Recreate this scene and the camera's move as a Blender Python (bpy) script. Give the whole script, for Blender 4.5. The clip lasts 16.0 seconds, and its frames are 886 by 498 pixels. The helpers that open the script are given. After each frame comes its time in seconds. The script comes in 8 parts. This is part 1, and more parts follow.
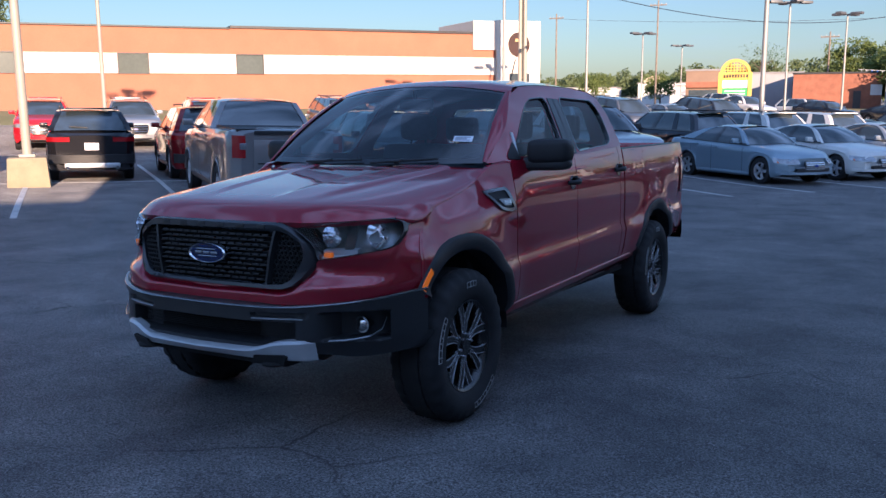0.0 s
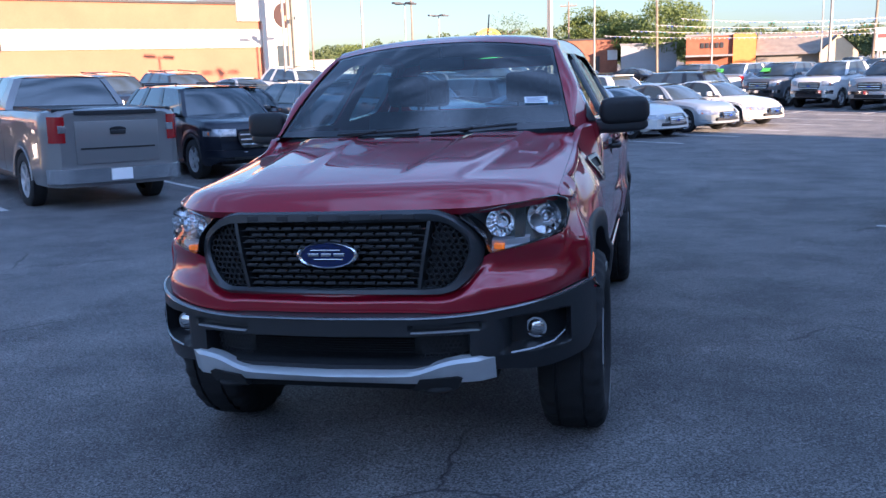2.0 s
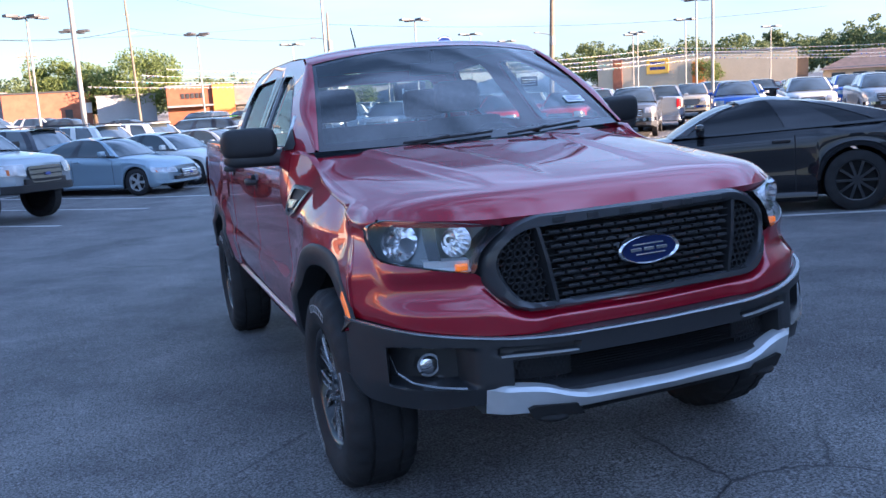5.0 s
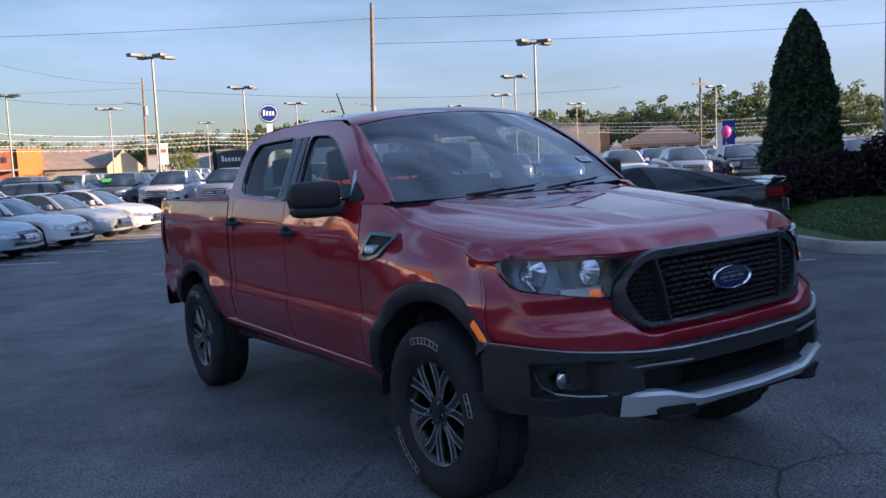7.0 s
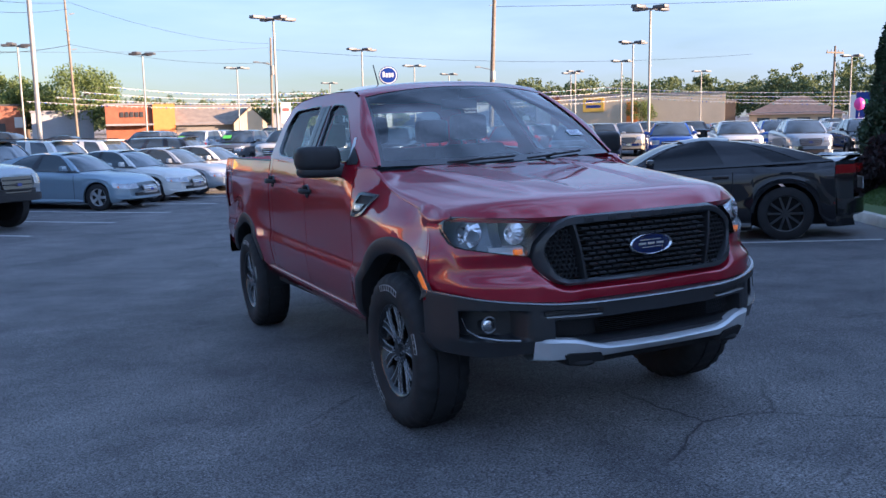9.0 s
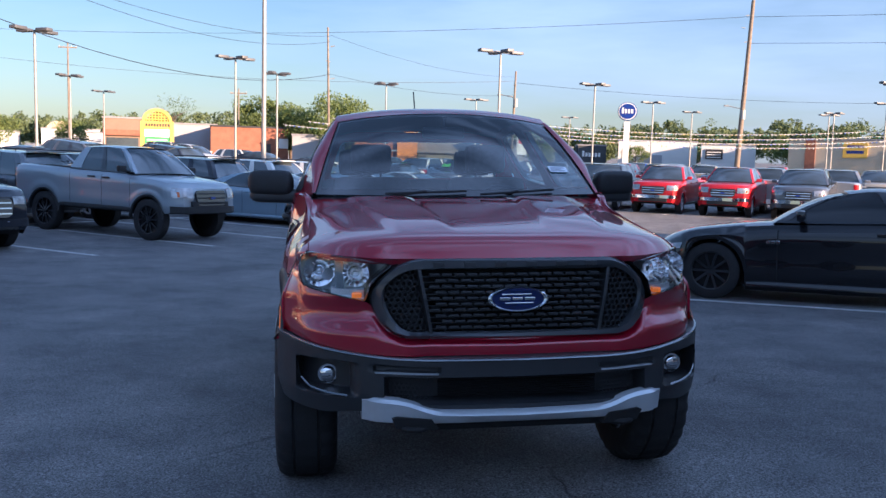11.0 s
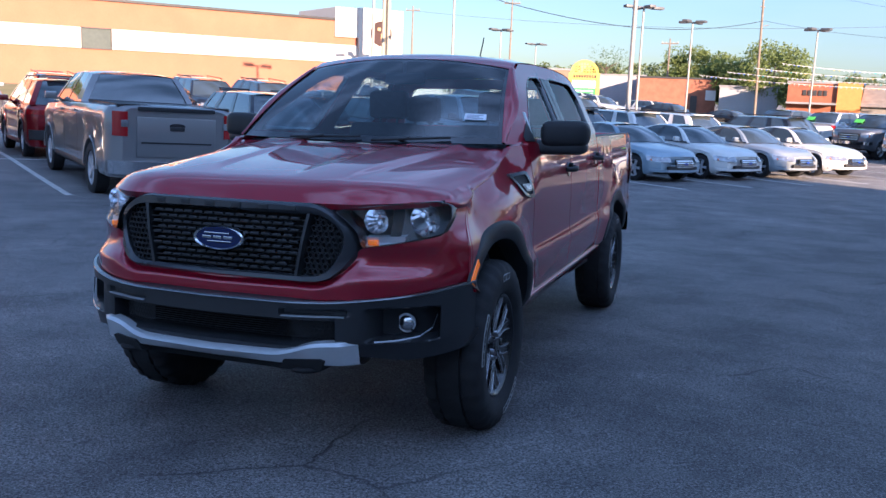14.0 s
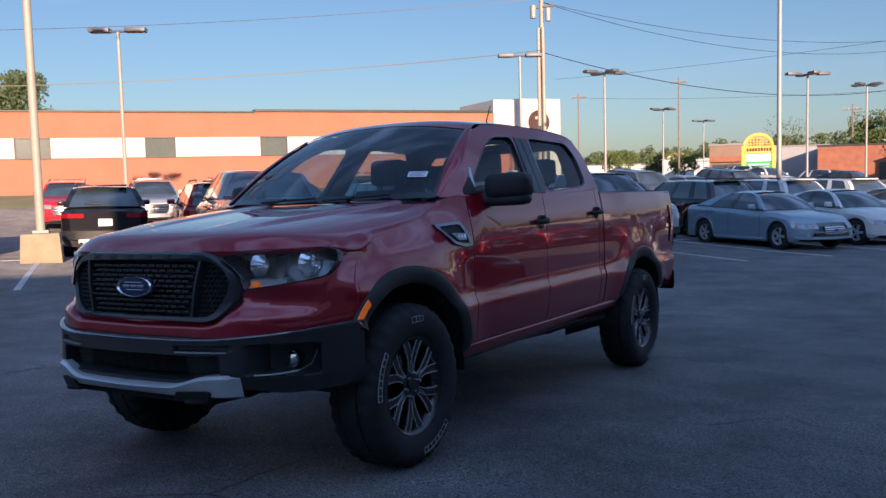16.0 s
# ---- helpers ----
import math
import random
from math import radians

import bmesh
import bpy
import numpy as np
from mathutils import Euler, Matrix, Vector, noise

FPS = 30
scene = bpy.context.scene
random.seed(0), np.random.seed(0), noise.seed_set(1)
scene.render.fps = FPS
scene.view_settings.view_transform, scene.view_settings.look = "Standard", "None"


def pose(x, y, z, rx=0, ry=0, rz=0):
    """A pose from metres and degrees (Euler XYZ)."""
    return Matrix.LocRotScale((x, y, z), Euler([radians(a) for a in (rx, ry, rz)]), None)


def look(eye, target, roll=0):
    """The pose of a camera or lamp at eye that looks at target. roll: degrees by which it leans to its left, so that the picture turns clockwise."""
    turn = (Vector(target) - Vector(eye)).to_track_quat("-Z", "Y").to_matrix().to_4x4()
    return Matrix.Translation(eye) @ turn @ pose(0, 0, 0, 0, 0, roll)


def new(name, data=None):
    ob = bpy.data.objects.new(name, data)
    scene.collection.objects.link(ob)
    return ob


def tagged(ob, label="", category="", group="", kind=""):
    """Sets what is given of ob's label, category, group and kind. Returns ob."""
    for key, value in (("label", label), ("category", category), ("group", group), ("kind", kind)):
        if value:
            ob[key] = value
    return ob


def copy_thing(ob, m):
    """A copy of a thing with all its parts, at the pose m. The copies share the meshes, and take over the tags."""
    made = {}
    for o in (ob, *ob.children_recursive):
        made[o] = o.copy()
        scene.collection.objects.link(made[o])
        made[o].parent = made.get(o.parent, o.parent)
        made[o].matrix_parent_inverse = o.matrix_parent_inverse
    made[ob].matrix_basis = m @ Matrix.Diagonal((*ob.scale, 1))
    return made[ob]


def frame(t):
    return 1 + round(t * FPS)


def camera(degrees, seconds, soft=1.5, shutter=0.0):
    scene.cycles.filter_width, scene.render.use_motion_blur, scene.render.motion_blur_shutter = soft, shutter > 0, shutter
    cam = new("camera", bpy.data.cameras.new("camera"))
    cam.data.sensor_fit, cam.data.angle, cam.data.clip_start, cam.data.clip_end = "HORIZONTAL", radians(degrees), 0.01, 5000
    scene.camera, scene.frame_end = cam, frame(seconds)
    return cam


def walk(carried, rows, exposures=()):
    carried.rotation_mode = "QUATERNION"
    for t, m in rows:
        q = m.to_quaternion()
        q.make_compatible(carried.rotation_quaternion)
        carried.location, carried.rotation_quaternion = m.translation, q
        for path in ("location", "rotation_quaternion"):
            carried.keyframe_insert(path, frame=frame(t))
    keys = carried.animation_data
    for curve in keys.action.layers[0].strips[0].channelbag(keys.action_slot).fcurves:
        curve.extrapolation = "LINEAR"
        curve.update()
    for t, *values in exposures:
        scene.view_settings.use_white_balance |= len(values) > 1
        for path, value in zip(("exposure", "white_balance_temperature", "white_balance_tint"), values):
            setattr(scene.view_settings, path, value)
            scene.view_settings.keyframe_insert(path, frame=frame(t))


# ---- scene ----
cam = camera(54.1, 16.0, soft=1.5)
PATH = [
    (0, (2.837, -3.636, 1.622), (1.857, -1.927, 1.279), -0.4),
    (0.5, (2.452, -3.591, 1.625), (1.564, -1.834, 1.270), -0.5),
    (1, (1.992, -3.627, 1.610), (1.216, -1.824, 1.229), -1.1),
    (1.5, (1.539, -3.606, 1.629), (0.893, -1.762, 1.201), -1.7),
    (2, (1.084, -3.582, 1.572), (0.614, -1.683, 1.159), -1.9),
    (2.5, (0.599, -3.546, 1.533), (0.391, -1.599, 1.123), -2.0),
    (3, (0.158, -3.480, 1.526), (0.203, -1.517, 1.145), -2.4),
    (3.5, (-0.282, -3.456, 1.510), (0.009, -1.511, 1.149), -2.9),
    (4, (-0.733, -3.332, 1.469), (-0.316, -1.413, 1.090), -2.7),
    (4.5, (-1.160, -3.242, 1.441), (-0.614, -1.355, 1.065), -2.1),
    (4.7, (-1.319, -3.185, 1.456), (-0.718, -1.313, 1.088), -2.6),
    (6.8, (-2.699, -2.938, 1.451), (-1.662, -1.243, 1.222), -2.9),
    (7, (-2.750, -3.012, 1.458), (-1.681, -1.336, 1.240), -2.5),
    (7.5, (-2.765, -3.141, 1.461), (-1.659, -1.487, 1.252), -1.9),
    (8, (-2.640, -3.326, 1.452), (-1.574, -1.649, 1.227), -1.5),
    (8.5, (-2.508, -3.571, 1.468), (-1.555, -1.832, 1.206), -1.2),
    (9, (-2.393, -3.810, 1.476), (-1.567, -2.012, 1.185), -1.0),
    (9.2, (-2.301, -3.891, 1.476), (-1.525, -2.070, 1.184), -0.7),
    (11.3, (-0.492, -3.887, 1.461), (-0.271, -1.911, 1.243), 1.9),
    (11.5, (-0.304, -3.873, 1.489), (-0.139, -1.893, 1.265), 2.0),
    (12, (0.146, -3.888, 1.487), (0.159, -1.902, 1.247), 1.2),
    (12.5, (0.587, -3.853, 1.474), (0.389, -1.886, 1.175), 1.7),
    (13, (1.036, -3.807, 1.492), (0.626, -1.879, 1.157), 2.1),
    (13.5, (1.488, -3.741, 1.512), (0.947, -1.846, 1.168), 1.7),
    (14, (1.881, -3.587, 1.520), (1.221, -1.734, 1.162), 2.2),
    (14.5, (2.280, -3.505, 1.514), (1.419, -1.737, 1.153), 2.3),
    (15, (2.581, -3.353, 1.497), (1.623, -1.634, 1.141), 1.2),
    (15.5, (2.863, -3.275, 1.460), (1.810, -1.598, 1.182), -0.1),
    (16, (3.087, -3.284, 1.364), (2.040, -1.587, 1.205), -1.5),
]
walk(cam, [(t, look(eye, target, roll)) for t, eye, target, roll in PATH], [
    (0, 1.60, 5100, 16), (1.5, 2.10, 5100, 16), (2.5, 2.40, 5150, 16), (3.5, 2.50, 5200, 16), (4.7, 2.65, 5250, 16), (7, 1.65, 5450, 16), (8.5, 2.10, 5350, 16), (9, 2.10, 5300, 16), (11.5, 1.85, 5250, 16), (12.2, 1.80, 5150, 16), (13, 2.00, 5120, 16), (13.5, 2.10, 5100, 16), (14.5, 2.05, 5100, 16), (15.5, 1.70, 5150, 16), (16, 1.30, 5250, 16)])

# ---- world, sun, exposure ----
E1, E2 = Vector((0.8, -0.6, 0)), Vector((0.6, 0.8, 0))     # along the parking lines, along the rows
SUN_AZ, SUN_EL = radians(-44.0), radians(11.5)            # direction to the sun in the plan, height
world = bpy.data.worlds.new("sky")
scene.world = world
world.use_nodes = True
wn = world.node_tree.nodes
wl = world.node_tree.links
sky = wn.new("ShaderNodeTexSky")
sky.sky_type = "NISHITA"
sky.sun_disc = False
sky.sun_elevation = SUN_EL
sky.sun_rotation = radians(90) - SUN_AZ
sky.air_density, sky.dust_density, sky.ozone_density = 1.0, 0.8, 1.6
wtc = wn.new("ShaderNodeTexCoord")
wmap = wn.new("ShaderNodeMapping")
wmap.inputs["Scale"].default_value = (1.0, 1.0, 5.5)
wmap.inputs["Rotation"].default_value = (0.05, 0.12, 0.5)
wnoise = wn.new("ShaderNodeTexNoise")
wnoise.inputs["Scale"].default_value = 1.6
wnoise.inputs["Detail"].default_value = 7
wnoise.inputs["Roughness"].default_value = 0.55
wramp = wn.new("ShaderNodeValToRGB")
wramp.color_ramp.elements[0].position, wramp.color_ramp.elements[1].position = 0.38, 0.70
wramp.color_ramp.elements[0].color = (0.05, 0.05, 0.05, 1)
wramp.color_ramp.elements[1].color = (0.75, 0.75, 0.75, 1)
wmix = wn.new("ShaderNodeMix")
wmix.data_type = "RGBA"
# thin high cloud, brighter overhead than along the horizon; unseen zenith boosted to light the ground
wsep = wn.new("ShaderNodeSeparateXYZ")
wup = wn.new("ShaderNodeValToRGB")
wup.color_ramp.elements[0].position, wup.color_ramp.elements[1].position = 0.05, 0.65
wup.color_ramp.elements[0].color, wup.color_ramp.elements[1].color = (0.27, 0.305, 0.35, 1), (0.46, 0.62, 0.9, 1)
wgain = wn.new("ShaderNodeVectorMath")
wgain.operation = "SCALE"
wgain.inputs["Scale"].default_value = 17.0
wl.new(wtc.outputs["Generated"], wsep.inputs[0])
wl.new(wsep.outputs["Z"], wup.inputs["Fac"])
wl.new(wup.outputs["Color"], wgain.inputs[0])
wl.new(wgain.outputs["Vector"], wmix.inputs[7])
wl.new(wtc.outputs["Generated"], wmap.inputs["Vector"])
wl.new(wmap.outputs["Vector"], wnoise.inputs["Vector"])
# more cloud towards +x, and unseen cloud added towards -y to brighten shaded fronts
wside = wn.new("ShaderNodeMath")
wside.operation = "MULTIPLY_ADD"
wside.inputs[1].default_value = 0.15
wback = wn.new("ShaderNodeMath")
wback.operation = "MULTIPLY_ADD"
wback.inputs[1].default_value = -0.12
wl.new(wsep.outputs["X"], wside.inputs[0])
wl.new(wsep.outputs["Y"], wback.inputs[0])
wl.new(wnoise.outputs["Fac"], wback.inputs[2])
wl.new(wback.outputs[0], wside.inputs[2])
wl.new(wside.outputs[0], wramp.inputs["Fac"])
wl.new(wramp.outputs["Color"], wmix.inputs[0])
wl.new(sky.outputs["Color"], wmix.inputs[6])
wl.new(wmix.outputs[2], wn["Background"].inputs["Color"])
wn["Background"].inputs["Strength"].default_value = 0.042

sun = new("sun", bpy.data.lights.new("sun", "SUN"))
sun.data.energy, sun.data.angle, sun.data.color = 5.0, radians(0.6), (1.0, 0.63, 0.34)
sun.matrix_world = look((math.cos(SUN_AZ) * 50, math.sin(SUN_AZ) * 50, math.tan(SUN_EL) * 50), (0, 0, 0))


# ---- materials ----
def material(name, colour, rough=0.5, metal=0.0, coat=0.0, vary=0.0, scale=3.0, bump=0.0, bump_scale=60.0, second=None, spec=0.5, emit=0.0, flakes=0.0):
    """A surface with variation at two scales and fine relief."""
    m = bpy.data.materials.new(name)
    m.use_nodes = True
    nodes, links = m.node_tree.nodes, m.node_tree.links
    b = nodes["Principled BSDF"]
    b.inputs["Base Color"].default_value = (*colour, 1)
    b.inputs["Roughness"].default_value = rough
    b.inputs["Metallic"].default_value = metal
    b.inputs["Coat Weight"].default_value = coat
    b.inputs["Coat Roughness"].default_value = 0.02
    b.inputs["Specular IOR Level"].default_value = spec
    if emit:
        b.inputs["Emission Color"].default_value = (*colour, 1)
        b.inputs["Emission Strength"].default_value = emit
    co = nodes.new("ShaderNodeTexCoord")
    if vary or second:
        big, fine = nodes.new("ShaderNodeTexNoise"), nodes.new("ShaderNodeTexNoise")
        big.inputs["Scale"].default_value, big.inputs["Detail"].default_value = scale, 5
        fine.inputs["Scale"].default_value, fine.inputs["Detail"].default_value = scale * 17, 3
        add = nodes.new("ShaderNodeMath")
        add.operation = "MULTIPLY_ADD"
        add.inputs[1].default_value, add.inputs[2].default_value = 0.65, 0.0
        links.new(co.outputs["Object"], big.inputs["Vector"])
        links.new(co.outputs["Object"], fine.inputs["Vector"])
        links.new(big.outputs["Fac"], add.inputs[0])
        sumn = nodes.new("ShaderNodeMath")
        sumn.operation = "MULTIPLY_ADD"
        sumn.inputs[1].default_value = 0.35
        links.new(fine.outputs["Fac"], sumn.inputs[0])
        links.new(add.outputs[0], sumn.inputs[2])
        ramp = nodes.new("ShaderNodeValToRGB")
        ramp.color_ramp.elements[0].position, ramp.color_ramp.elements[1].position = 0.34, 0.66
        other = second or [min(1, c * (1 + vary)) for c in colour]
        ramp.color_ramp.elements[0].color = (*(colour if second else [c * (1 - vary) for c in colour]), 1)
        ramp.color_ramp.elements[1].color = (*other, 1)
        links.new(sumn.outputs[0], ramp.inputs["Fac"])
        links.new(ramp.outputs["Color"], b.inputs["Base Color"])
    if bump:
        n = nodes.new("ShaderNodeTexNoise")
        n.inputs["Scale"].default_value, n.inputs["Detail"].default_value = bump_scale, 4
        bp = nodes.new("ShaderNodeBump")
        bp.inputs["Strength"].default_value, bp.inputs["Distance"].default_value = bump, 0.01
        links.new(co.outputs["Object"], n.inputs["Vector"])
        links.new(n.outputs["Fac"], bp.inputs["Height"])
        links.new(bp.outputs["Normal"], b.inputs["Normal"])
    return m


def glass(name, tint, see, rough=0.0, gloss=(0.88, 0.09)):
    """Thin tinted pane: clear and mirror-like in the share that the angle gives."""
    m = bpy.data.materials.new(name)
    m.use_nodes = True
    nodes, links = m.node_tree.nodes, m.node_tree.links
    nodes.remove(nodes["Principled BSDF"])
    t, g, d = nodes.new("ShaderNodeBsdfTransparent"), nodes.new("ShaderNodeBsdfGlossy"), nodes.new("ShaderNodeBsdfDiffuse")
    t.inputs["Color"].default_value = (*tint, 1)
    g.inputs["Roughness"].default_value = rough
    d.inputs["Color"].default_value = (0.02, 0.025, 0.03, 1)
    base, mix, fr = nodes.new("ShaderNodeMixShader"), nodes.new("ShaderNodeMixShader"), nodes.new("ShaderNodeMath")
    base.inputs[0].default_value = see
    lw, pw = nodes.new("ShaderNodeLayerWeight"), nodes.new("ShaderNodeMath")
    lw.inputs["Blend"].default_value = 0.5
    pw.operation, fr.operation = "POWER", "MULTIPLY_ADD"
    pw.inputs[1].default_value = 4.0
    fr.inputs[1].default_value, fr.inputs[2].default_value = gloss
    links.new(lw.outputs["Facing"], pw.inputs[0])
    links.new(pw.outputs[0], fr.inputs[0])
    links.new(d.outputs[0], base.inputs[1])
    links.new(t.outputs[0], base.inputs[2])
    links.new(fr.outputs[0], mix.inputs[0])
    links.new(base.outputs[0], mix.inputs[1])
    links.new(g.outputs[0], mix.inputs[2])
    links.new(mix.outputs[0], nodes["Material Output"].inputs["Surface"])
    return m


def asphalt_material():
    m = material("asphalt", (0.034, 0.036, 0.042), rough=0.68, spec=0.36)
    nodes, links = m.node_tree.nodes, m.node_tree.links
    b = nodes["Principled BSDF"]
    co = nodes.new("ShaderNodeTexCoord")

    def noise_tex(scale, detail=4, rough=0.5):
        n = nodes.new("ShaderNodeTexNoise")
        n.inputs["Scale"].default_value, n.inputs["Detail"].default_value, n.inputs["Roughness"].default_value = scale, detail, rough
        links.new(co.outputs["Object"], n.inputs["Vector"])
        return n

    def ramp(src, a, bb, ca, cb):
        r = nodes.new("ShaderNodeValToRGB")
        r.color_ramp.elements[0].position, r.color_ramp.elements[1].position = a, bb
        r.color_ramp.elements[0].color, r.color_ramp.elements[1].color = (*ca, 1), (*cb, 1)
        links.new(src, r.inputs["Fac"])
        return r.outputs["Color"]

    def mul(x, y, kind="MULTIPLY", fac=1.0):
        n = nodes.new("ShaderNodeMix")
        n.data_type, n.blend_type = "RGBA", kind
        n.inputs[0].default_value = fac
        links.new(x, n.inputs[6])
        links.new(y, n.inputs[7])
        return n.outputs[2]

    patches = ramp(noise_tex(0.22, 5, 0.6).outputs["Fac"], 0.35, 0.7, (0.09, 0.091, 0.096), (0.152, 0.151, 0.153))
    stains = ramp(noise_tex(1.3, 6, 0.65).outputs["Fac"], 0.36, 0.66, (0.62, 0.62, 0.64), (1.32, 1.3, 1.26))
    grit = ramp(noise_tex(95.0, 3, 0.7).outputs["Fac"], 0.4, 0.66, (0.3, 0.3, 0.3), (2.1, 2.1, 2.1))
    c = mul(mul(patches, stains), grit)
    # pale stones showing in the worn surface
    stone = nodes.new("ShaderNodeTexVoronoi")
    stone.inputs["Scale"].default_value = 85.0
    links.new(co.outputs["Object"], stone.inputs["Vector"])
    lone = mul(ramp(stone.outputs["Distance"], 0.1, 0.28, (1, 1, 1), (0, 0, 0)), ramp(noise_tex(30.0, 2).outputs["Fac"], 0.52, 0.6, (0, 0, 0), (1, 1, 1)))
    cs = nodes.new("ShaderNodeMix")
    cs.data_type = "RGBA"
    links.new(lone, cs.inputs[0])
    links.new(c, cs.inputs[6])
    cs.inputs[7].default_value = (0.42, 0.42, 0.43, 1)
    c = cs.outputs[2]
    b.inputs["Diffuse Roughness"].default_value = 1.0
    # pale scuffed blotches
    blot = noise_tex(0.9, 3, 0.5)
    c2 = nodes.new("ShaderNodeMix")
    c2.data_type = "RGBA"
    links.new(ramp(blot.outputs["Fac"], 0.68, 0.76, (0, 0, 0), (0.45, 0.45, 0.45)), c2.inputs[0])
    links.new(c, c2.inputs[6])
    c2.inputs[7].default_value = (0.13, 0.13, 0.13, 1)
    # cracks along the edges of large cells, broken up by noise
    warp = noise_tex(1.4, 5, 0.6)
    addv = nodes.new("ShaderNodeMix")
    addv.data_type = "RGBA"
    addv.blend_type = "ADD"
    addv.inputs[0].default_value = 0.42
    links.new(co.outputs["Object"], addv.inputs[6])
    links.new(warp.outputs["Color"], addv.inputs[7])
    vor = nodes.new("ShaderNodeTexVoronoi")
    vor.feature = "DISTANCE_TO_EDGE"
    vor.inputs["Scale"].default_value = 0.42
    links.new(addv.outputs[2], vor.inputs["Vector"])
    crack = ramp(vor.outputs["Distance"], 0.0, 0.005, (1, 1, 1), (0, 0, 0))
    gate = ramp(noise_tex(0.5, 4).outputs["Fac"], 0.5, 0.6, (0, 0, 0), (1, 1, 1))
    cm = mul(crack, gate)
    c3 = nodes.new("ShaderNodeMix")
    c3.data_type = "RGBA"
    links.new(cm, c3.inputs[0])
    links.new(c2.outputs[2], c3.inputs[6])
    c3.inputs[7].default_value = (0.028, 0.028, 0.03, 1)
    links.new(c3.outputs[2], b.inputs["Base Color"])
    hgt = noise_tex(85.0, 4, 0.65)
    sub = nodes.new("ShaderNodeMath")
    sub.operation = "SUBTRACT"
    links.new(hgt.outputs["Fac"], sub.inputs[0])
    links.new(cm, sub.inputs[1])
    bp = nodes.new("ShaderNodeBump")
    bp.inputs["Strength"].default_value, bp.inputs["Distance"].default_value = 0.7, 0.012
    links.new(sub.outputs[0], bp.inputs["Height"])
    links.new(bp.outputs["Normal"], b.inputs["Normal"])
    return m


ASPHALT = asphalt_material()
LINE_PAINT = material("line_paint", (0.62, 0.62, 0.6), rough=0.7, vary=0.45, scale=5, bump=0.3, second=(0.3, 0.3, 0.3))
CONCRETE = material("concrete", (0.5, 0.47, 0.41), rough=0.85, vary=0.2, scale=4, bump=0.3)
YELLOWED = material("painted_concrete", (0.259, 0.216, 0.137), rough=0.8, vary=0.18, scale=3, bump=0.3)
GRASS_BASE = material("turf", (0.05, 0.1, 0.025), rough=0.9, vary=0.5, scale=2, bump=0.6, second=(0.1, 0.13, 0.04))
MULCH = material("bark_mulch", (0.03, 0.018, 0.012), rough=0.95, vary=0.5, scale=30, bump=1.0)
DRY_GRASS = material("dry_grass", (0.16, 0.16, 0.06), rough=0.95, vary=0.4, scale=0.4, second=(0.26, 0.22, 0.1))
ORANGE = material("orange_stucco", (0.33, 0.13, 0.075), rough=0.85, vary=0.08, scale=0.6, bump=0.15)
CREAM = material("cream_panel", (0.52, 0.49, 0.45), rough=0.7, vary=0.05, scale=0.7)
DARK_TRIM = material("dark_trim", (0.03, 0.03, 0.032), rough=0.5, vary=0.2)
STEEL = material("galvanised_steel", (0.28, 0.28, 0.265), rough=0.5, metal=0.3, vary=0.15, scale=2)
POLE_CREAM = material("pole_paint", (0.29, 0.275, 0.23), rough=0.5, vary=0.1, scale=2)
WOOD_POLE = material("weathered_pole", (0.19, 0.155, 0.12), rough=0.9, vary=0.3, scale=3, bump=0.6)
FIXTURE = material("lamp_bronze", (0.1, 0.105, 0.115), rough=0.5, metal=0.3, vary=0.1)
BRICK = material("red_brick", (0.25, 0.1, 0.06), rough=0.85, vary=0.2, scale=1.5, bump=0.3)
TAN = material("tan_stucco", (0.5, 0.42, 0.3), rough=0.85, vary=0.1, scale=0.5)
SHINGLE = material("roof_shingle", (0.14, 0.11, 0.1), rough=0.9, vary=0.25, scale=2, bump=0.3)
METAL_ROOF = material("grey_metal_roof", (0.22, 0.22, 0.23), rough=0.6, vary=0.12, scale=0.8)
WHITE_WALL = material("white_wall", (0.6, 0.6, 0.58), rough=0.75, vary=0.06, scale=0.5)
GREY_WALL = material("grey_wall", (0.3, 0.31, 0.33), rough=0.8, vary=0.1, scale=0.4)
SHOP_GLASS = material("shop_glass", (0.05, 0.065, 0.075), rough=0.05, spec=0.9, vary=0.3, scale=0.2)
FACADE_GLASS = material("facade_glass", (0.085, 0.1, 0.09), rough=0.12, spec=0.8, vary=0.15, scale=0.3)
SIGN_YELLOW = material("sign_yellow", (0.62, 0.4, 0.06), rough=0.6, vary=0.05)
SIGN_WHITE = material("sign_white", (0.7, 0.7, 0.68), rough=0.5, vary=0.03)
SIGN_GREEN = material("sign_green", (0.06, 0.4, 0.1), rough=0.5, vary=0.05)
SIGN_RED = material("sign_red", (0.6, 0.04, 0.04), rough=0.5, vary=0.05)
SIGN_BLUE = material("sign_blue", (0.01, 0.035, 0.22), rough=0.3, vary=0.05)
BALLOON_PINK = material("pink_vinyl", (0.8, 0.07, 0.35), rough=0.35, vary=0.05)
BARK = material("bark", (0.1, 0.075, 0.055), rough=0.95, vary=0.3, scale=8, bump=0.8)


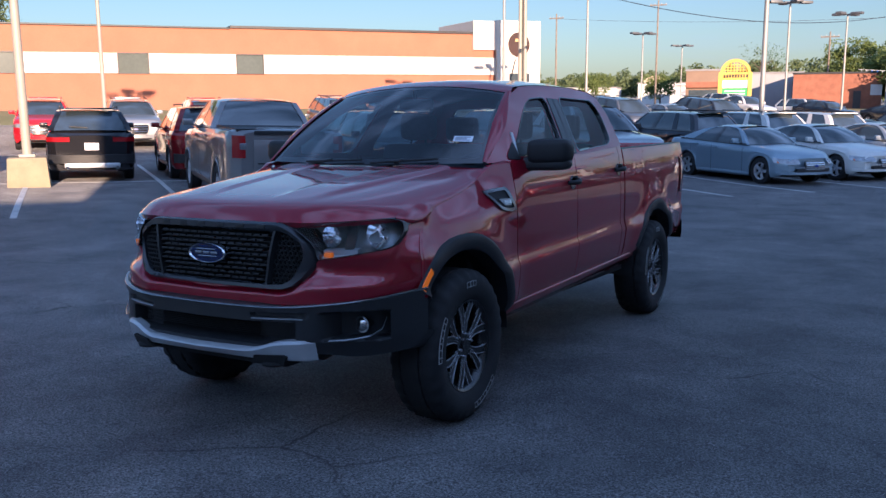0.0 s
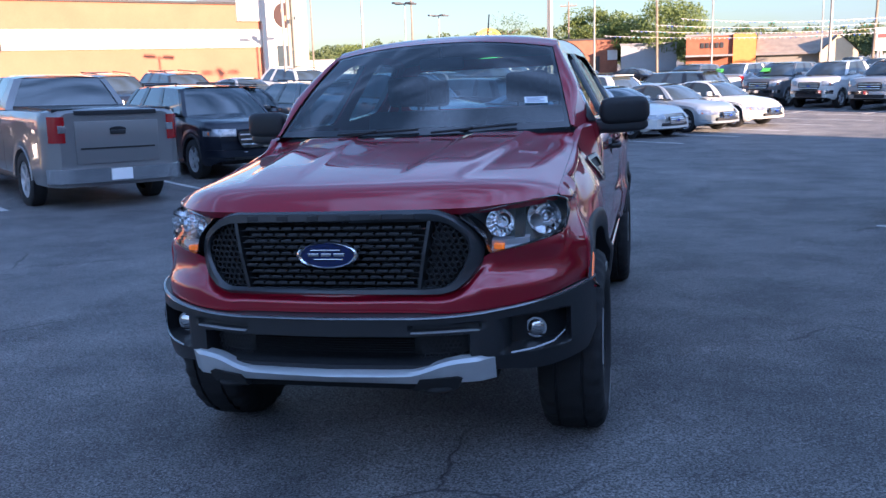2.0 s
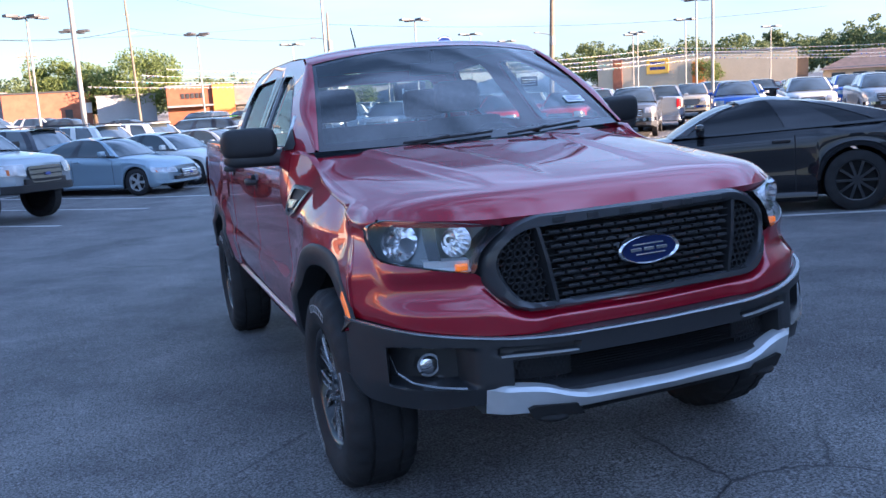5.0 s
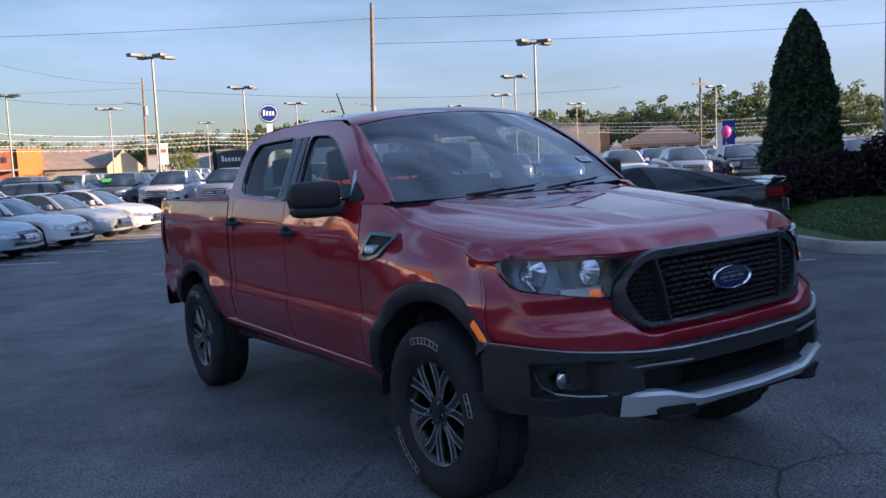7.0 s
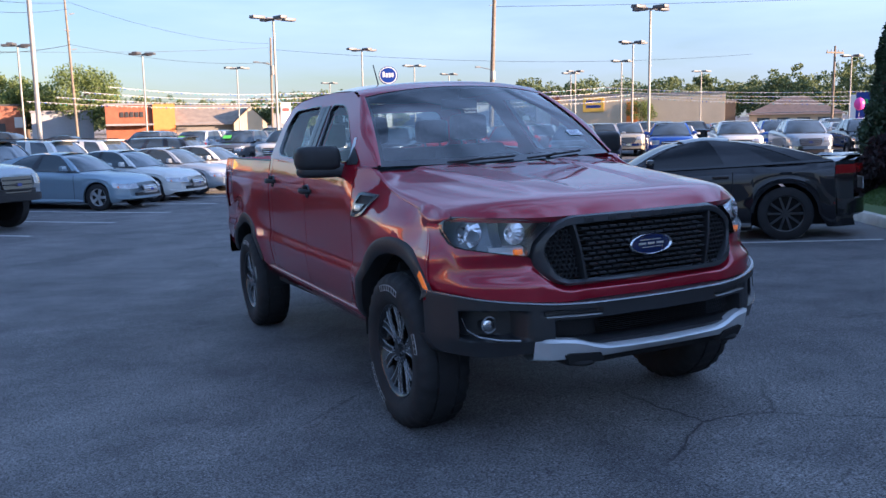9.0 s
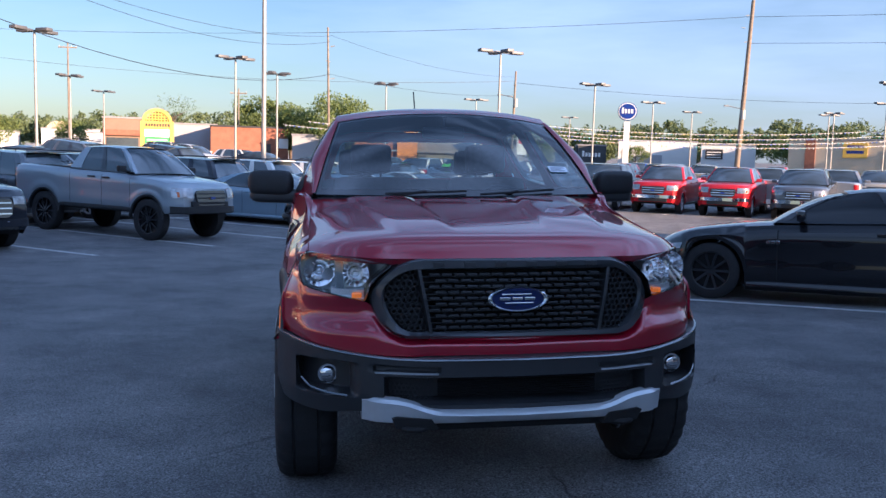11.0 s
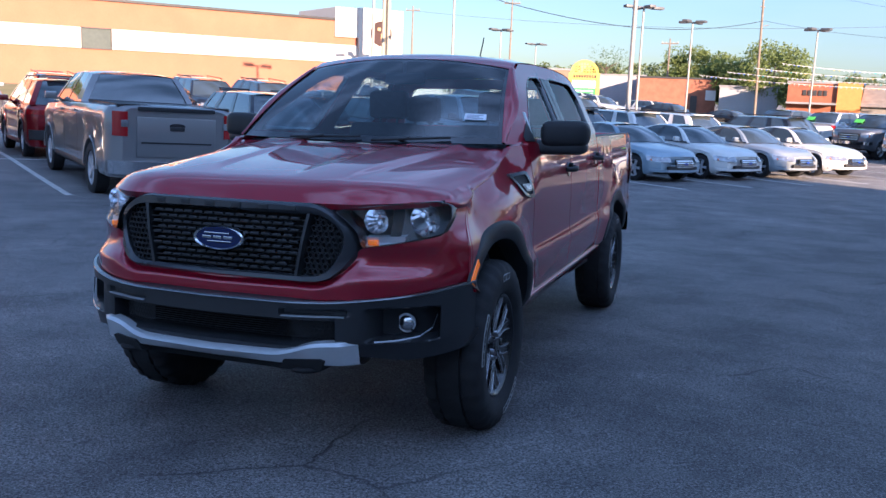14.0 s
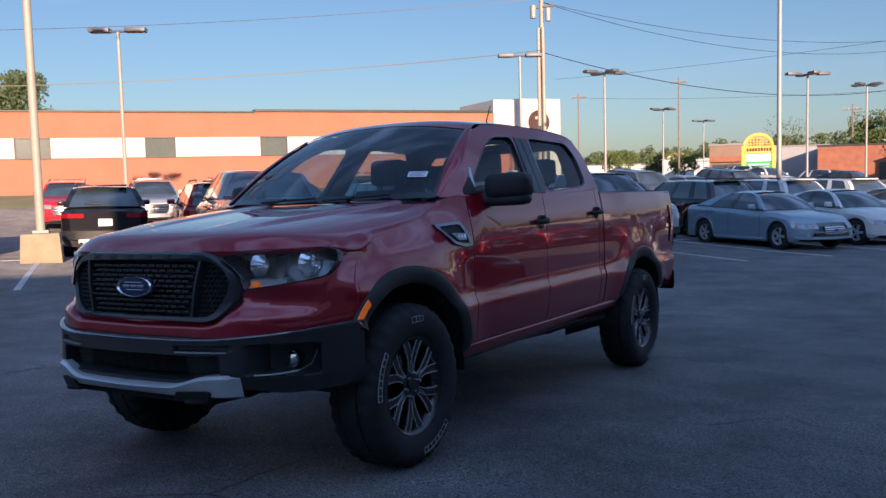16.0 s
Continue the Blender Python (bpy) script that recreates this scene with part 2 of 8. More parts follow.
def leaf_material(name, dark, light, gloss=0.5):
    m = bpy.data.materials.new(name)
    m.use_nodes = True
    nodes, links = m.node_tree.nodes, m.node_tree.links
    b = nodes["Principled BSDF"]
    geo = nodes.new("ShaderNodeNewGeometry")
    ramp = nodes.new("ShaderNodeValToRGB")
    ramp.color_ramp.elements[0].color, ramp.color_ramp.elements[1].color = (*dark, 1), (*light, 1)
    links.new(geo.outputs["Random Per Island"], ramp.inputs["Fac"])
    links.new(ramp.outputs["Color"], b.inputs["Base Color"])
    b.inputs["Roughness"].default_value = gloss
    through_leaf = nodes.new("ShaderNodeBsdfTranslucent")
    both = nodes.new("ShaderNodeMixShader")
    both.inputs["Fac"].default_value = 0.3
    links.new(ramp.outputs["Color"], through_leaf.inputs["Color"])
    links.new(b.outputs["BSDF"], both.inputs[1])
    links.new(through_leaf.outputs["BSDF"], both.inputs[2])
    links.new(both.outputs["Shader"], nodes["Material Output"].inputs["Surface"])
    return m


LEAF_HOLLY = leaf_material("holly_leaf", (0.03, 0.055, 0.03), (0.085, 0.13, 0.065), 0.35)
LEAF_FAR = leaf_material("far_foliage", (0.09, 0.125, 0.05), (0.12, 0.16, 0.065), 0.8)
LEAF_SPRING = leaf_material("spring_foliage", (0.09, 0.13, 0.03), (0.16, 0.21, 0.06), 0.8)
LEAF_PURPLE = leaf_material("purple_leaf", (0.014, 0.009, 0.011), (0.045, 0.022, 0.025), 0.7)
LEAF_GRASS = leaf_material("grass_blade", (0.05, 0.1, 0.022), (0.12, 0.19, 0.05), 0.6)


# vehicle materials
RED_PAINT = material("red_metallic_paint", (0.28, 0.002, 0.018), rough=0.4, metal=0.4, coat=1.0, vary=0.06, scale=900, spec=0.1)
RED_PAINT.node_tree.nodes["Principled BSDF"].inputs["Coat IOR"].default_value = 1.8
BLACK_PLASTIC = material("black_plastic", (0.022, 0.0225, 0.025), rough=0.48, spec=0.3, vary=0.15, scale=8, bump=0.12, bump_scale=500)
GREY_PLASTIC = material("charcoal_plastic", (0.025, 0.026, 0.029), rough=0.4, spec=0.4, vary=0.1, scale=6, bump=0.08, bump_scale=400)
PILLAR_BLACK = material("pillar_black_satin", (0.012, 0.013, 0.015), rough=0.22, vary=0.1)
VENT_GREY = material("vent_dark_metal", (0.24, 0.25, 0.26), rough=0.25, metal=0.8, vary=0.05)
GLOSS_BLACK = material("gloss_black", (0.02, 0.02, 0.023), rough=0.14, coat=0.8, vary=0.1)
SILVER_PAINT = material("silver_trim_paint", (0.52, 0.54, 0.56), rough=0.32, metal=0.35, coat=0.4, vary=0.05, scale=20)
BOWL = material("reflector_bowl", (0.85, 0.86, 0.88), rough=0.12, metal=1.0)
GRILLE_GREY = material("grille_charcoal", (0.055, 0.058, 0.065), rough=0.27, metal=0.3, vary=0.08, scale=10)
DARK_CHROME = material("dark_chrome", (0.2, 0.21, 0.22), rough=0.3, metal=0.9, vary=0.15, scale=25)
CHROME = material("chrome", (0.75, 0.76, 0.78), rough=0.07, metal=1.0)
MACHINED = material("machined_alloy", (0.8, 0.81, 0.83), rough=0.25, metal=0.8, vary=0.06, scale=30)
WHEEL_DARK = material("wheel_black_paint", (0.009, 0.0095, 0.011), rough=0.25, coat=0.4)
RUBBER = material("tyre_rubber", (0.024, 0.024, 0.026), rough=0.75, spec=0.25, vary=0.25, scale=9, bump=0.2, bump_scale=200)
TYRE_WHITE = material("tyre_white", (0.33, 0.33, 0.33), rough=0.7, vary=0.15, scale=30)
# faint glow: turn signal is on; on the side markers it stands for sunlight
AMBER = material("amber_plastic", (0.75, 0.16, 0.01), rough=0.18, coat=0.6, emit=0.12)
TAIL_RED = material("tail_light_red", (0.26, 0.005, 0.008), rough=0.15, coat=0.8)
CABIN_DARK = material("cabin_dark", (0.035, 0.036, 0.04), rough=0.75, vary=0.2, scale=12, bump=0.2)
SEAT_CLOTH = material("seat_cloth", (0.05, 0.05, 0.055), rough=0.9, vary=0.25, scale=40, bump=0.3, bump_scale=300)
PAPER = material("paper", (0.8, 0.82, 0.86), rough=0.7, vary=0.04)
PAPER_INK = material("printed_grey", (0.32, 0.35, 0.42), rough=0.8, vary=0.1)
EMBLEM_BLUE = material("emblem_blue", (0.005, 0.012, 0.07), rough=0.12, coat=0.8)
WINDSCREEN = glass("windscreen_glass", (0.48, 0.63, 0.72), 0.93, gloss=(0.88, 0.13))
SIDE_GLASS = glass("side_glass", (0.62, 0.68, 0.68), 0.97, gloss=(0.5, 0.025))
LAMP_LENS = glass("lamp_lens", (0.95, 0.96, 0.98), 0.98, gloss=(0.9, 0.05))
UNDER = material("underbody", (0.012, 0.012, 0.013), rough=0.9, vary=0.2)
HEADLINER = material("headliner", (0.1, 0.1, 0.1), rough=0.9, vary=0.06)

# ---- mesh helpers ----
def mesh_of(bm, name, mats, smooth=None):
    me = bpy.data.meshes.new(name)
    bm.normal_update()
    bm.to_mesh(me)
    bm.free()
    for m in mats if isinstance(mats, (list, tuple)) else [mats]:
        me.materials.append(m)
    if smooth is not None:
        me.shade_smooth()
        if smooth < 180:
            me.set_sharp_from_angle(angle=radians(smooth))
    return me


def part(name, bm, mats, parent=None, label="", smooth=None, kind=""):
    ob = new(name, mesh_of(bm, name, mats, smooth))
    ob.parent = parent
    return tagged(ob, label=label, kind=kind)


def thing(name, label, category, m=None, group="", kind=""):
    ob = new(name)
    if m is not None:
        ob.matrix_basis = m
    return tagged(ob, label, category, group, kind)


def box(bm, x0, x1, y0, y1, z0, z1, bevel=0.0, m=None, mat=0):
    """A box with rounded edges, added to bm."""
    r = bmesh.ops.create_cube(bm, size=1.0)
    vs = r["verts"]
    for v in vs:
        v.co = Vector((x0 + (v.co.x + 0.5) * (x1 - x0), y0 + (v.co.y + 0.5) * (y1 - y0), z0 + (v.co.z + 0.5) * (z1 - z0)))
    faces = {f for v in vs for f in v.link_faces}
    if bevel:
        edges = {e for v in vs for e in v.link_edges}
        out = bmesh.ops.bevel(bm, geom=list(edges), offset=bevel, segments=2, affect="EDGES", profile=0.6)
        faces = set(out["faces"]) | {f for f in faces if f.is_valid}
        vs = list({v for f in faces for v in f.verts})
    for f in faces:
        if f.is_valid:
            f.material_index = mat
    if m is not None:
        bmesh.ops.transform(bm, matrix=m, verts=vs)
    return vs


def cyl(bm, a, b, r0, r1=None, n=12, caps=True, mat=0):
    """A tapered rod from a to b."""
    a, b = Vector(a), Vector(b)
    r1 = r0 if r1 is None else r1
    out = bmesh.ops.create_cone(bm, cap_ends=caps, segments=n, radius1=max(r0, 1e-4), radius2=max(r1, 1e-4), depth=(b - a).length)
    q = (b - a).to_track_quat("Z", "Y").to_matrix().to_4x4()
    bmesh.ops.transform(bm, matrix=Matrix.Translation((a + b) / 2) @ q, verts=out["verts"])
    for f in {f for v in out["verts"] for f in v.link_faces}:
        f.material_index = mat
    return out["verts"]


def grid_faces(bm, rows, close=False, mat=0, flip=False):
    """Quads between rows of points of equal length."""
    vs = [[bm.verts.new(p) for p in row] for row in rows]
    for a, b in zip(vs, vs[1:]):
        n = len(a)
        for i in range(n if close else n - 1):
            j = (i + 1) % n
            q = (a[i], a[j], b[j], b[i])
            f = bm.faces.new(q[::-1] if flip else q)
            f.material_index = mat
    return vs


def prism(bm, outline, depth, m=None, mat=0):
    """An outline in x and z, drawn out along +y by depth."""
    a = [bm.verts.new((x, 0, z)) for x, z in outline]
    b = [bm.verts.new((x, depth, z)) for x, z in outline]
    n = len(a)
    fs = [bm.faces.new(a), bm.faces.new(b[::-1])]
    for i in range(n):
        fs.append(bm.faces.new((a[(i + 1) % n], a[i], b[i], b[(i + 1) % n])))
    for f in fs:
        f.material_index = mat
    if m is not None:
        bmesh.ops.transform(bm, matrix=m, verts=a + b)
    return a + b


def smoothstep(a, b, x):
    t = min(1.0, max(0.0, (x - a) / (b - a)))
    return t * t * (3 - 2 * t)


def curve_list(pts, x):
    """Smooth through (x, y) pairs."""
    if x <= pts[0][0]:
        return pts[0][1]
    if x >= pts[-1][0]:
        return pts[-1][1]
    n = len(pts)
    s = [(pts[i + 1][1] - pts[i][1]) / (pts[i + 1][0] - pts[i][0]) for i in range(n - 1)]
    d = [s[0]] + [0.0 if s[i - 1] * s[i] <= 0 else 2 * s[i - 1] * s[i] / (s[i - 1] + s[i]) for i in range(1, n - 1)] + [s[-1]]
    for i in range(n - 1):
        if x <= pts[i + 1][0]:
            h = pts[i + 1][0] - pts[i][0]
            t = (x - pts[i][0]) / h
            return (pts[i][1] * (1 + 2 * t) * (1 - t) ** 2 + pts[i + 1][1] * t * t * (3 - 2 * t)
                    + h * (d[i] * t * (1 - t) ** 2 + d[i + 1] * t * t * (t - 1)))


def round_poly(pts, r, n=4):
    """A polygon with its corners rounded."""
    out = []
    m = len(pts)
    for i in range(m):
        p, a, b = Vector(pts[i]), Vector(pts[i - 1]), Vector(pts[(i + 1) % m])
        da, db = (a - p), (b - p)
        k = min(r, da.length * 0.45, db.length * 0.45)
        s, e = p + da.normalized() * k, p + db.normalized() * k
        for j in range(n + 1):
            t = j / n
            out.append(tuple(s * (1 - t) ** 2 + p * 2 * t * (1 - t) + e * t * t))
    return out


def resample(poly, n):
    pts = [Vector(p) for p in poly]
    lens = [(pts[(i + 1) % len(pts)] - pts[i]).length for i in range(len(pts))]
    total, out, i, acc = sum(lens), [], 0, 0.0
    for k in range(n):
        d = total * k / n
        while acc + lens[i] < d:
            acc += lens[i]
            i += 1
        out.append(tuple(pts[i].lerp(pts[(i + 1) % len(pts)], (d - acc) / lens[i])))
    return out


# ---- ground ----
def ground_z(x, y):
    g = -0.05 * max(y, -8.0) if y < 4 else -0.2 - 0.55 * (1 - math.exp(-(y - 4) / 11))
    g += 0.022 * x * math.exp(-(x * x + y * y) / 144)
    r = 0.8 * x - 0.6 * y
    g += 0.02 * min(12.0, max(0.0, -x - 1.0)) * smoothstep(1.0, 6.0, y)
    g += 1.45 * smoothstep(22, 50, -r) * smoothstep(75, 45, y)
    g += 0.7 * smoothstep(70, 115, math.hypot(x, y)) * smoothstep(30, 60, y)
    return g + 0.015


def on_ground(x, y, heading=0.0, lift=0.0):
    """Pose on the ground, tilted with it; heading: degrees from +y to the left."""
    h = 0.8
    n = Vector((ground_z(x - h, y) - ground_z(x + h, y), ground_z(x, y - h) - ground_z(x, y + h), 2 * h)).normalized()
    q = Vector((0, 0, 1)).rotation_difference(n).to_matrix().to_4x4()
    return Matrix.Translation((x, y, ground_z(x, y) + lift)) @ q @ pose(0, 0, 0, 0, 0, heading)


def plan(r, s):
    """Place in the plan from r along the parking lines and s along the rows."""
    p = E1 * r + E2 * s
    return p.x, p.y


def ground_sheet():
    def ticks(lo, hi):
        fine = [i * 1.0 for i in range(-34, 35)]
        far = [40, 46, 54, 62, 72, 84, 100, 125, 160, 220, 320, 500, 900, 1800, 3000]
        return [-v for v in reversed(far)] + fine + far
    xs = ticks(0, 0)
    bm = bmesh.new()
    grid_faces(bm, [[(x, y, ground_z(x, y)) for x in xs] for y in xs])
    ob = part("ground", bm, ASPHALT, smooth=180)
    return tagged(ob, "dark worn asphalt car lot with cracks and pale scuffs", "ground", kind="structure")


ground_sheet()

# ---- lot, island and buildings ----
GRID = Matrix(((0.8, 0.6, 0, 0), (-0.6, 0.8, 0, 0), (0, 0, 1, 0), (0, 0, 0, 1)))    # x along the parking lines, y along the rows


def stripe(r0, s0, r1, s1, width=0.1):
    bm = bmesh.new()
    a, b = Vector((*plan(r0, s0), 0)), Vector((*plan(r1, s1), 0))
    d = (b - a).normalized()
    n = Vector((-d.y, d.x, 0)) * width / 2
    k = max(2, int((b - a).length / 0.7))
    rows = []
    for i in range(k + 1):
        p = a.lerp(b, i / k)
        rows.append([(q.x, q.y, ground_z(q.x, q.y) + z) for q, z in ((p - n, -0.01), (p - n, 0.005), (p + n, 0.005), (p + n, -0.01))])
    grid_faces(bm, rows, flip=True)
    tagged(part("parking_line", bm, LINE_PAINT), "worn white painted parking line", "parking line", kind="structure")


for s in (-4.6, -2.05, 0.72, 3.95, 6.6, 9.45, 12.1, 14.5, 16.9, 19.5, 22.1, 24.7, 27.3, 30.0):
    stripe(-16.6, s, -10.4, s)
    stripe(-16.7, s, -23.0, s)
stripe(-16.65, -8, -16.65, 31)
for s in (7.05, 9.75):
    stripe(-1.05, s, 3.45, s)
for r in [-26 + 2.75 * i for i in range(13)]:
    stripe(r, 30.6, r, 36.0)


def strip_ground(name, r0, r1, s0, s1, mat, lift, label, category):
    bm = bmesh.new()
    nr, ns = 6, max(4, int((s1 - s0) / 4))
    rows = []
    for i in range(ns + 1):
        row = []
        for j in range(nr + 1):
            x, y = plan(r0 + (r1 - r0) * j / nr, s0 + (s1 - s0) * i / ns)
            edge = 0 if 0 < j < nr and 0 < i < ns else 1
            row.append((x, y, ground_z(x, y) + lift - (lift + 0.05) * edge * 0.8))
        rows.append(row)
    grid_faces(bm, rows)
    return tagged(part(name, bm, mat, smooth=60), label, category, kind="structure")


strip_ground("grass_verge", -49.5, -38.5, -30, 40, DRY_GRASS, 0.1, "strip of dry yellow-green grass before the orange building", "grass")
strip_ground("grass_verge_road", -75, -22, 78, 92, DRY_GRASS, 0.12, "strip of dry grass beside the far road", "grass")


# planted island with a concrete kerb
def island_top(x, y):
    p = Vector((x, y, 0))
    r, s = p.dot(E1), p.dot(E2)
    rise = 0.42 * smoothstep(0.2, 3.0, s - 7.2) * smoothstep(0.0, 1.4, r - 4.0)
    return ground_z(x, y) + 0.13 + rise


ISLAND = resample(round_poly([(4.0, 7.15), (9.5, 7.15), (9.5, 15.2), (4.9, 15.2), (4.0, 13.5)], 0.9, 6), 60)
bm = bmesh.new()
c = Vector((6.5, 11.0))
rows = []
for k in range(8):
    t = k / 7
    rows.append([(*plan(*(c.lerp(Vector(p), t))), island_top(*plan(*(c.lerp(Vector(p), t)))) if t < 1 else ground_z(*plan(*p)) + 0.12) for p in ISLAND + [ISLAND[0]]])
grid_faces(bm, rows)
bmesh.ops.remove_doubles(bm, verts=bm.verts, dist=0.001)
tagged(part("island_turf", bm, GRASS_BASE, smooth=60), "raised planted island with short green turf", "grass", kind="structure")
bm = bmesh.new()
rows = []
for p in ISLAND + [ISLAND[0]]:
    d = (Vector(p) - c).normalized()
    row = []
    for o, z in ((0.16, -0.02), (0.15, 0.11), (0.12, 0.145), (0.0, 0.15), (-0.02, 0.10)):
        x, y = plan(*(Vector(p) + d * o))
        row.append((x, y, ground_z(x, y) + z))
    rows.append(row)
grid_faces(bm, rows, flip=True)
kerb = tagged(part("kerb", bm, CONCRETE, smooth=40), "pale concrete kerb round the planted island", "kerb", kind="structure")
# drain openings: capped dark plugs, the shade inside put into their colour
for q in (4.75, 4.98):
    bm = bmesh.new()
    x, y = plan(q, 6.99)
    cyl(bm, (x - 0.05 * E2.x, y - 0.05 * E2.y, ground_z(x, y) + 0.07), (x + 0.06 * E2.x, y + 0.06 * E2.y, ground_z(x, y) + 0.07), 0.05, n=14)
    part("drain_pipe", bm, UNDER, kerb, "dark plug drawn for the shade in a drain opening")
bm = bmesh.new()
vs = []
rows = []
for t in (0.0, 0.25, 0.5, 0.75, 1.0):
    rows.append([])
    for u in range(13):
        f = u / 12
        near = Vector((4.5 + 4.8 * f, 7.32))
        far = Vector((4.5 + 4.8 * f, 7.36 + 3.2 * f ** 1.2))
        x, y = plan(*near.lerp(far, t))
        rows[-1].append((x, y, island_top(x, y) + 0.022))
grid_faces(bm, rows)
tagged(part("mulch_bed", bm, MULCH, smooth=60), "dark bark mulch bed inside the island", "mulch", kind="structure")


# dealership building behind the camera; its shade covers the near lot
def dealership():
    top = thing("showroom_building", "pale panelled showroom building with dark glazing", "building", kind="structure")
    H = 7.0
    bm = bmesh.new()
    box(bm, 7.95, 34.0, -3.6, 15.9, -0.6, H, 0.02, GRID)
    part("wall", bm, GREY_WALL, top)
    # unseen wing, added from the nearer shadow edge it casts on the lot
    bm = bmesh.new()
    box(bm, 7.95, 34.0, -20.0, -3.6, -0.6, 4.05, 0.02, GRID)
    part("low_wing", bm, WHITE_WALL, top)
    for i in range(6):
        s0 = -3.5 + i * 3.12
        for z0, z1, mt in ((-0.3, 0.55, WHITE_WALL), (0.6, 3.15, WHITE_WALL if i == 5 else SHOP_GLASS), (3.2, H - 0.25, WHITE_WALL)):
            bm = bmesh.new()
            box(bm, 7.86, 7.96, s0 + 0.02, s0 + 3.08, z0, z1, 0.012, GRID)
            part("wall_panel" if mt != SHOP_GLASS else "window_pane", bm, mt, top)
    bm = bmesh.new()
    box(bm, 7.8, 34.1, -3.7, 15.95, H, H + 0.18, 0.02, GRID)
    part("roof", bm, METAL_ROOF, top)
    return top


dealership()


def orange_building():
    top = thing("orange_building", "long low orange building with a cream band and tower", "building", kind="structure")
    R, S0, S1 = -51.4, -34.0, 26.98
    bm = bmesh.new()
    box(bm, R - 40, R - 0.06, S0, S1, -1.0, 5.96, 0, GRID)
    part("wall", bm, ORANGE, top)
    bm = bmesh.new()
    box(bm, R - 40.2, R + 0.06, S0 - 0.1, 8.6, 5.9, 6.0, 0.02, GRID)
    part("parapet_cap", bm, DARK_TRIM, top)
    bm = bmesh.new()
    box(bm, R - 40.2, R + 0.06, 8.62, S1 + 0.1, 5.96, 6.12, 0.02, GRID)
    part("parapet_cap", bm, DARK_TRIM, top)
    wins = [(-27.6, -25.0), (-19.4, -16.9), (-11.8, -9.6), (-5.2, -3.3), (1.95, 3.72), (8.9, 10.62)]
    edges = [S0] + [v for w in wins for v in w] + [S1]
    for a, b in zip(edges[::2], edges[1::2]):
        n = max(1, round((b - a) / 5.0))
        for i in range(n):
            bm = bmesh.new()
            box(bm, R - 0.08, R + 0.03, a + (b - a) * i / n + 0.01, a + (b - a) * (i + 1) / n - 0.01, 3.2, 4.38, 0.008, GRID)
            part("cream_panel", bm, CREAM, top)
    for a, b in wins:
        bm = bmesh.new()
        box(bm, R - 0.08, R - 0.04, a, b, 3.2, 4.38, 0, GRID)
        win = part("window", bm, FACADE_GLASS, top)
        bm = bmesh.new()
        for (p, q, z0, z1) in ((a, b, 3.17, 3.24), (a, b, 4.34, 4.41), (a, a + 0.06, 3.2, 4.4), (b - 0.06, b, 3.2, 4.4)):
            box(bm, R - 0.08, R + 0.04, p, q, z0, z1, 0, GRID)
        part("window_frame", bm, DARK_TRIM, win)
    # piers that step forward a little, and a dark plinth
    bm = bmesh.new()
    box(bm, R - 0.05, R + 0.09, S0, S1, -1.0, 1.05, 0.01, GRID)
    part("plinth", bm, material("plinth_stucco", (0.42, 0.17, 0.09), rough=0.9, vary=0.12, scale=0.8), top)
    # tower
    bm = bmesh.new()
    box(bm, R - 6, R + 0.14, 27.0, 30.5, -1.0, 6.95, 0.03, GRID)
    box(bm, R - 6, R + 0.12, 25.2, 27.02, 4.9, 6.87, 0.03, GRID)
    tower = part("tower", bm, CREAM, top)
    bm = bmesh.new()
    box(bm, R - 12, R - 5.8, 20.5, 27.0, 5.7, 6.5, 0.02, GRID)
    part("roof_housing", bm, METAL_ROOF, top)
    m = GRID @ Matrix.Translation((R + 0.16, 28.75, 5.3)) @ Matrix.Rotation(radians(90), 4, "Y")
    bm = bmesh.new()
    bmesh.ops.create_cone(bm, cap_ends=True, segments=40, radius1=0.86, radius2=0.84, depth=0.06, matrix=m)
    badge = part("round_sign", bm, material("sign_dark_red", (0.035, 0.013, 0.011), rough=0.6, vary=0.2), tower, "round dark red and black sign")
    bm = bmesh.new()
    for q, (u, v, a, b) in enumerate(((0.2, 0.0, 0.35, 0.1), (-0.05, 0.25, 0.2, 0.35), (-0.3, -0.2, 0.2, 0.25))):
        box(bm, u - a / 2, u + a / 2, v - b / 2, v + b / 2, 0.03, 0.05, 0.01, m)
    part("sign_shape", bm, material("sign_gold", (0.55, 0.36, 0.16), rough=0.6, vary=0.1), badge)
    bm = bmesh.new()
    box(bm, R + 0.12, R + 0.17, 28.0, 29.6, 1.5, 3.3, 0.01, GRID)
    part("tower_window", bm, SHOP_GLASS, tower)
    bm = bmesh.new()
    box(bm, R + 0.12, R + 0.2, 26.95, 30.55, -1, 1.35, 0.01, GRID)
    part("tower_base", bm, BRICK, tower)
    return top


orange_building()


def far_box(name, a, b, z1, depth, mat, label, base=-1.2, extra=None, kind="building"):
    """A far building with its front from a to b in the plan."""
    top = thing(name, label, kind, kind="structure")
    a, b = Vector((*a, 0)), Vector((*b, 0))
    d = (b - a).normalized()
    n = Vector((-d.y, d.x, 0))
    m = Matrix(((d.x, n.x, 0, a.x), (d.y, n.y, 0, a.y), (0, 0, 1, 0), (0, 0, 0, 1)))
    L = (b - a).length
    bm = bmesh.new()
    box(bm, 0, L, 0, depth, base, z1, 0.02, m)
    part("wall", bm, mat, top)
    bm = bmesh.new()
    box(bm, -0.1, L + 0.1, -0.1, depth, z1, z1 + 0.22, 0.02, m)
    part("parapet", bm, DARK_TRIM if mat is BRICK else METAL_ROOF, top)
    return top, m, L


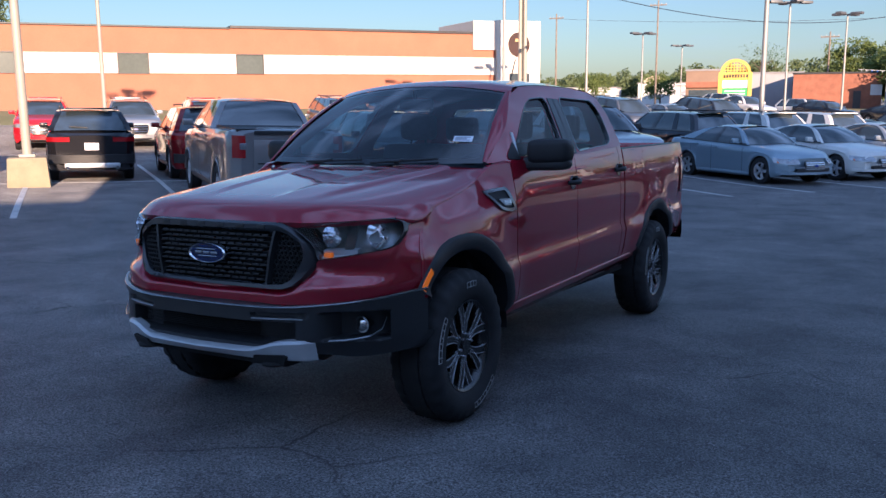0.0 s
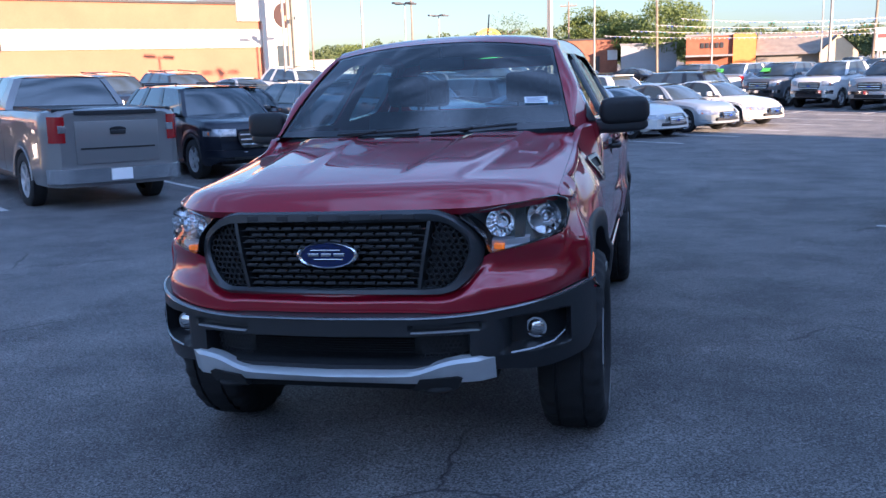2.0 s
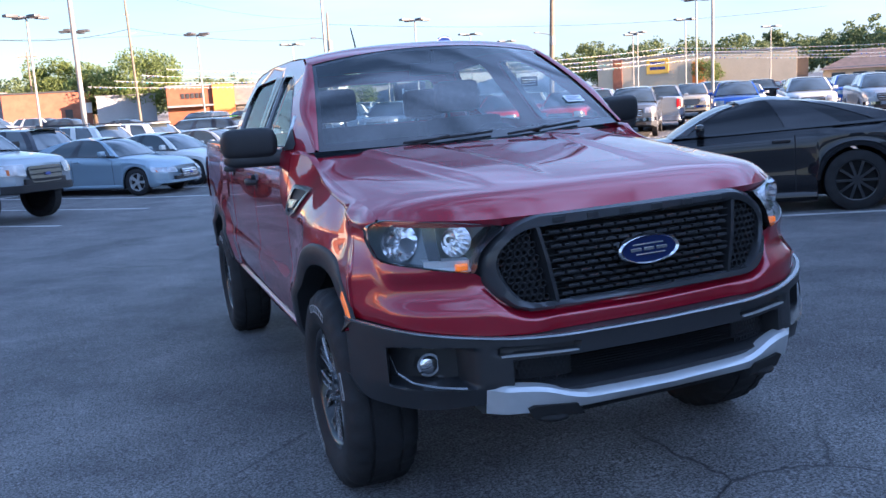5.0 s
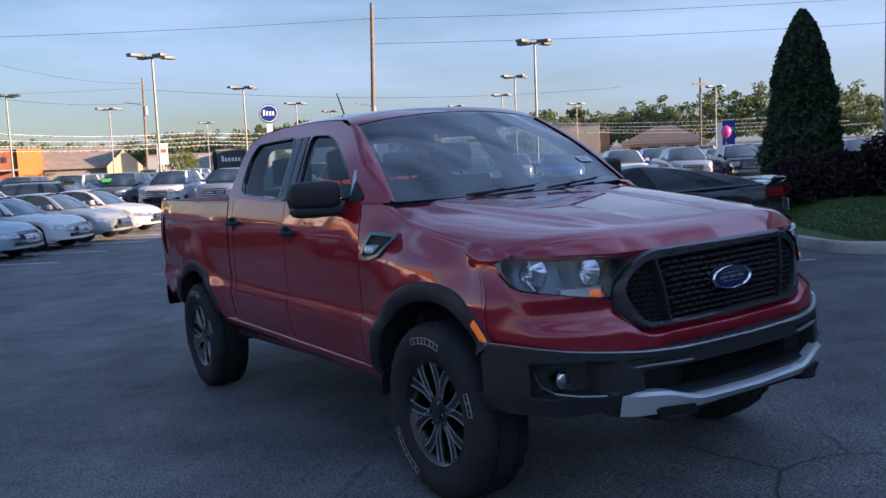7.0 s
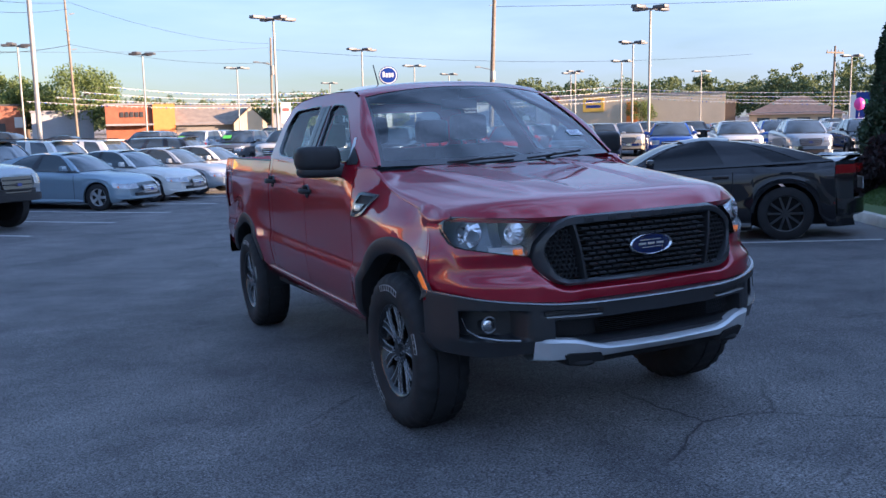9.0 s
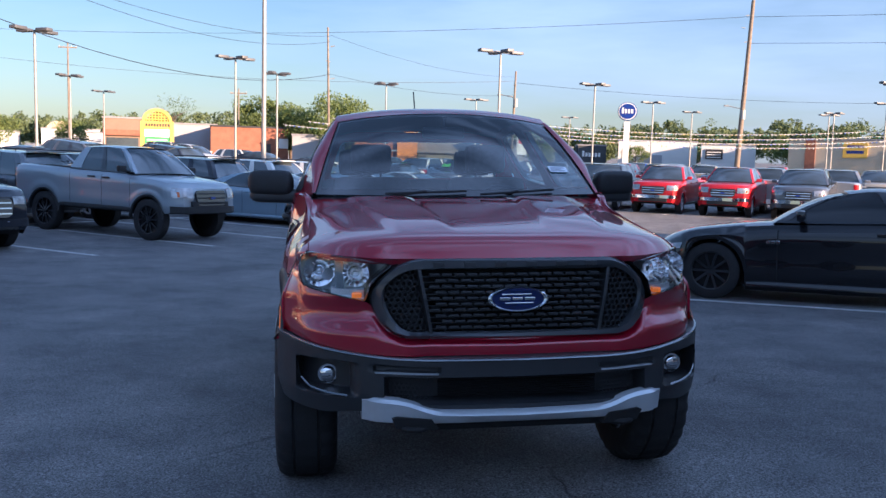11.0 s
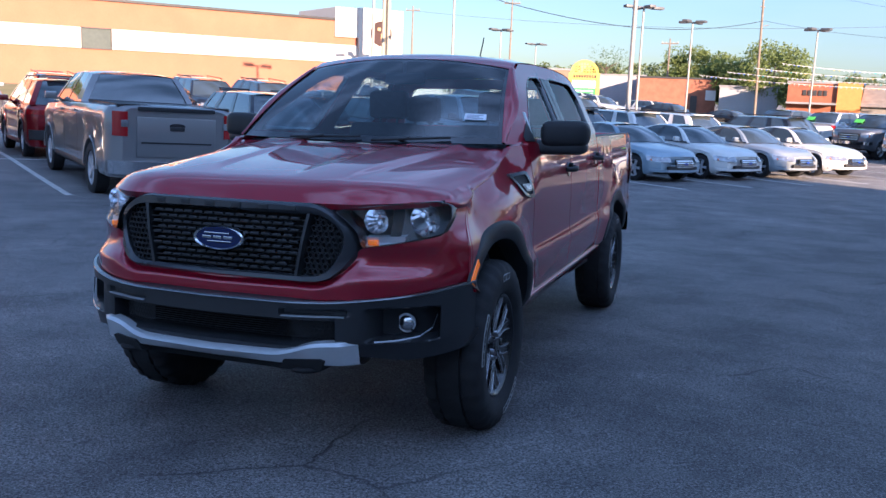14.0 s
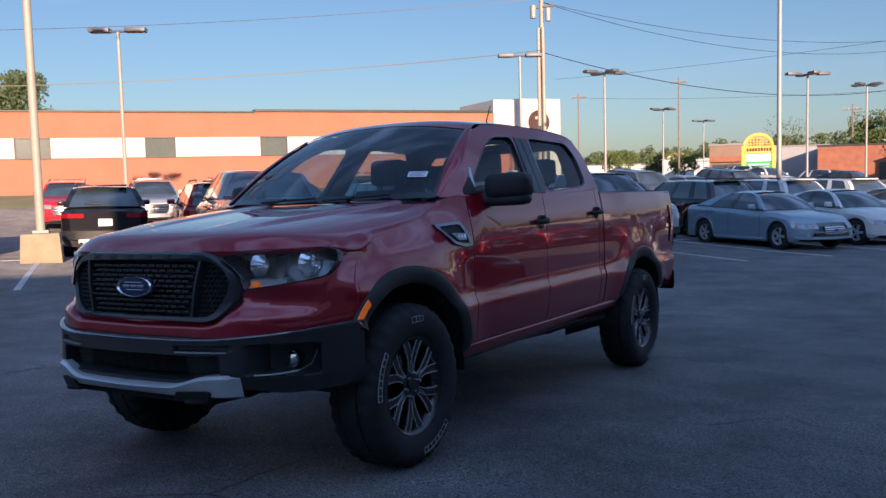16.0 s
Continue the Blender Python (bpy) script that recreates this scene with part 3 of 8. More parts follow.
def add_box(top, m, name, mat, x0, x1, y0, y1, z0, z1, label="", bevel=0.01):
    bm = bmesh.new()
    box(bm, x0, x1, y0, y1, z0, z1, bevel, m)
    return part(name, bm, mat, top, label)


# plaza sign: yellow frame with an arched top over white, green and red panels
def plaza_sign():
    top = thing("plaza_sign", "tall yellow plaza sign with an arched lattice top", "sign")
    a, b = Vector((-19.8, 98.9, 0)), Vector((-16.3, 99.6, 0))
    d = (b - a).normalized()
    m = Matrix(((d.x, -d.y, 0, a.x), (d.y, d.x, 0, a.y), (0, 0, 1, 0.5), (0, 0, 0, 1)))
    for x in (0.0, 3.2):
        add_box(top, m, "pillar", SIGN_YELLOW, x, x + 0.42, -0.3, 0.3, -1.6, 3.7)
    add_box(top, m, "yellow_panel", SIGN_YELLOW, 0.05, 3.55, -0.22, 0.22, 2.9, 3.75)
    for k in range(9):
        add_box(top, m, "sign_bar", DARK_TRIM, 0.55 + 0.3 * k, 0.75 + 0.3 * k, -0.26, -0.2, 3.15, 3.5)
    add_box(top, m, "white_panel", SIGN_WHITE, 0.45, 3.2, -0.18, 0.18, 2.0, 2.85)
    add_box(top, m, "green_panel", SIGN_GREEN, 0.45, 3.2, -0.18, 0.18, 1.1, 1.95)
    for k in range(2):
        add_box(top, m, "sign_bar", SIGN_WHITE, 0.7, 2.9, -0.21, -0.17, 1.28 + 0.32 * k, 1.40 + 0.32 * k)
    add_box(top, m, "white_panel", SIGN_WHITE, 0.45, 3.2, -0.18, 0.18, 0.3, 1.05)
    add_box(top, m, "red_panel", SIGN_RED, 2.0, 2.9, -0.22, 0.1, 0.2, 0.9)
    bm = bmesh.new()
    pts = [(1.8 + 1.62 * math.cos(q), 3.75 + 1.45 * math.sin(q)) for q in [math.pi * k / 20 for k in range(21)]]
    inn = [(1.8 + 1.3 * math.cos(q), 3.75 + 1.12 * math.sin(q)) for q in [math.pi * k / 20 for k in range(21)]]
    rows = [[(x0, -0.2, z0), (x1, -0.2, z1), (x1, 0.2, z1), (x0, 0.2, z0)] for (x0, z0), (x1, z1) in zip(pts, inn)]
    grid_faces(bm, [r + [r[0]] for r in rows])
    bmesh.ops.transform(bm, matrix=m, verts=bm.verts)
    part("arch", bm, SIGN_YELLOW, top)
    for k in range(8):
        x = 0.65 + 0.33 * k
        hgt = 3.75 + 1.12 * math.sqrt(max(0, 1 - ((x - 1.8) / 1.3) ** 2))
        add_box(top, m, "lattice_bar", SIGN_YELLOW, x - 0.05, x + 0.05, -0.06, 0.06, 3.7, hgt)
    for k in range(3):
        z = 3.98 + 0.3 * k
        hw = 1.3 * math.sqrt(max(0, 1 - ((z - 3.75) / 1.12) ** 2))
        add_box(top, m, "lattice_bar", SIGN_YELLOW, 1.8 - hw, 1.8 + hw, -0.06, 0.06, z - 0.05, z + 0.05)


plaza_sign()

t_, m_, l_ = far_box("tan_store", (-26.5, 110.8), (-22.0, 111.7), 4.8, 14, material("brown_stucco", (0.2, 0.14, 0.1), rough=0.85, vary=0.12, scale=0.5), "small brown store with a dark shopfront")
add_box(t_, m_, "shopfront", SHOP_GLASS, 0.4, l_ - 0.4, -0.06, 0.1, 0.2, 2.4)
add_box(t_, m_, "canopy", BRICK, 0.0, l_, -0.5, 0.0, 2.7, 3.4)
t_, m_, l_ = far_box("grey_store", (-20.5, 119.3), (-13.6, 120.2), 4.5, 14, GREY_WALL, "plain tan-grey store wall")
t_, m_, l_ = far_box("brick_store", (-13.0, 107.2), (-3.6, 108.2), 4.05, 16, BRICK, "low red brick store")
add_box(t_, m_, "band", WHITE_WALL, l_ - 1.2, l_, -0.12, 0.1, 1.6, 2.8)
add_box(t_, m_, "door", DARK_TRIM, 6.5, 7.3, -0.06, 0.1, 0, 2.1)
t_, m_, l_ = far_box("white_warehouse", (-46.2, 153.9), (-37.2, 156.4), 3.9, 20, WHITE_WALL, "white warehouse with an arched roof end")
bm = bmesh.new()
prism(bm, [(2.2 * math.cos(q) + 3, 1.4 * math.sin(q) + 3.9) for q in [math.pi * k / 12 for k in range(13)]], 12, m_)
part("arched_roof", bm, TAN, t_)
far_box("white_store", (-62, 150), (-50, 153), 3.2, 12, WHITE_WALL, "low white store far off")
far_box("low_white_shop", (-36.5, 140), (-31.0, 141.5), 3.2, 10, WHITE_WALL, "low white shop far off")

# restaurant: brick block, orange wing, long grey roof and a gable
t_, m_, l_ = far_box("brick_restaurant", (4.2, 96.1), (9.0, 95.75), 3.75, 12, material("dark_brick", (0.24, 0.085, 0.045), rough=0.85, vary=0.2, scale=1.2), "brick restaurant with an orange wing")
for k in range(5):
    add_box(t_, m_, "sign_bar", DARK_TRIM, 1.5 + 0.5 * k, 1.85 + 0.5 * k, -0.1, 0.0, 2.5, 3.05)
add_box(t_, m_, "canopy", METAL_ROOF, 0, l_, -1.4, 0, 1.6, 1.8)
add_box(t_, m_, "orange_wing", material("orange_wing_stucco", (0.55, 0.2, 0.05), rough=0.85, vary=0.08), l_, l_ + 2.3, -0.4, 8, -1, 3.85)
t_, m_, l_ = far_box("long_store", (11.4, 95.6), (19.6, 94.4), 1.6, 10, material("store_shade", (0.2, 0.19, 0.18), rough=0.85, vary=0.1), "long store with a sloping grey roof and tan gable")
bm = bmesh.new()
grid_faces(bm, [[(x, -0.6, 1.55), (x, 4.5, 3.85), (x, 5.2, 3.85), (x, 10.5, 1.6)] for x in (-0.1, 3, 6, l_ + 0.1)])
bmesh.ops.transform(bm, matrix=m_, verts=bm.verts)
part("sloping_roof", bm, material("tan_shingle", (0.24, 0.2, 0.16), rough=0.9, vary=0.2, scale=1.5, bump=0.3), t_)
bm = bmesh.new()
prism(bm, [(l_ - 2.2, -1), (l_ + 1.4, -1), (l_ + 1.4, 1.7), (l_ - 0.4, 3.4), (l_ - 2.2, 1.7)], 6, m_ @ Matrix.Translation((0, -1.2, 0)))
part("gable", bm, TAN, t_)
for side in (-1, 1):
    bm = bmesh.new()
    xs = (l_ - 0.4, l_ - 0.4 + side * 2.1)
    grid_faces(bm, [[(xs[0], y, 3.5), (xs[1], y, 1.55)] for y in (-1.35, 5)])
    bmesh.ops.transform(bm, matrix=m_, verts=bm.verts)
    part("gable_roof", bm, SHINGLE, t_)
far_box("blue_roof_shop", (-3.0, 104), (3.4, 104), 3.2, 10, GREY_WALL, "small shop with a blue-grey roof")

t_, m_, l_ = far_box("grey_store_far", (31.3, 132.7), (40.5, 130.3), 3.0, 14, GREY_WALL, "long grey store")
t_, m_, l_ = far_box("dark_store", (41.2, 130.1), (45.5, 128.9), 3.4, 14, material("dark_store_wall", (0.05, 0.055, 0.06), rough=0.7, vary=0.1), "dark store front with pale lettering bars")
for k in range(6):
    add_box(t_, m_, "sign_bar", SIGN_WHITE, 0.7 + 0.5 * k, 1.05 + 0.5 * k, -0.1, 0.0, 1.7, 2.3 if k else 2.6)
t_, m_, l_ = far_box("white_store_far", (45.5, 123.5), (56.2, 119.2), 4.2, 16, WHITE_WALL, "white store with a sloping parapet")
add_box(t_, m_, "entrance", GREY_WALL, 3.5, 6.5, -0.4, 0.1, -1, 2.2)
t_, m_, l_ = far_box("white_office", (54.6, 114.4), (61.2, 111.1), 3.8, 14, WHITE_WALL, "white office block with a dark sign panel")
add_box(t_, m_, "sign_panel", DARK_TRIM, 0.6, 3.0, -0.15, 0.0, 1.8, 3.2)
for k in range(3):
    add_box(t_, m_, "sign_bar", SIGN_WHITE, 0.8, 2.7, -0.18, -0.14, 2.0 + 0.36 * k, 2.12 + 0.36 * k)
t_, m_, l_ = far_box("painted_store", (60.0, 100.5), (79.0, 84.6), 4.5, 18, TAN, "tan store with a painted blue and yellow front")
for x0, x1, z0, z1, mt in ((2.0, 3.2, -1, 4.5, BRICK), (6.4, 9.2, 2.4, 4.3, SIGN_YELLOW), (6.8, 8.8, 2.9, 3.3, SIGN_BLUE), (6.8, 8.8, 3.6, 3.95, SIGN_BLUE), (12.2, 13.6, -1, 3.6, material("painted_orange", (0.75, 0.22, 0.04), rough=0.8, vary=0.1))):
    add_box(t_, m_, "painted_panel", mt, x0, x1, -0.14, 0.02, z0, z1)
t_, m_, l_ = far_box("hip_roof_house", (84.5, 86.0), (92.4, 77.8), 1.7, 10, TAN, "tan building with a brown hip roof")
bm = bmesh.new()
ap = [Vector((l_ / 2 - 1.2, 5, 4.1)), Vector((l_ / 2 + 1.2, 5, 4.1))]
cs = [Vector((-0.6, -0.6, 1.6)), Vector((l_ + 0.6, -0.6, 1.6)), Vector((l_ + 0.6, 10.6, 1.6)), Vector((-0.6, 10.6, 1.6))]
v = [bm.verts.new(m_ @ p) for p in cs + ap]
for f in ((0, 1, 5, 4), (1, 2, 5), (2, 3, 4, 5), (3, 0, 4)):
    bm.faces.new([v[i] for i in f])
part("hip_roof", bm, SHINGLE, t_)
for k in range(4):
    add_box(t_, m_, "window", SHOP_GLASS, 1.0 + 2.5 * k, 2.6 + 2.5 * k, -0.05, 0.1, 0.0, 1.2)
far_box("dark_house", (78.5, 92.0), (83.5, 87.5), 3.4, 10, material("dark_house_wall", (0.08, 0.07, 0.065), rough=0.85, vary=0.1), "dark low building among trees")

# ---- the red pickup ----

WHEELBASE, HUB, ARCH = 3.22, 0.39, 0.495
SIDE = [(0.38, 0.79), (0.46, 0.805), (0.50, 0.85), (0.56, 0.868), (0.64, 0.880), (0.685, 0.886), (0.70, 0.888), (0.716, 0.885), (0.745, 0.874), (0.785, 0.870), (0.85, 0.871), (0.92, 0.8715), (1.0, 0.870), (1.08, 0.8672), (1.14, 0.862), (1.2, 0.853), (1.32, 0.826)]


def side_x(y, z):
    """Half width of the lower body."""
    zr = z - 0.0295 * y
    x = curve_list(SIDE, zr)
    x -= 0.075 * smoothstep(0.25, -0.5, y) * smoothstep(0.72, 1.0, zr)
    x -= 0.085 * smoothstep(1.0, 1.22, zr) * smoothstep(0.72, 0.3, y)
    x += 0.012 * smoothstep(2.6, 3.0, y) * smoothstep(0.7, 1.0, zr) - 0.02 * smoothstep(3.7, 4.15, y)
    for yc in (0.0, WHEELBASE):
        r = math.hypot(y - yc, z - HUB)
        x += 0.024 * math.exp(-((r - 0.54) / 0.12) ** 2)
    nose = smoothstep(-0.08, -0.36, y) * smoothstep(0.68, 0.74, z)      # runs out flush with the front fascia
    return x + (0.873 - 0.06 * smoothstep(0.85, 1.03, z) - x) * nose


def low_z(y, sill):
    z = sill
    for yc in (0.0, WHEELBASE):
        if abs(y - yc) < ARCH:
            z = max(z, HUB + math.sqrt(ARCH ** 2 - (y - yc) ** 2))
    return z


def columns(y0, y1, n):
    """Stations along the body, closer together at the ends of the arches."""
    ys = {y0 + (y1 - y0) * i / n for i in range(n + 1)}
    for yc in (0.0, WHEELBASE):
        ys |= {yc + ARCH * math.cos(math.pi * k / 26) for k in range(27)}
    return sorted(y for y in ys if y0 - 1e-6 <= y <= y1 + 1e-6)


def side_panel(sx, y0, y1, top, sill, n=22, rows=26):
    bm = bmesh.new()
    grid = []
    for y in columns(y0, y1, n):
        za, zb = low_z(y, sill(y)), top(y)
        if zb - za < 0.01:
            za = zb - 0.01
        col = []
        for k in range(rows + 1):
            z = za + (zb - za) * k / rows
            col.append((sx * side_x(y, z), y, z))
        # returned edges, so that the gaps between the panels have depth
        col = [(sx * (side_x(y, za) - 0.03), y, za + 0.004)] + col + [(sx * (side_x(y, zb) - 0.03), y, zb - 0.002)]
        grid.append(col)
    first = [(x - sx * 0.03, y + 0.002, z) for x, y, z in grid[0]]
    last = [(x - sx * 0.03, y - 0.002, z) for x, y, z in grid[-1]]
    grid_faces(bm, [first] + grid + [last], flip=sx < 0)
    bmesh.ops.remove_doubles(bm, verts=bm.verts, dist=0.0002)
    return bm


def fascia_y(x, z):
    x = abs(x)
    y = curve_list([(0, -0.815), (0.3, -0.805), (0.45, -0.785), (0.55, -0.752), (0.65, -0.692), (0.75, -0.598), (0.82, -0.49), (0.875, -0.39)], x)
    return y + 0.1 * smoothstep(0.5, 0.8, x) * smoothstep(0.88, 1.05, z) + 0.018 * smoothstep(0.8, 0.74, z) * smoothstep(0.5, 0.3, x)


def bumper_y(x):
    return curve_list([(0, -0.92), (0.3, -0.905), (0.5, -0.846), (0.6, -0.795), (0.7, -0.722), (0.8, -0.61), (0.86, -0.495), (0.895, -0.385)], abs(x))


def bumper_top(x):
    return curve_list([(0, 0.682), (0.43, 0.684), (0.63, 0.698), (0.76, 0.714), (0.86, 0.734), (0.895, 0.74)], abs(x))


def grille_y(x):
    return curve_list([(0, -0.826), (0.3, -0.816), (0.4, -0.803), (0.456, -0.79), (0.50, -0.766), (0.53, -0.732), (0.56, -0.70)], abs(x))


def roof_z(x, y):
    edge = curve_list([(0.95, 1.70), (1.2, 1.742), (1.6, 1.768), (2.0, 1.774), (2.3, 1.76), (2.46, 1.715)], y)
    return edge + 0.05 * (1 - (abs(x) / 0.62) ** 2.4)


def belt_z(y):
    return curve_list([(0.4, 1.285), (0.6, 1.292), (1.5, 1.318), (2.3, 1.372), (2.5, 1.378)], y)


def green_x(y, z):
    """Half width of the cab above the belt."""
    h = z - belt_z(y)
    return 0.832 - 0.47 * h - 0.22 * h * h - 0.09 * smoothstep(0.78, 0.45, y) * smoothstep(0.35, 0.0, h)


def filled(outer, holes, place, thick, flip=False):
    """A sheet with holes, bent by place(u, v), with a thickness inwards."""
    bm = bmesh.new()
    edges = []
    for loop in [outer] + holes:
        vs = [bm.verts.new((u, v, 0)) for u, v in loop]
        edges += [bm.edges.new((vs[i], vs[(i + 1) % len(vs)])) for i in range(len(vs))]
    bmesh.ops.triangle_fill(bm, use_beauty=True, use_dissolve=False, edges=edges, normal=(0, 0, 1))
    for f in bm.faces:
        f.normal_update()
        if (f.normal.z < 0) != flip:
            f.normal_flip()
    for v in bm.verts:
        v.co = Vector(place(v.co.x, v.co.y))
    if thick:
        bm.normal_update()
        ext = bmesh.ops.extrude_face_region(bm, geom=bm.faces[:])
        for v in [g for g in ext["geom"] if isinstance(g, bmesh.types.BMVert)]:
            v.co += Vector(thick)
    return bm


WIN_F = [(0.655, 1.316), (1.40, 1.326), (1.51, 1.688), (1.25, 1.668), (1.08, 1.6)]
WIN_R = [(1.60, 1.336), (2.19, 1.386), (2.275, 1.42), (2.325, 1.6), (2.28, 1.7), (1.71, 1.7)]


def wheel(parent, m, detail=True, radius=0.381, name="wheel", rim_mat=None, edge_mat=None, width=0.26, rim=0.225):
    """A wheel whose outer face looks along +x, at the pose m."""
    w = new(name)
    w.parent, w.matrix_basis = parent, m
    seg = 120 if detail else 40
    bm = bmesh.new()
    h = width / 2
    prof = [(-h * 0.78, rim + 0.004), (-h * 0.97, rim + 0.05), (-h, radius - 0.06), (-h * 0.9, radius - 0.022), (-h * 0.72, radius - 0.004), (-h * 0.45, radius), (-h * 0.43, radius - 0.009), (-h * 0.36, radius - 0.009), (-h * 0.34, radius),
            (0, radius), (h * 0.34, radius), (h * 0.36, radius - 0.009), (h * 0.43, radius - 0.009), (h * 0.45, radius), (h * 0.72, radius - 0.004), (h * 0.9, radius - 0.022), (h, radius - 0.06), (h * 1.0, rim + 0.075), (h * 0.97, rim + 0.03), (h * 0.8, rim + 0.004)]
    rows = []
    for i in range(seg):
        a = 2 * math.pi * i / seg
        row = []
        for j, (x, r) in enumerate(prof):
            if detail and r > radius - 0.03:
                block = (i // 2 + (j > 9)) % 2
                r -= 0.009 * block if (j < 6 or j > 13) else (0.007 if (i + j) % 4 == 0 else 0)
            row.append((x, r * math.cos(a), r * math.sin(a)))
        rows.append(row)
    grid_faces(bm, rows + [rows[0]], flip=True)
    bmesh.ops.remove_doubles(bm, verts=bm.verts, dist=0.0001)
    tyre = part("tyre", bm, RUBBER, w, smooth=40)
    bm = bmesh.new()
    prof = [(-h * 0.8, rim + 0.006), (-h * 0.7, rim - 0.02), (0.0, rim - 0.035), (h * 0.5, rim - 0.03), (h * 0.72, rim - 0.014), (h * 0.82, rim - 0.004), (h * 0.84, rim + 0.005), (h * 0.78, rim + 0.009)]
    rows = [[(x, r * math.cos(2 * math.pi * i / 60), r * math.sin(2 * math.pi * i / 60)) for x, r in prof] for i in range(60)]
    grid_faces(bm, rows + [rows[0]])
    cyl(bm, (h * 0.05, 0, 0), (h * 0.2, 0, 0), rim - 0.05, n=40)
    bmesh.ops.remove_doubles(bm, verts=bm.verts, dist=0.0001)
    part("rim", bm, [rim_mat or WHEEL_DARK], w, smooth=40)
    count = 6 if detail else 5
    for k in range(count):
        bm = bmesh.new()
        for side in (-1, 1):
            a0, a1 = side * 0.10, side * (0.30 if detail else 0.24)
            r0, r1 = 0.055, rim - 0.008
            pts = []
            for t in (0, 0.35, 0.7, 1.0):
                r = r0 + (r1 - r0) * t
                a = side * (0.07 + 0.20 * max(0.0, (t - 0.25) / 0.75)) if detail else a0 + (a1 - a0) * t ** 0.8 + side * 0.12 * (1 - t)
                half = 0.0125 + 0.009 * t
                x = h * (0.62 + 0.1 * t)
                pts.append((r, a, half, x))
            for (ra, aa, ha, xa), (rb, ab, hb, xb) in zip(pts, pts[1:]):
                for d0, d1, lift, mt in ((-1.0, 1.0, 0.0, 0), (0.80, 1.06, 0.003, 1), (-1.05, -0.88, 0.003, 1)):
                    def at(r, a, q, hh, x):
                        c = Vector((0, math.cos(a), math.sin(a))) * r + Vector((0, -math.sin(a), math.cos(a))) * q * hh * side
                        return Vector((x, c.y, c.z))
                    top = [at(ra, aa, d0, ha, xa + lift), at(ra, aa, d1, ha, xa + lift), at(rb, ab, d1, hb, xb + lift), at(rb, ab, d0, hb, xb + lift)]
                    low = [p - Vector((0.035 if mt == 0 else 0.008, 0, 0)) for p in top]
                    tv, lv = [bm.verts.new(p) for p in top], [bm.verts.new(p) for p in low]
                    fs = [bm.faces.new(tv)] + [bm.faces.new((tv[i], lv[i], lv[(i + 1) % 4], tv[(i + 1) % 4])) for i in range(4)]
                    for f in fs:
                        f.material_index = mt
        bmesh.ops.recalc_face_normals(bm, faces=bm.faces)
        bmesh.ops.rotate(bm, verts=bm.verts, cent=(0, 0, 0), matrix=Matrix.Rotation(2 * math.pi * k / count + 0.26, 3, "X"))
        part("spoke", bm, [rim_mat or WHEEL_DARK, edge_mat or MACHINED], w)
    bm = bmesh.new()
    cyl(bm, (h * 0.3, 0, 0), (h * 0.66, 0, 0), 0.075, 0.066, n=32)
    cyl(bm, (h * 0.6, 0, 0), (h * 0.75, 0, 0), 0.034, 0.03, n=24)
    part("hub", bm, rim_mat or WHEEL_DARK, w, smooth=40)
    if detail:
        for k in range(6):
            bm = bmesh.new()
            a = 2 * math.pi * k / 6
            cyl(bm, (h * 0.55, 0.055 * math.cos(a), 0.055 * math.sin(a)), (h * 0.78, 0.055 * math.cos(a), 0.055 * math.sin(a)), 0.009, 0.007, n=6)
            part("lug_nut", bm, CHROME, w)
        # raised white bars on the sidewall, in two arcs
        for start, n, step in ((1.255, 7, 0.1), (0.18, 3, 0.095), (3.55, 7, 0.11)):
            for k in range(n):
                a = start + k * step
                bm = bmesh.new()
                wide = 0.013 + 0.003 * (k % 3)
                for q in (-wide, wide):
                    box(bm, h * 0.985, h * 1.012, rim + 0.074, rim + 0.1, q - 0.0014, q + 0.0014, m=Matrix.Rotation(a, 4, "X"))
                for q in (rim + 0.074, rim + 0.1):
                    box(bm, h * 0.985, h * 1.012, q - 0.0014, q + 0.0014, -wide, wide, m=Matrix.Rotation(a, 4, "X"))
                part("sidewall_bar", bm, TYRE_WHITE, tyre)
    return w


def surface_patch(poly, place, off, mats, name, parent, res=9, label=""):
    """A filled outline laid on place(u, v), cut into small cells."""
    bm = bmesh.new()
    vs = [bm.verts.new((u, v, 0)) for u, v in poly]
    edges = [bm.edges.new((vs[i], vs[(i + 1) % len(vs)])) for i in range(len(vs))]
    bmesh.ops.triangle_fill(bm, use_beauty=True, edges=edges, normal=(0, 0, 1))
    us = [p[0] for p in poly]
    vv = [p[1] for p in poly]
    for i in range(1, res):
        c = min(us) + (max(us) - min(us)) * i / res
        bmesh.ops.bisect_plane(bm, geom=bm.verts[:] + bm.edges[:] + bm.faces[:], plane_co=(c, 0, 0), plane_no=(1, 0, 0))
        c = min(vv) + (max(vv) - min(vv)) * i / res
        bmesh.ops.bisect_plane(bm, geom=bm.verts[:] + bm.edges[:] + bm.faces[:], plane_co=(0, c, 0), plane_no=(0, 1, 0))
    for v in bm.verts:
        v.co = Vector(place(v.co.x, v.co.y)) + Vector(off)
    return part(name, bm, mats, parent, label, smooth=180)


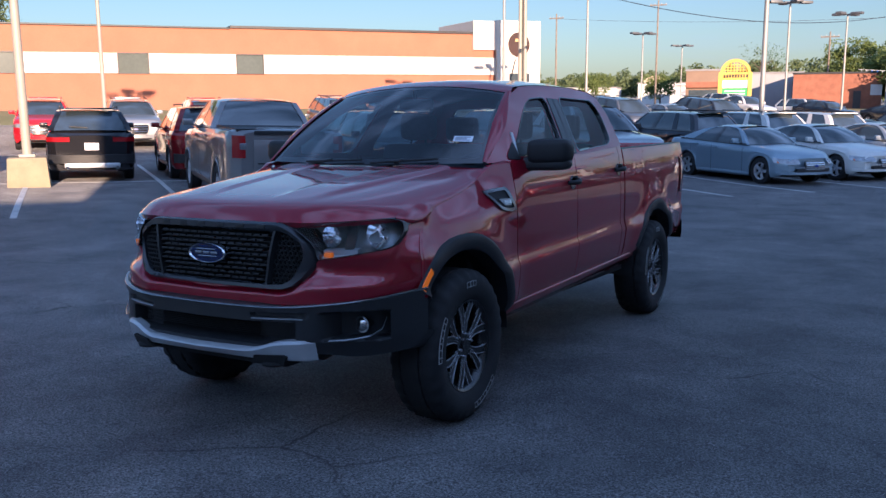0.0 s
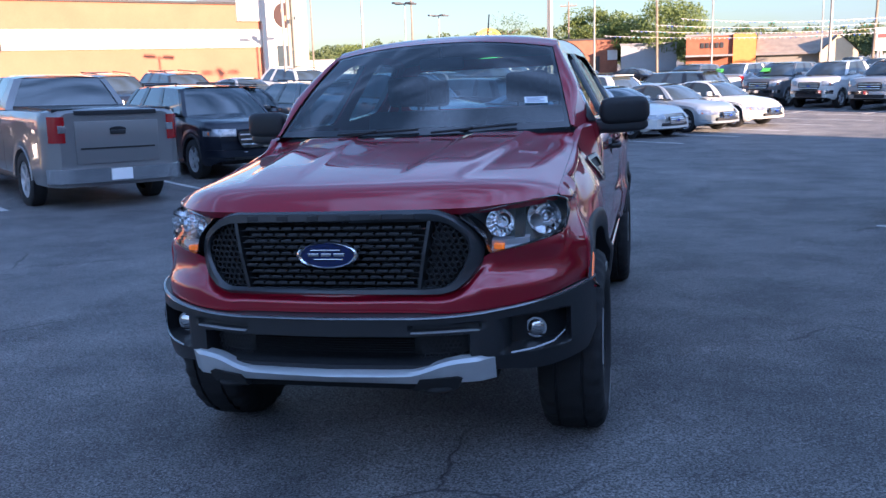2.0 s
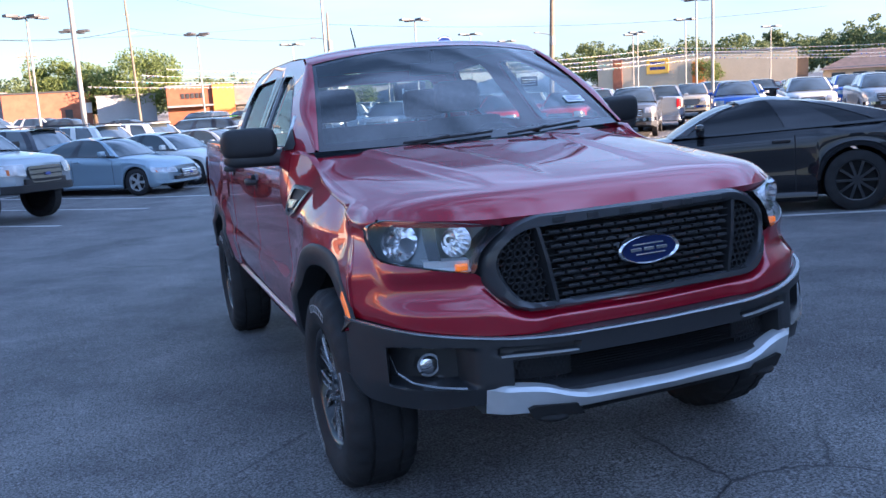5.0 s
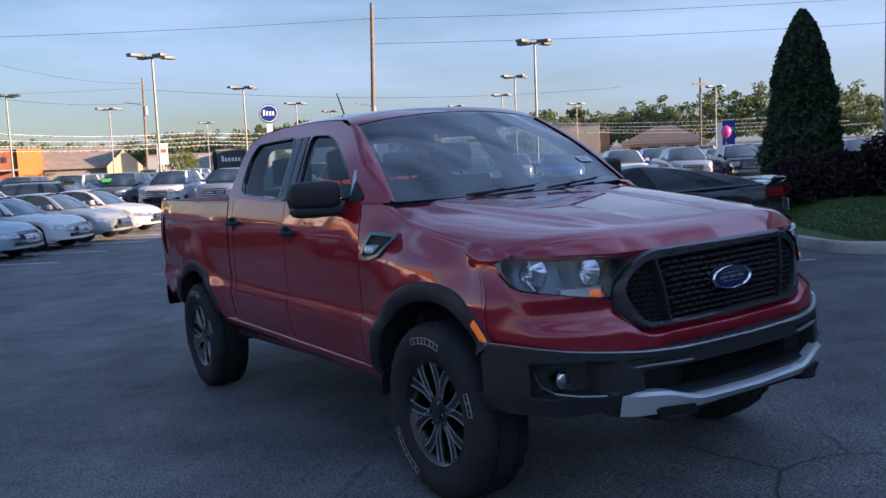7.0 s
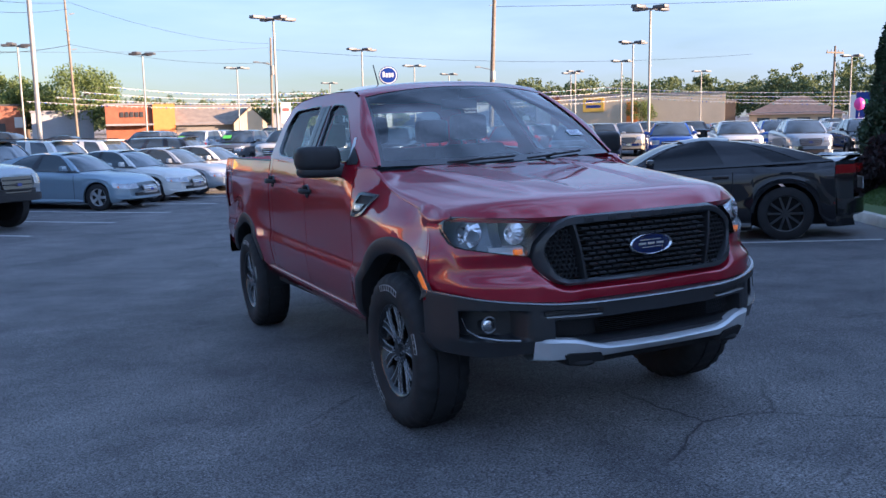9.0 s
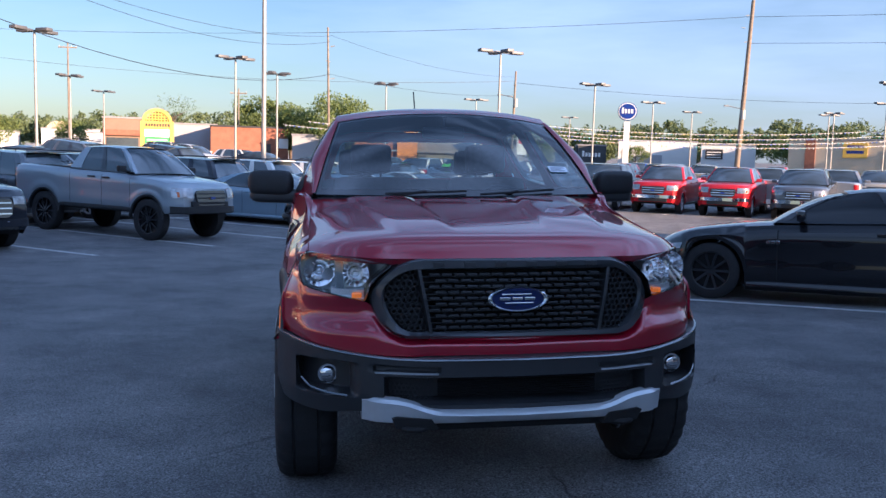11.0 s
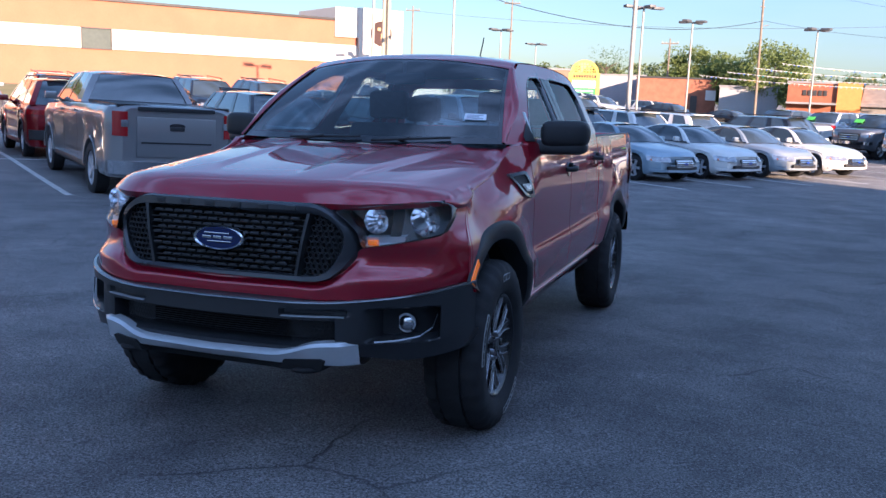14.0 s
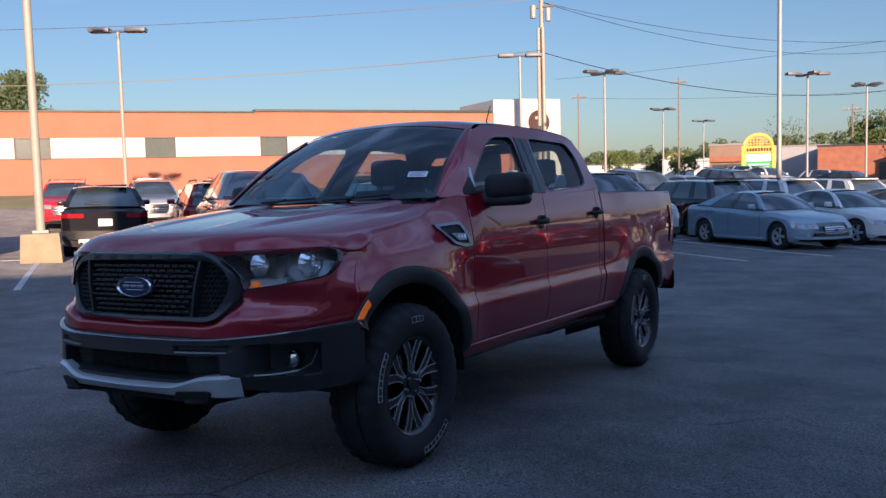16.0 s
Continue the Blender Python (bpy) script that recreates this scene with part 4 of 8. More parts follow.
def ring_on(poly_out, poly_in, place, front, back, bevel=0.012):
    """A frame between two outlines of equal length, front metres proud, back metres deep along y."""
    bm = bmesh.new()
    rows = []
    for (u0, v0), (u1, v1) in zip(poly_out, poly_in):
        a, b = Vector((u0, v0)), Vector((u1, v1))
        d = b - a
        k = bevel / max(d.length, 1e-6)
        row = []
        for t, off in ((0.0, back), (0.0, -front * 0.3), (k, -front), (1 - k, -front * 0.85), (1.0, -front * 0.2), (1.0, back)):
            p = a + d * t
            q = Vector(place(p.x, p.y))
            q.y += off
            row.append(tuple(q))
        rows.append(row)
    grid_faces(bm, rows + [rows[0]])
    bmesh.ops.remove_doubles(bm, verts=bm.verts, dist=0.0001)
    bmesh.ops.recalc_face_normals(bm, faces=bm.faces)
    return bm


def red_pickup():
    top = thing("pickup_truck", "dark red metallic crew-cab pickup truck parked on the asphalt", "pickup truck", on_ground(0, 0, 0, -0.015))
    sill = lambda y: 0.505 + 0.0295 * y
    fender_top = lambda y: curve_list([(-0.47, 1.03), (-0.3, 1.068), (-0.2, 1.088), (0.1, 1.152), (0.3, 1.203), (0.4, 1.245), (0.46, 1.279), (0.62, 1.29)], y) - 0.004
    bed_top = lambda y: 1.352 + 0.032 * (y - 2.47)

    for sx in (1, -1):
        bm = side_panel(sx, -0.41, 0.602, fender_top, lambda y: 0.70 if y < 0 else sill(y), n=30, rows=30)
        for v in bm.verts:
            v.co.y += 0.1 * smoothstep(0.88, 1.05, v.co.z) * smoothstep(-0.2, -0.41, v.co.y)
        fender = part("front_fender", bm, RED_PAINT, top, smooth=50)
        door = part("front_door", side_panel(sx, 0.609, 1.51, belt_z, sill), RED_PAINT, top, smooth=50)
        rdoor = part("rear_door", side_panel(sx, 1.517, 2.365, belt_z, sill), RED_PAINT, top, smooth=50)
        part("cab_corner", side_panel(sx, 2.372, 2.452, belt_z, sill, n=4), RED_PAINT, top, smooth=50)
        bed = part("bed_side", side_panel(sx, 2.474, 4.12, bed_top, lambda y: 0.53 + 0.03 * (y - 2.4), n=30, rows=28), RED_PAINT, top, smooth=50)
        # rocker panel under the doors
        bm = bmesh.new()
        grid_faces(bm, [[(sx * x, y, z + 0.0295 * y) for x, z in ((0.74, 0.40), (0.815, 0.415), (0.850, 0.46), (0.861, 0.486), (0.862, 0.494), (0.858, 0.499), (0.846, 0.502), (0.80, 0.512))] for y in (0.50, 0.8, 1.4, 2.0, 2.6, 2.73)], flip=sx < 0)
        part("rocker_panel", bm, RED_PAINT, top, smooth=60)
        # wheel arch mouldings and liners
        for yc, low in ((0.0, 0.66), (WHEELBASE, 0.55)):
            bm = bmesh.new()
            rows = []
            a0, a1 = (math.asin((0.742 - HUB) / 0.565), math.pi - math.asin((0.5 - HUB) / 0.565)) if yc == 0 else (math.asin((0.62 - HUB) / 0.565), math.pi - math.asin((0.64 - HUB) / 0.565))
            for k in range(49):
                a = a0 + (a1 - a0) * k / 48
                row = []
                for r, d in ((ARCH - 0.012, -0.09), (ARCH - 0.012, 0.003), (ARCH + 0.004, 0.010), (0.548, 0.009), (0.562, 0.004), (0.565, -0.004)):
                    # angle from the front, over the top, to the rear
                    y, z = yc - r * math.cos(a), HUB + r * math.sin(a)
                    row.append((sx * (side_x(y, max(z, 0.5)) + d), y, z))
                rows.append(row)
            grid_faces(bm, rows, flip=sx > 0)
            part("wheel_arch_moulding", bm, BLACK_PLASTIC, top, smooth=50, label="matt black plastic wheel arch moulding")
            bm = bmesh.new()
            rows = [[(sx * x, yc - 0.5 * math.cos(a), HUB + 0.5 * math.sin(a)) for x in (0.86, 0.45)] for a in [math.pi * k / 24 for k in range(4 if yc == 0 else 0, 25)]]
            grid_faces(bm, rows)
            grid_faces(bm, [[(sx * 0.45, yc - 0.5 * math.cos(a), HUB + 0.5 * math.sin(a)), (sx * 0.45, yc - 0.5 * math.cos(a), 0.46 if yc == 0 else HUB - 0.1)] for a in [math.pi * k / 24 for k in range(4 if yc == 0 else 0, 25)]])
            part("arch_liner", bm, UNDER, top)
        # door handles
        for owner, y, z in ((door, 1.453, 1.148), (rdoor, 2.348, 1.207)):
            bm = bmesh.new()
            x = side_x(y, z)
            rows = []
            for k in range(11):
                t = k / 10
                yy = y - 0.105 + 0.15 * t
                bulge = 0.05 * math.sin(math.pi * min(1, max(0, t))) ** 0.6 + 0.002
                half = 0.013 + 0.004 * math.sin(math.pi * t)
                rows.append([(sx * (x + bulge + 0.010 * math.cos(q)), yy, z + 0.012 * t + half * math.sin(q)) for q in [2 * math.pi * j / 10 for j in range(10)]])
            grid_faces(bm, [r + [r[0]] for r in rows])
            part("door_handle", bm, BLACK_PLASTIC, owner, smooth=60, label="black pull handle")
            bm = bmesh.new()
            cyl(bm, (sx * (x - 0.012), y - 0.02, z), (sx * (x + 0.006), y - 0.02, z), 0.045, 0.043, n=20)
            part("handle_recess", bm, GLOSS_BLACK, owner)
            bm = bmesh.new()
            cyl(bm, (sx * (x - 0.002), y + 0.01, z + 0.028), (sx * (x + 0.02), y + 0.01, z + 0.028), 0.013, n=14)
            part("door_lock", bm, BLACK_PLASTIC, owner)
        # fender vent
        vent = [(0.285, 1.143), (0.515, 1.16), (0.585, 1.03), (0.50, 1.026), (0.40, 1.045)]
        vp = resample(round_poly(vent, 0.02), 40)
        cv = sum((Vector(p) for p in vp), Vector((0, 0))) / 40
        vi = [tuple(cv + (Vector(p) - cv) * 0.74) for p in vp]
        bm = bmesh.new()
        rows = []
        for (a, b), (c, d) in zip(vp, vi):
            rows.append([(sx * (side_x(a, b) - 0.004), a, b), (sx * (side_x(a, b) + 0.012), a, b), (sx * (side_x(c, d) + 0.012), c, d), (sx * (side_x(c, d) - 0.0), c, d)])
        grid_faces(bm, rows + [rows[0]])
        part("fender_vent", bm, VENT_GREY, fender, smooth=40, label="black fender vent with chrome badge")
        surface_patch(vi, lambda u, v: (sx * (side_x(u, v) + 0.002), u, v), (0, 0, 0), BLACK_PLASTIC, "vent_mesh", fender, res=3)
        bm = bmesh.new()
        rows = [[(sx * (side_x(y, z) + d), y, z) for y, d in ((y0, 0.003), (y0 + 0.004, 0.012), (y1 - 0.004, 0.012), (y1, 0.003))] for y0, y1, z in ((0.40, 0.532, 1.098), (0.405, 0.53, 1.094), (0.44, 0.527, 1.066), (0.445, 0.525, 1.062))]
        grid_faces(bm, rows, flip=sx > 0)
        part("vent_plate", bm, VENT_GREY, fender, smooth=30)
        for k in range(3):
            bm = bmesh.new()
            y = 0.448 + 0.026 * k
            grid_faces(bm, [[(sx * (side_x(yy, z) + 0.0145), yy, z) for yy in (y, y + 0.016)] for z in (1.072, 1.09)], flip=sx > 0)
            part("badge_bar", bm, CHROME, fender)
        # amber side marker on the arch moulding
        bm = bmesh.new()
        rows = []
        for k in range(7):
            a = radians(39.5 + 12 * k / 6)
            rows.append([(sx * (side_x(-r * math.cos(a), HUB + r * math.sin(a)) + d), -r * math.cos(a), HUB + r * math.sin(a)) for r, d in ((0.519, 0.001), (0.522, 0.0125), (0.552, 0.0105), (0.555, 0.002))])
        grid_faces(bm, rows, flip=sx > 0)
        part("side_marker", bm, AMBER, fender, smooth=60, label="amber side marker lamp")
        # cab side frame, roof rail to belt
        outer = [(0.462, 1.283), (0.70, 1.47), (0.90, 1.61), (1.02, 1.682), (1.2, 1.738), (1.6, 1.765), (2.0, 1.771), (2.3, 1.757), (2.43, 1.72), (2.47, 1.62), (2.462, 1.38)]
        outer = outer + [(2.462 - 1.99 * k / 12, belt_z(2.462 - 1.99 * k / 12) - 0.006) for k in range(1, 12)]
        wf, wr = round_poly(WIN_F, 0.06), round_poly(WIN_R, 0.07)
        place = lambda u, v: (sx * (green_x(u, v) + 0.003), u, v)
        frame_ob = part("cab_frame", filled(outer, [wf, wr], place, (-sx * 0.045, 0, 0), flip=sx < 0), RED_PAINT, top, smooth=40)
        for owner, win in ((door, WIN_F), (rdoor, WIN_R)):
            wp = round_poly(win, 0.062)
            c = sum((Vector(p) for p in wp), Vector((0, 0))) / len(wp)
            inner = [tuple(c + (Vector(p) - c) * 0.965) for p in wp]
            bm = bmesh.new()
            rows = [[(sx * (green_x(a, b) + 0.006), a, b), (sx * (green_x(e, f) + 0.005), e, f), (sx * (green_x(e, f) - 0.03), e, f)] for (a, b), (e, f) in zip(wp, inner)]
            grid_faces(bm, rows + [rows[0]], flip=sx < 0)
            part("window_seal", bm, GLOSS_BLACK, owner)
            g = surface_patch(inner, lambda u, v: (sx * (green_x(u, v) - 0.012), u, v), (0, 0, 0), SIDE_GLASS, "door_glass", owner, res=4)
            g.visible_shadow = False
        # dark B-pillar covers either side of the gap between the doors
        for lo0, lo1, hi0, hi1 in ((1.42, 1.50, 1.528, 1.60), (1.51, 1.582, 1.61, 1.692)):
            bm = bmesh.new()
            rows = []
            for k in range(9):
                z, t = 1.332 + 0.35 * k / 8, k / 8
                ya, yb = lo0 + (hi0 - lo0) * t, lo1 + (hi1 - lo1) * t
                rows.append([(sx * (green_x(y, z) + d), y, z) for y, d in ((ya, 0.002), (ya + 0.003, 0.009), (yb - 0.003, 0.009), (yb, 0.002))])
            grid_faces(bm, rows, flip=sx > 0)
            part("pillar_cover", bm, PILLAR_BLACK, frame_ob, smooth=30)
        # quarter light bar and sail panel behind the mirror
        bm = bmesh.new()
        rows = [[(sx * (green_x(y + dy, z) + d), y + dy, z) for dy, d in ((-0.009, -0.008), (-0.009, 0.004), (0.009, 0.004), (0.009, -0.008))] for y, z in ((0.722, 1.318), (0.742, 1.39), (0.765, 1.452))]
        grid_faces(bm, rows, flip=sx > 0)
        part("window_bar", bm, SILVER_PAINT, door)
        # door mirror: cap above, darker shell and foot below
        def mirror_shell(x0, x1, z0, z1, y0, y1, corner):
            bm = bmesh.new()
            rows = []
            for k in range(17):
                t = k / 16
                e = max(0.03, (1 - abs(2 * t - 1) ** 7) ** 0.5)
                zc, yc = (z0 + z1) / 2 + 0.004 * t, (y0 + y1) / 2 + 0.055 * t
                hz, hy = (z1 - z0) / 2 * (1 - corner * abs(2 * t - 1) ** 3) * (0.35 + 0.65 * e), (y1 - y0) / 2 * (0.3 + 0.7 * e)
                rows.append([(sx * (x0 + (x1 - x0) * t), yc + hy * math.copysign(abs(math.cos(q)) ** 0.55, math.cos(q)), zc + hz * math.copysign(abs(math.sin(q)) ** 0.55, math.sin(q))) for q in [2 * math.pi * j / 28 for j in range(29)]])
            grid_faces(bm, rows)
            bmesh.ops.remove_doubles(bm, verts=bm.verts, dist=0.0005)
            bmesh.ops.holes_fill(bm, edges=bm.edges[:])
            bmesh.ops.recalc_face_normals(bm, faces=bm.faces)
            return bm
        mirror = part("door_mirror", mirror_shell(0.842, 1.086, 1.274, 1.414, 0.742, 0.868, 0.08), BLACK_PLASTIC, top, smooth=70, label="black plastic door mirror")
        part("mirror_foot", mirror_shell(0.756, 1.078, 1.236, 1.312, 0.75, 0.862, 0.12), GREY_PLASTIC, mirror, smooth=70)
        bm = bmesh.new()
        rows = [[(sx * (green_x(y, z) + d), y, z) for z, d in ((1.3, -0.004), (1.304, 0.009), (1.315, 0.01), (zt, 0.006))] for y, zt in ((0.64, 1.325), (0.66, 1.345), (0.70, 1.385), (0.725, 1.405), (0.73, 1.32))]
        grid_faces(bm, rows, flip=sx > 0)
        part("sail_panel", bm, BLACK_PLASTIC, mirror, smooth=40)
        bm = bmesh.new()
        box(bm, 0.865, 1.065, 0.896, 0.906, 1.292, 1.402, 0.003)
        bmesh.ops.scale(bm, vec=(sx, 1, 1), verts=bm.verts)
        part("mirror_glass", bm, CHROME, mirror)
        # headlight
        hl = [(0.454, 1.024), (0.58, 1.044), (0.76, 1.06), (0.797, 1.046), (0.806, 0.995), (0.797, 0.935), (0.742, 0.917), (0.65, 0.90), (0.557, 0.885), (0.550, 0.90), (0.537, 0.945), (0.505, 0.984)]
        hp = resample(round_poly(hl, 0.014), 84)
        c = Vector((0.66, 0.975))
        hi = [tuple(c + (Vector(p) - c) * 0.955) for p in hp]
        place = lambda u, v: (sx * u, fascia_y(u, v), v)
        head = part("headlight", ring_on(hp, hi, place, 0.008, 0.10, 0.003), GLOSS_BLACK, top, smooth=40, label="clear headlight with chrome reflectors")
        lens = surface_patch(hi, place, (0, -0.004, 0), LAMP_LENS, "lens", head, res=7)
        lens.visible_shadow = False
        surface_patch(hi, place, (0, 0.12, 0), DARK_CHROME, "housing", head, res=5)
        for (cx, cz, rr) in ((0.722, 0.985, 0.062), (0.588, 0.985, 0.050)):
            bm = bmesh.new()
            cy = fascia_y(cx, cz)
            rows = []
            for k in range(8):
                t = k / 7
                r = rr * (0.2 + 0.8 * t)
                rows.append([(sx * (cx + r * math.cos(q)), cy + 0.085 - 0.06 * t * t + 0.5 * (cx - 0.62) * 0.2, cz + r * math.sin(q)) for q in [2 * math.pi * j / 16 for j in range(17)]])
            grid_faces(bm, rows[::2] + rows[-1:])
            part("reflector", bm, BOWL, head, smooth=8)
            bm = bmesh.new()
            bmesh.ops.create_uvsphere(bm, u_segments=16, v_segments=10, radius=rr * 0.2)
            bmesh.ops.translate(bm, vec=(sx * cx, cy + 0.06, cz), verts=bm.verts)
            part("bulb", bm, CHROME, head, smooth=60)
        bm = bmesh.new()
        grid_faces(bm, [[(sx * x, fascia_y(x, z) + d, z) for x in (0.632, 0.638, 0.648, 0.658, 0.664)] for z, d in ((0.915, 0.03), (0.985, 0.035), (1.04, 0.03))])
        part("divider", bm, GLOSS_BLACK, head)
        bm = bmesh.new()
        grid_faces(bm, [[(sx * x, fascia_y(x, z) + d, z) for x in [0.56 + 0.012 * i for i in range(11)]] for z, d in ((0.892, 0.012), (0.905, 0.03), (0.925, 0.025), (0.932, 0.05))])
        part("lower_reflector", bm, SILVER_PAINT, head, smooth=30)
        bm = bmesh.new()
        box(bm, 0.568, 0.606, -0.014, 0.012, 0.896, 0.918, 0.006, Matrix.Translation((0, fascia_y(0.58, 0.9) + 0.02, 0)))
        bmesh.ops.scale(bm, vec=(sx, 1, 1), verts=bm.verts)
        part("turn_signal", bm, AMBER, head, label="amber turn signal")
        # fog lamp in its pocket
        bm = bmesh.new()
        cyl(bm, (sx * 0.695, -0.57, 0.597), (sx * 0.695, -0.632, 0.597), 0.032, 0.038, n=28)
        fog = part("fog_lamp", bm, CHROME, top, smooth=40, label="round fog lamp with chrome reflector")
        bm = bmesh.new()
        bmesh.ops.create_uvsphere(bm, u_segments=20, v_segments=10, radius=0.030)
        bmesh.ops.scale(bm, vec=(1, 0.35, 1), verts=bm.verts)
        bmesh.ops.translate(bm, vec=(sx * 0.695, -0.632, 0.597), verts=bm.verts)
        part("fog_lens", bm, CHROME, fog, smooth=60)
        bm = bmesh.new()
        rows = []
        path = resample(round_poly([(0.628, 0.542), (0.70, 0.545), (0.762, 0.556), (0.797, 0.585), (0.812, 0.65), (0.812, 0.651), (0.797, 0.586), (0.762, 0.557), (0.70, 0.546), (0.628, 0.543)], 0.004), 44)[:22]
        for u, v in path:
            rows.append([(sx * u, bumper_y(u) - 0.006, v - 0.004), (sx * u, bumper_y(u) - 0.010, v), (sx * u, bumper_y(u) - 0.004, v + 0.005)])
        grid_faces(bm, rows)
        part("fog_trim", bm, VENT_GREY, fog, smooth=60)
        # top of the fender between the hood and the side
        bm = bmesh.new()
        rows = []
        tip = [(-0.468, 0.776, 1.055), (-0.435, 0.797, 1.049), (-0.38, 0.812, 1.041), (-0.31, 0.8137, 1.038), (-0.275, 0.8147, 1.05), (-0.254, 0.815, 1.062), (-0.2, 0.816, 1.082)]
        for k in range(41):
            y = -0.468 + 1.078 * k / 40
            xi = curve_list([(-0.468, 0.7655), (0.3, 0.757), (0.43, 0.752), (0.5, 0.745), (0.61, 0.735)], y)
            zi = curve_list([(-0.47, 1.058), (-0.41, 1.08), (-0.3, 1.10), (-0.2, 1.116), (0.05, 1.158), (0.3, 1.206), (0.45, 1.266)], y) + 0.002 if y < 0.44 else 1.264 + (y - 0.44) * 0.24
            if y < -0.2:
                xo, zo = curve_list([(a, b) for a, b, c in tip], y), curve_list([(a, c) for a, b, c in tip], y)
            else:
                zo = fender_top(y) - 0.002
                xo = side_x(y, zo) + 0.0005
            rows.append([(sx * (xi + 0.002), y, zi - 0.03), (sx * xi, y, zi), (sx * (xi + (xo - xi) * 0.5), y, zi + (zo - zi) * 0.35 + 0.003), (sx * (xi + (xo - xi) * 0.85), y, zi + (zo - zi) * 0.8 + 0.002), (sx * xo, y, zo), (sx * (xo - 0.006), y, zo - 0.012)])
        grid_faces(bm, rows, flip=sx > 0)
        part("fender_top", bm, RED_PAINT, top, smooth=70)
        # tail light
        bm = bmesh.new()
        rows = []
        for z in [0.97 + 0.315 * k / 10 for k in range(11)]:
            rows.append([(sx * (side_x(3.95, z) + 0.006), 3.985 + 0.02 * math.sin((z - 0.97) * 10), z), (sx * (side_x(4.05, z) + 0.012), 4.06, z), (sx * (side_x(4.11, z) - 0.002), 4.13, z), (sx * 0.80, 4.158, z), (sx * 0.735, 4.16, z)])
        grid_faces(bm, rows, flip=sx < 0)
        part("tail_light", bm, TAIL_RED, top, smooth=50, label="red tail light")

    hood_edge = lambda y: curve_list([(-0.47, 1.058), (-0.41, 1.08), (-0.3, 1.10), (-0.2, 1.116), (0.05, 1.158), (0.3, 1.206), (0.45, 1.266)], y)
    # hood
    front = [(0, -0.803), (0.3, -0.795), (0.45, -0.774), (0.55, -0.732), (0.65, -0.648), (0.72, -0.552), (0.764, -0.466)]
    bm = bmesh.new()
    rows = []
    nv, nu = 44, 96
    for j in range(nv + 1):
        v = (j / nv) ** 1.25
        row = []
        for i in range(nu + 1):
            u = -1 + 2 * i / nu
            a = abs(u)
            yf = curve_list(front, 0.764 * a)
            yb = 0.322 + 0.126 * a * a
            y = yf + (yb - yf) * v
            x = u * (0.764 + (0.752 - 0.764) * v)
            edge = hood_edge(-0.466 + 0.896 * v)
            centre = curve_list([(0, 1.046), (0.03, 1.08), (0.06, 1.106), (0.09, 1.122), (0.14, 1.136), (0.25, 1.156), (0.5, 1.194), (0.75, 1.231), (1, 1.262)], v)
            z = edge + (centre - edge) * (1 - a ** 5)
            fade = smoothstep(0.08, 0.4, v)
            wide = 0.40 + 0.16 * v
            z += 0.013 * fade * smoothstep(wide + 0.03, wide - 0.03, abs(x))
            z -= 0.009 * fade * smoothstep(0.205 + 0.1 * v, 0.155 + 0.1 * v, abs(x))
            if j == 0:
                z = min(z, 1.046 + 0.016 * smoothstep(0.5, 0.76, abs(x)))
            row.append((x, y, z))
        rows.append(row)
    lip = [(x, y + 0.012, z - 0.022) for x, y, z in rows[0]]
    grid_faces(bm, [lip] + rows)
    part("hood", bm, RED_PAINT, top, smooth=60, label="red hood with raised centre")
    # dark gap filler under the hood edge and cowl
    bm = bmesh.new()
    grid_faces(bm, [[(x, 0.30 + 0.115 * (x / 0.75) ** 2, 1.235), (x, 0.325 + 0.115 * (x / 0.75) ** 2, 1.245), (x, 0.46 + 0.09 * (x / 0.75) ** 2, 1.268)] for x in [-0.72 + 0.096 * i for i in range(16)]])
    part("cowl", bm, BLACK_PLASTIC, top, smooth=60)

    # windscreen with a black border
    def screen(u, v):
        a = abs(u)
        b = Vector((0.742 * u, 0.335 + 0.125 * a ** 2, 1.272 + 0.012 * a))
        t = Vector((0.6 * u, 0.985 + 0.045 * a ** 2, 1.744 - 0.052 * a ** 2.2))
        p = b.lerp(t, v)
        p.z += 0.018 * math.sin(math.pi * v)
        p.y -= 0.018 * math.sin(math.pi * v)
        return p
    bm = bmesh.new()
    us = [-1, -0.955] + [-0.955 + 1.91 * i / 16 for i in range(1, 16)] + [0.955, 1]
    vs_ = [0, 0.06] + [0.06 + 0.88 * i / 10 for i in range(1, 10)] + [0.95, 1]
    grid_faces(bm, [[tuple(screen(u, v)) for u in us] for v in vs_])
    for f in bm.faces:
        c = f.calc_center_median()
        f.material_index = 0
    bm.faces.ensure_lookup_table()
    nu_ = len(us) - 1
    for k, f in enumerate(bm.faces):
        i, j = k % nu_, k // nu_
        if i in (0, nu_ - 1) or j in (0, len(vs_) - 2):
            f.material_index = 1
    ws = part("windscreen", bm, [WINDSCREEN, GLOSS_BLACK], top, smooth=180, label="clear windscreen with a black border")
    ws.visible_shadow = False
    # pillars beside the windscreen
    for sx in (1, -1):
        bm = bmesh.new()
        rows = []
        for k in range(15):
            p = screen(sx, k / 14)
            y = curve_list([(1.283, 0.462), (1.47, 0.70), (1.61, 0.90), (1.682, 1.02), (1.738, 1.2)], p.z)
            q = Vector((sx * (green_x(y, p.z) + 0.0045), y + 0.004, p.z))
            inn = screen(sx * 0.985, k / 14) + Vector((0, -0.006, 0.006))
            rows.append([tuple(inn), tuple(inn.lerp(q, 0.3) + Vector((sx * 0.006, -0.006, 0.005))), tuple(inn.lerp(q, 0.7) + Vector((sx * 0.006, -0.006, 0.004))), tuple(q)])
        grid_faces(bm, rows, flip=sx > 0)
        part("windscreen_pillar", bm, RED_PAINT, top, smooth=70)
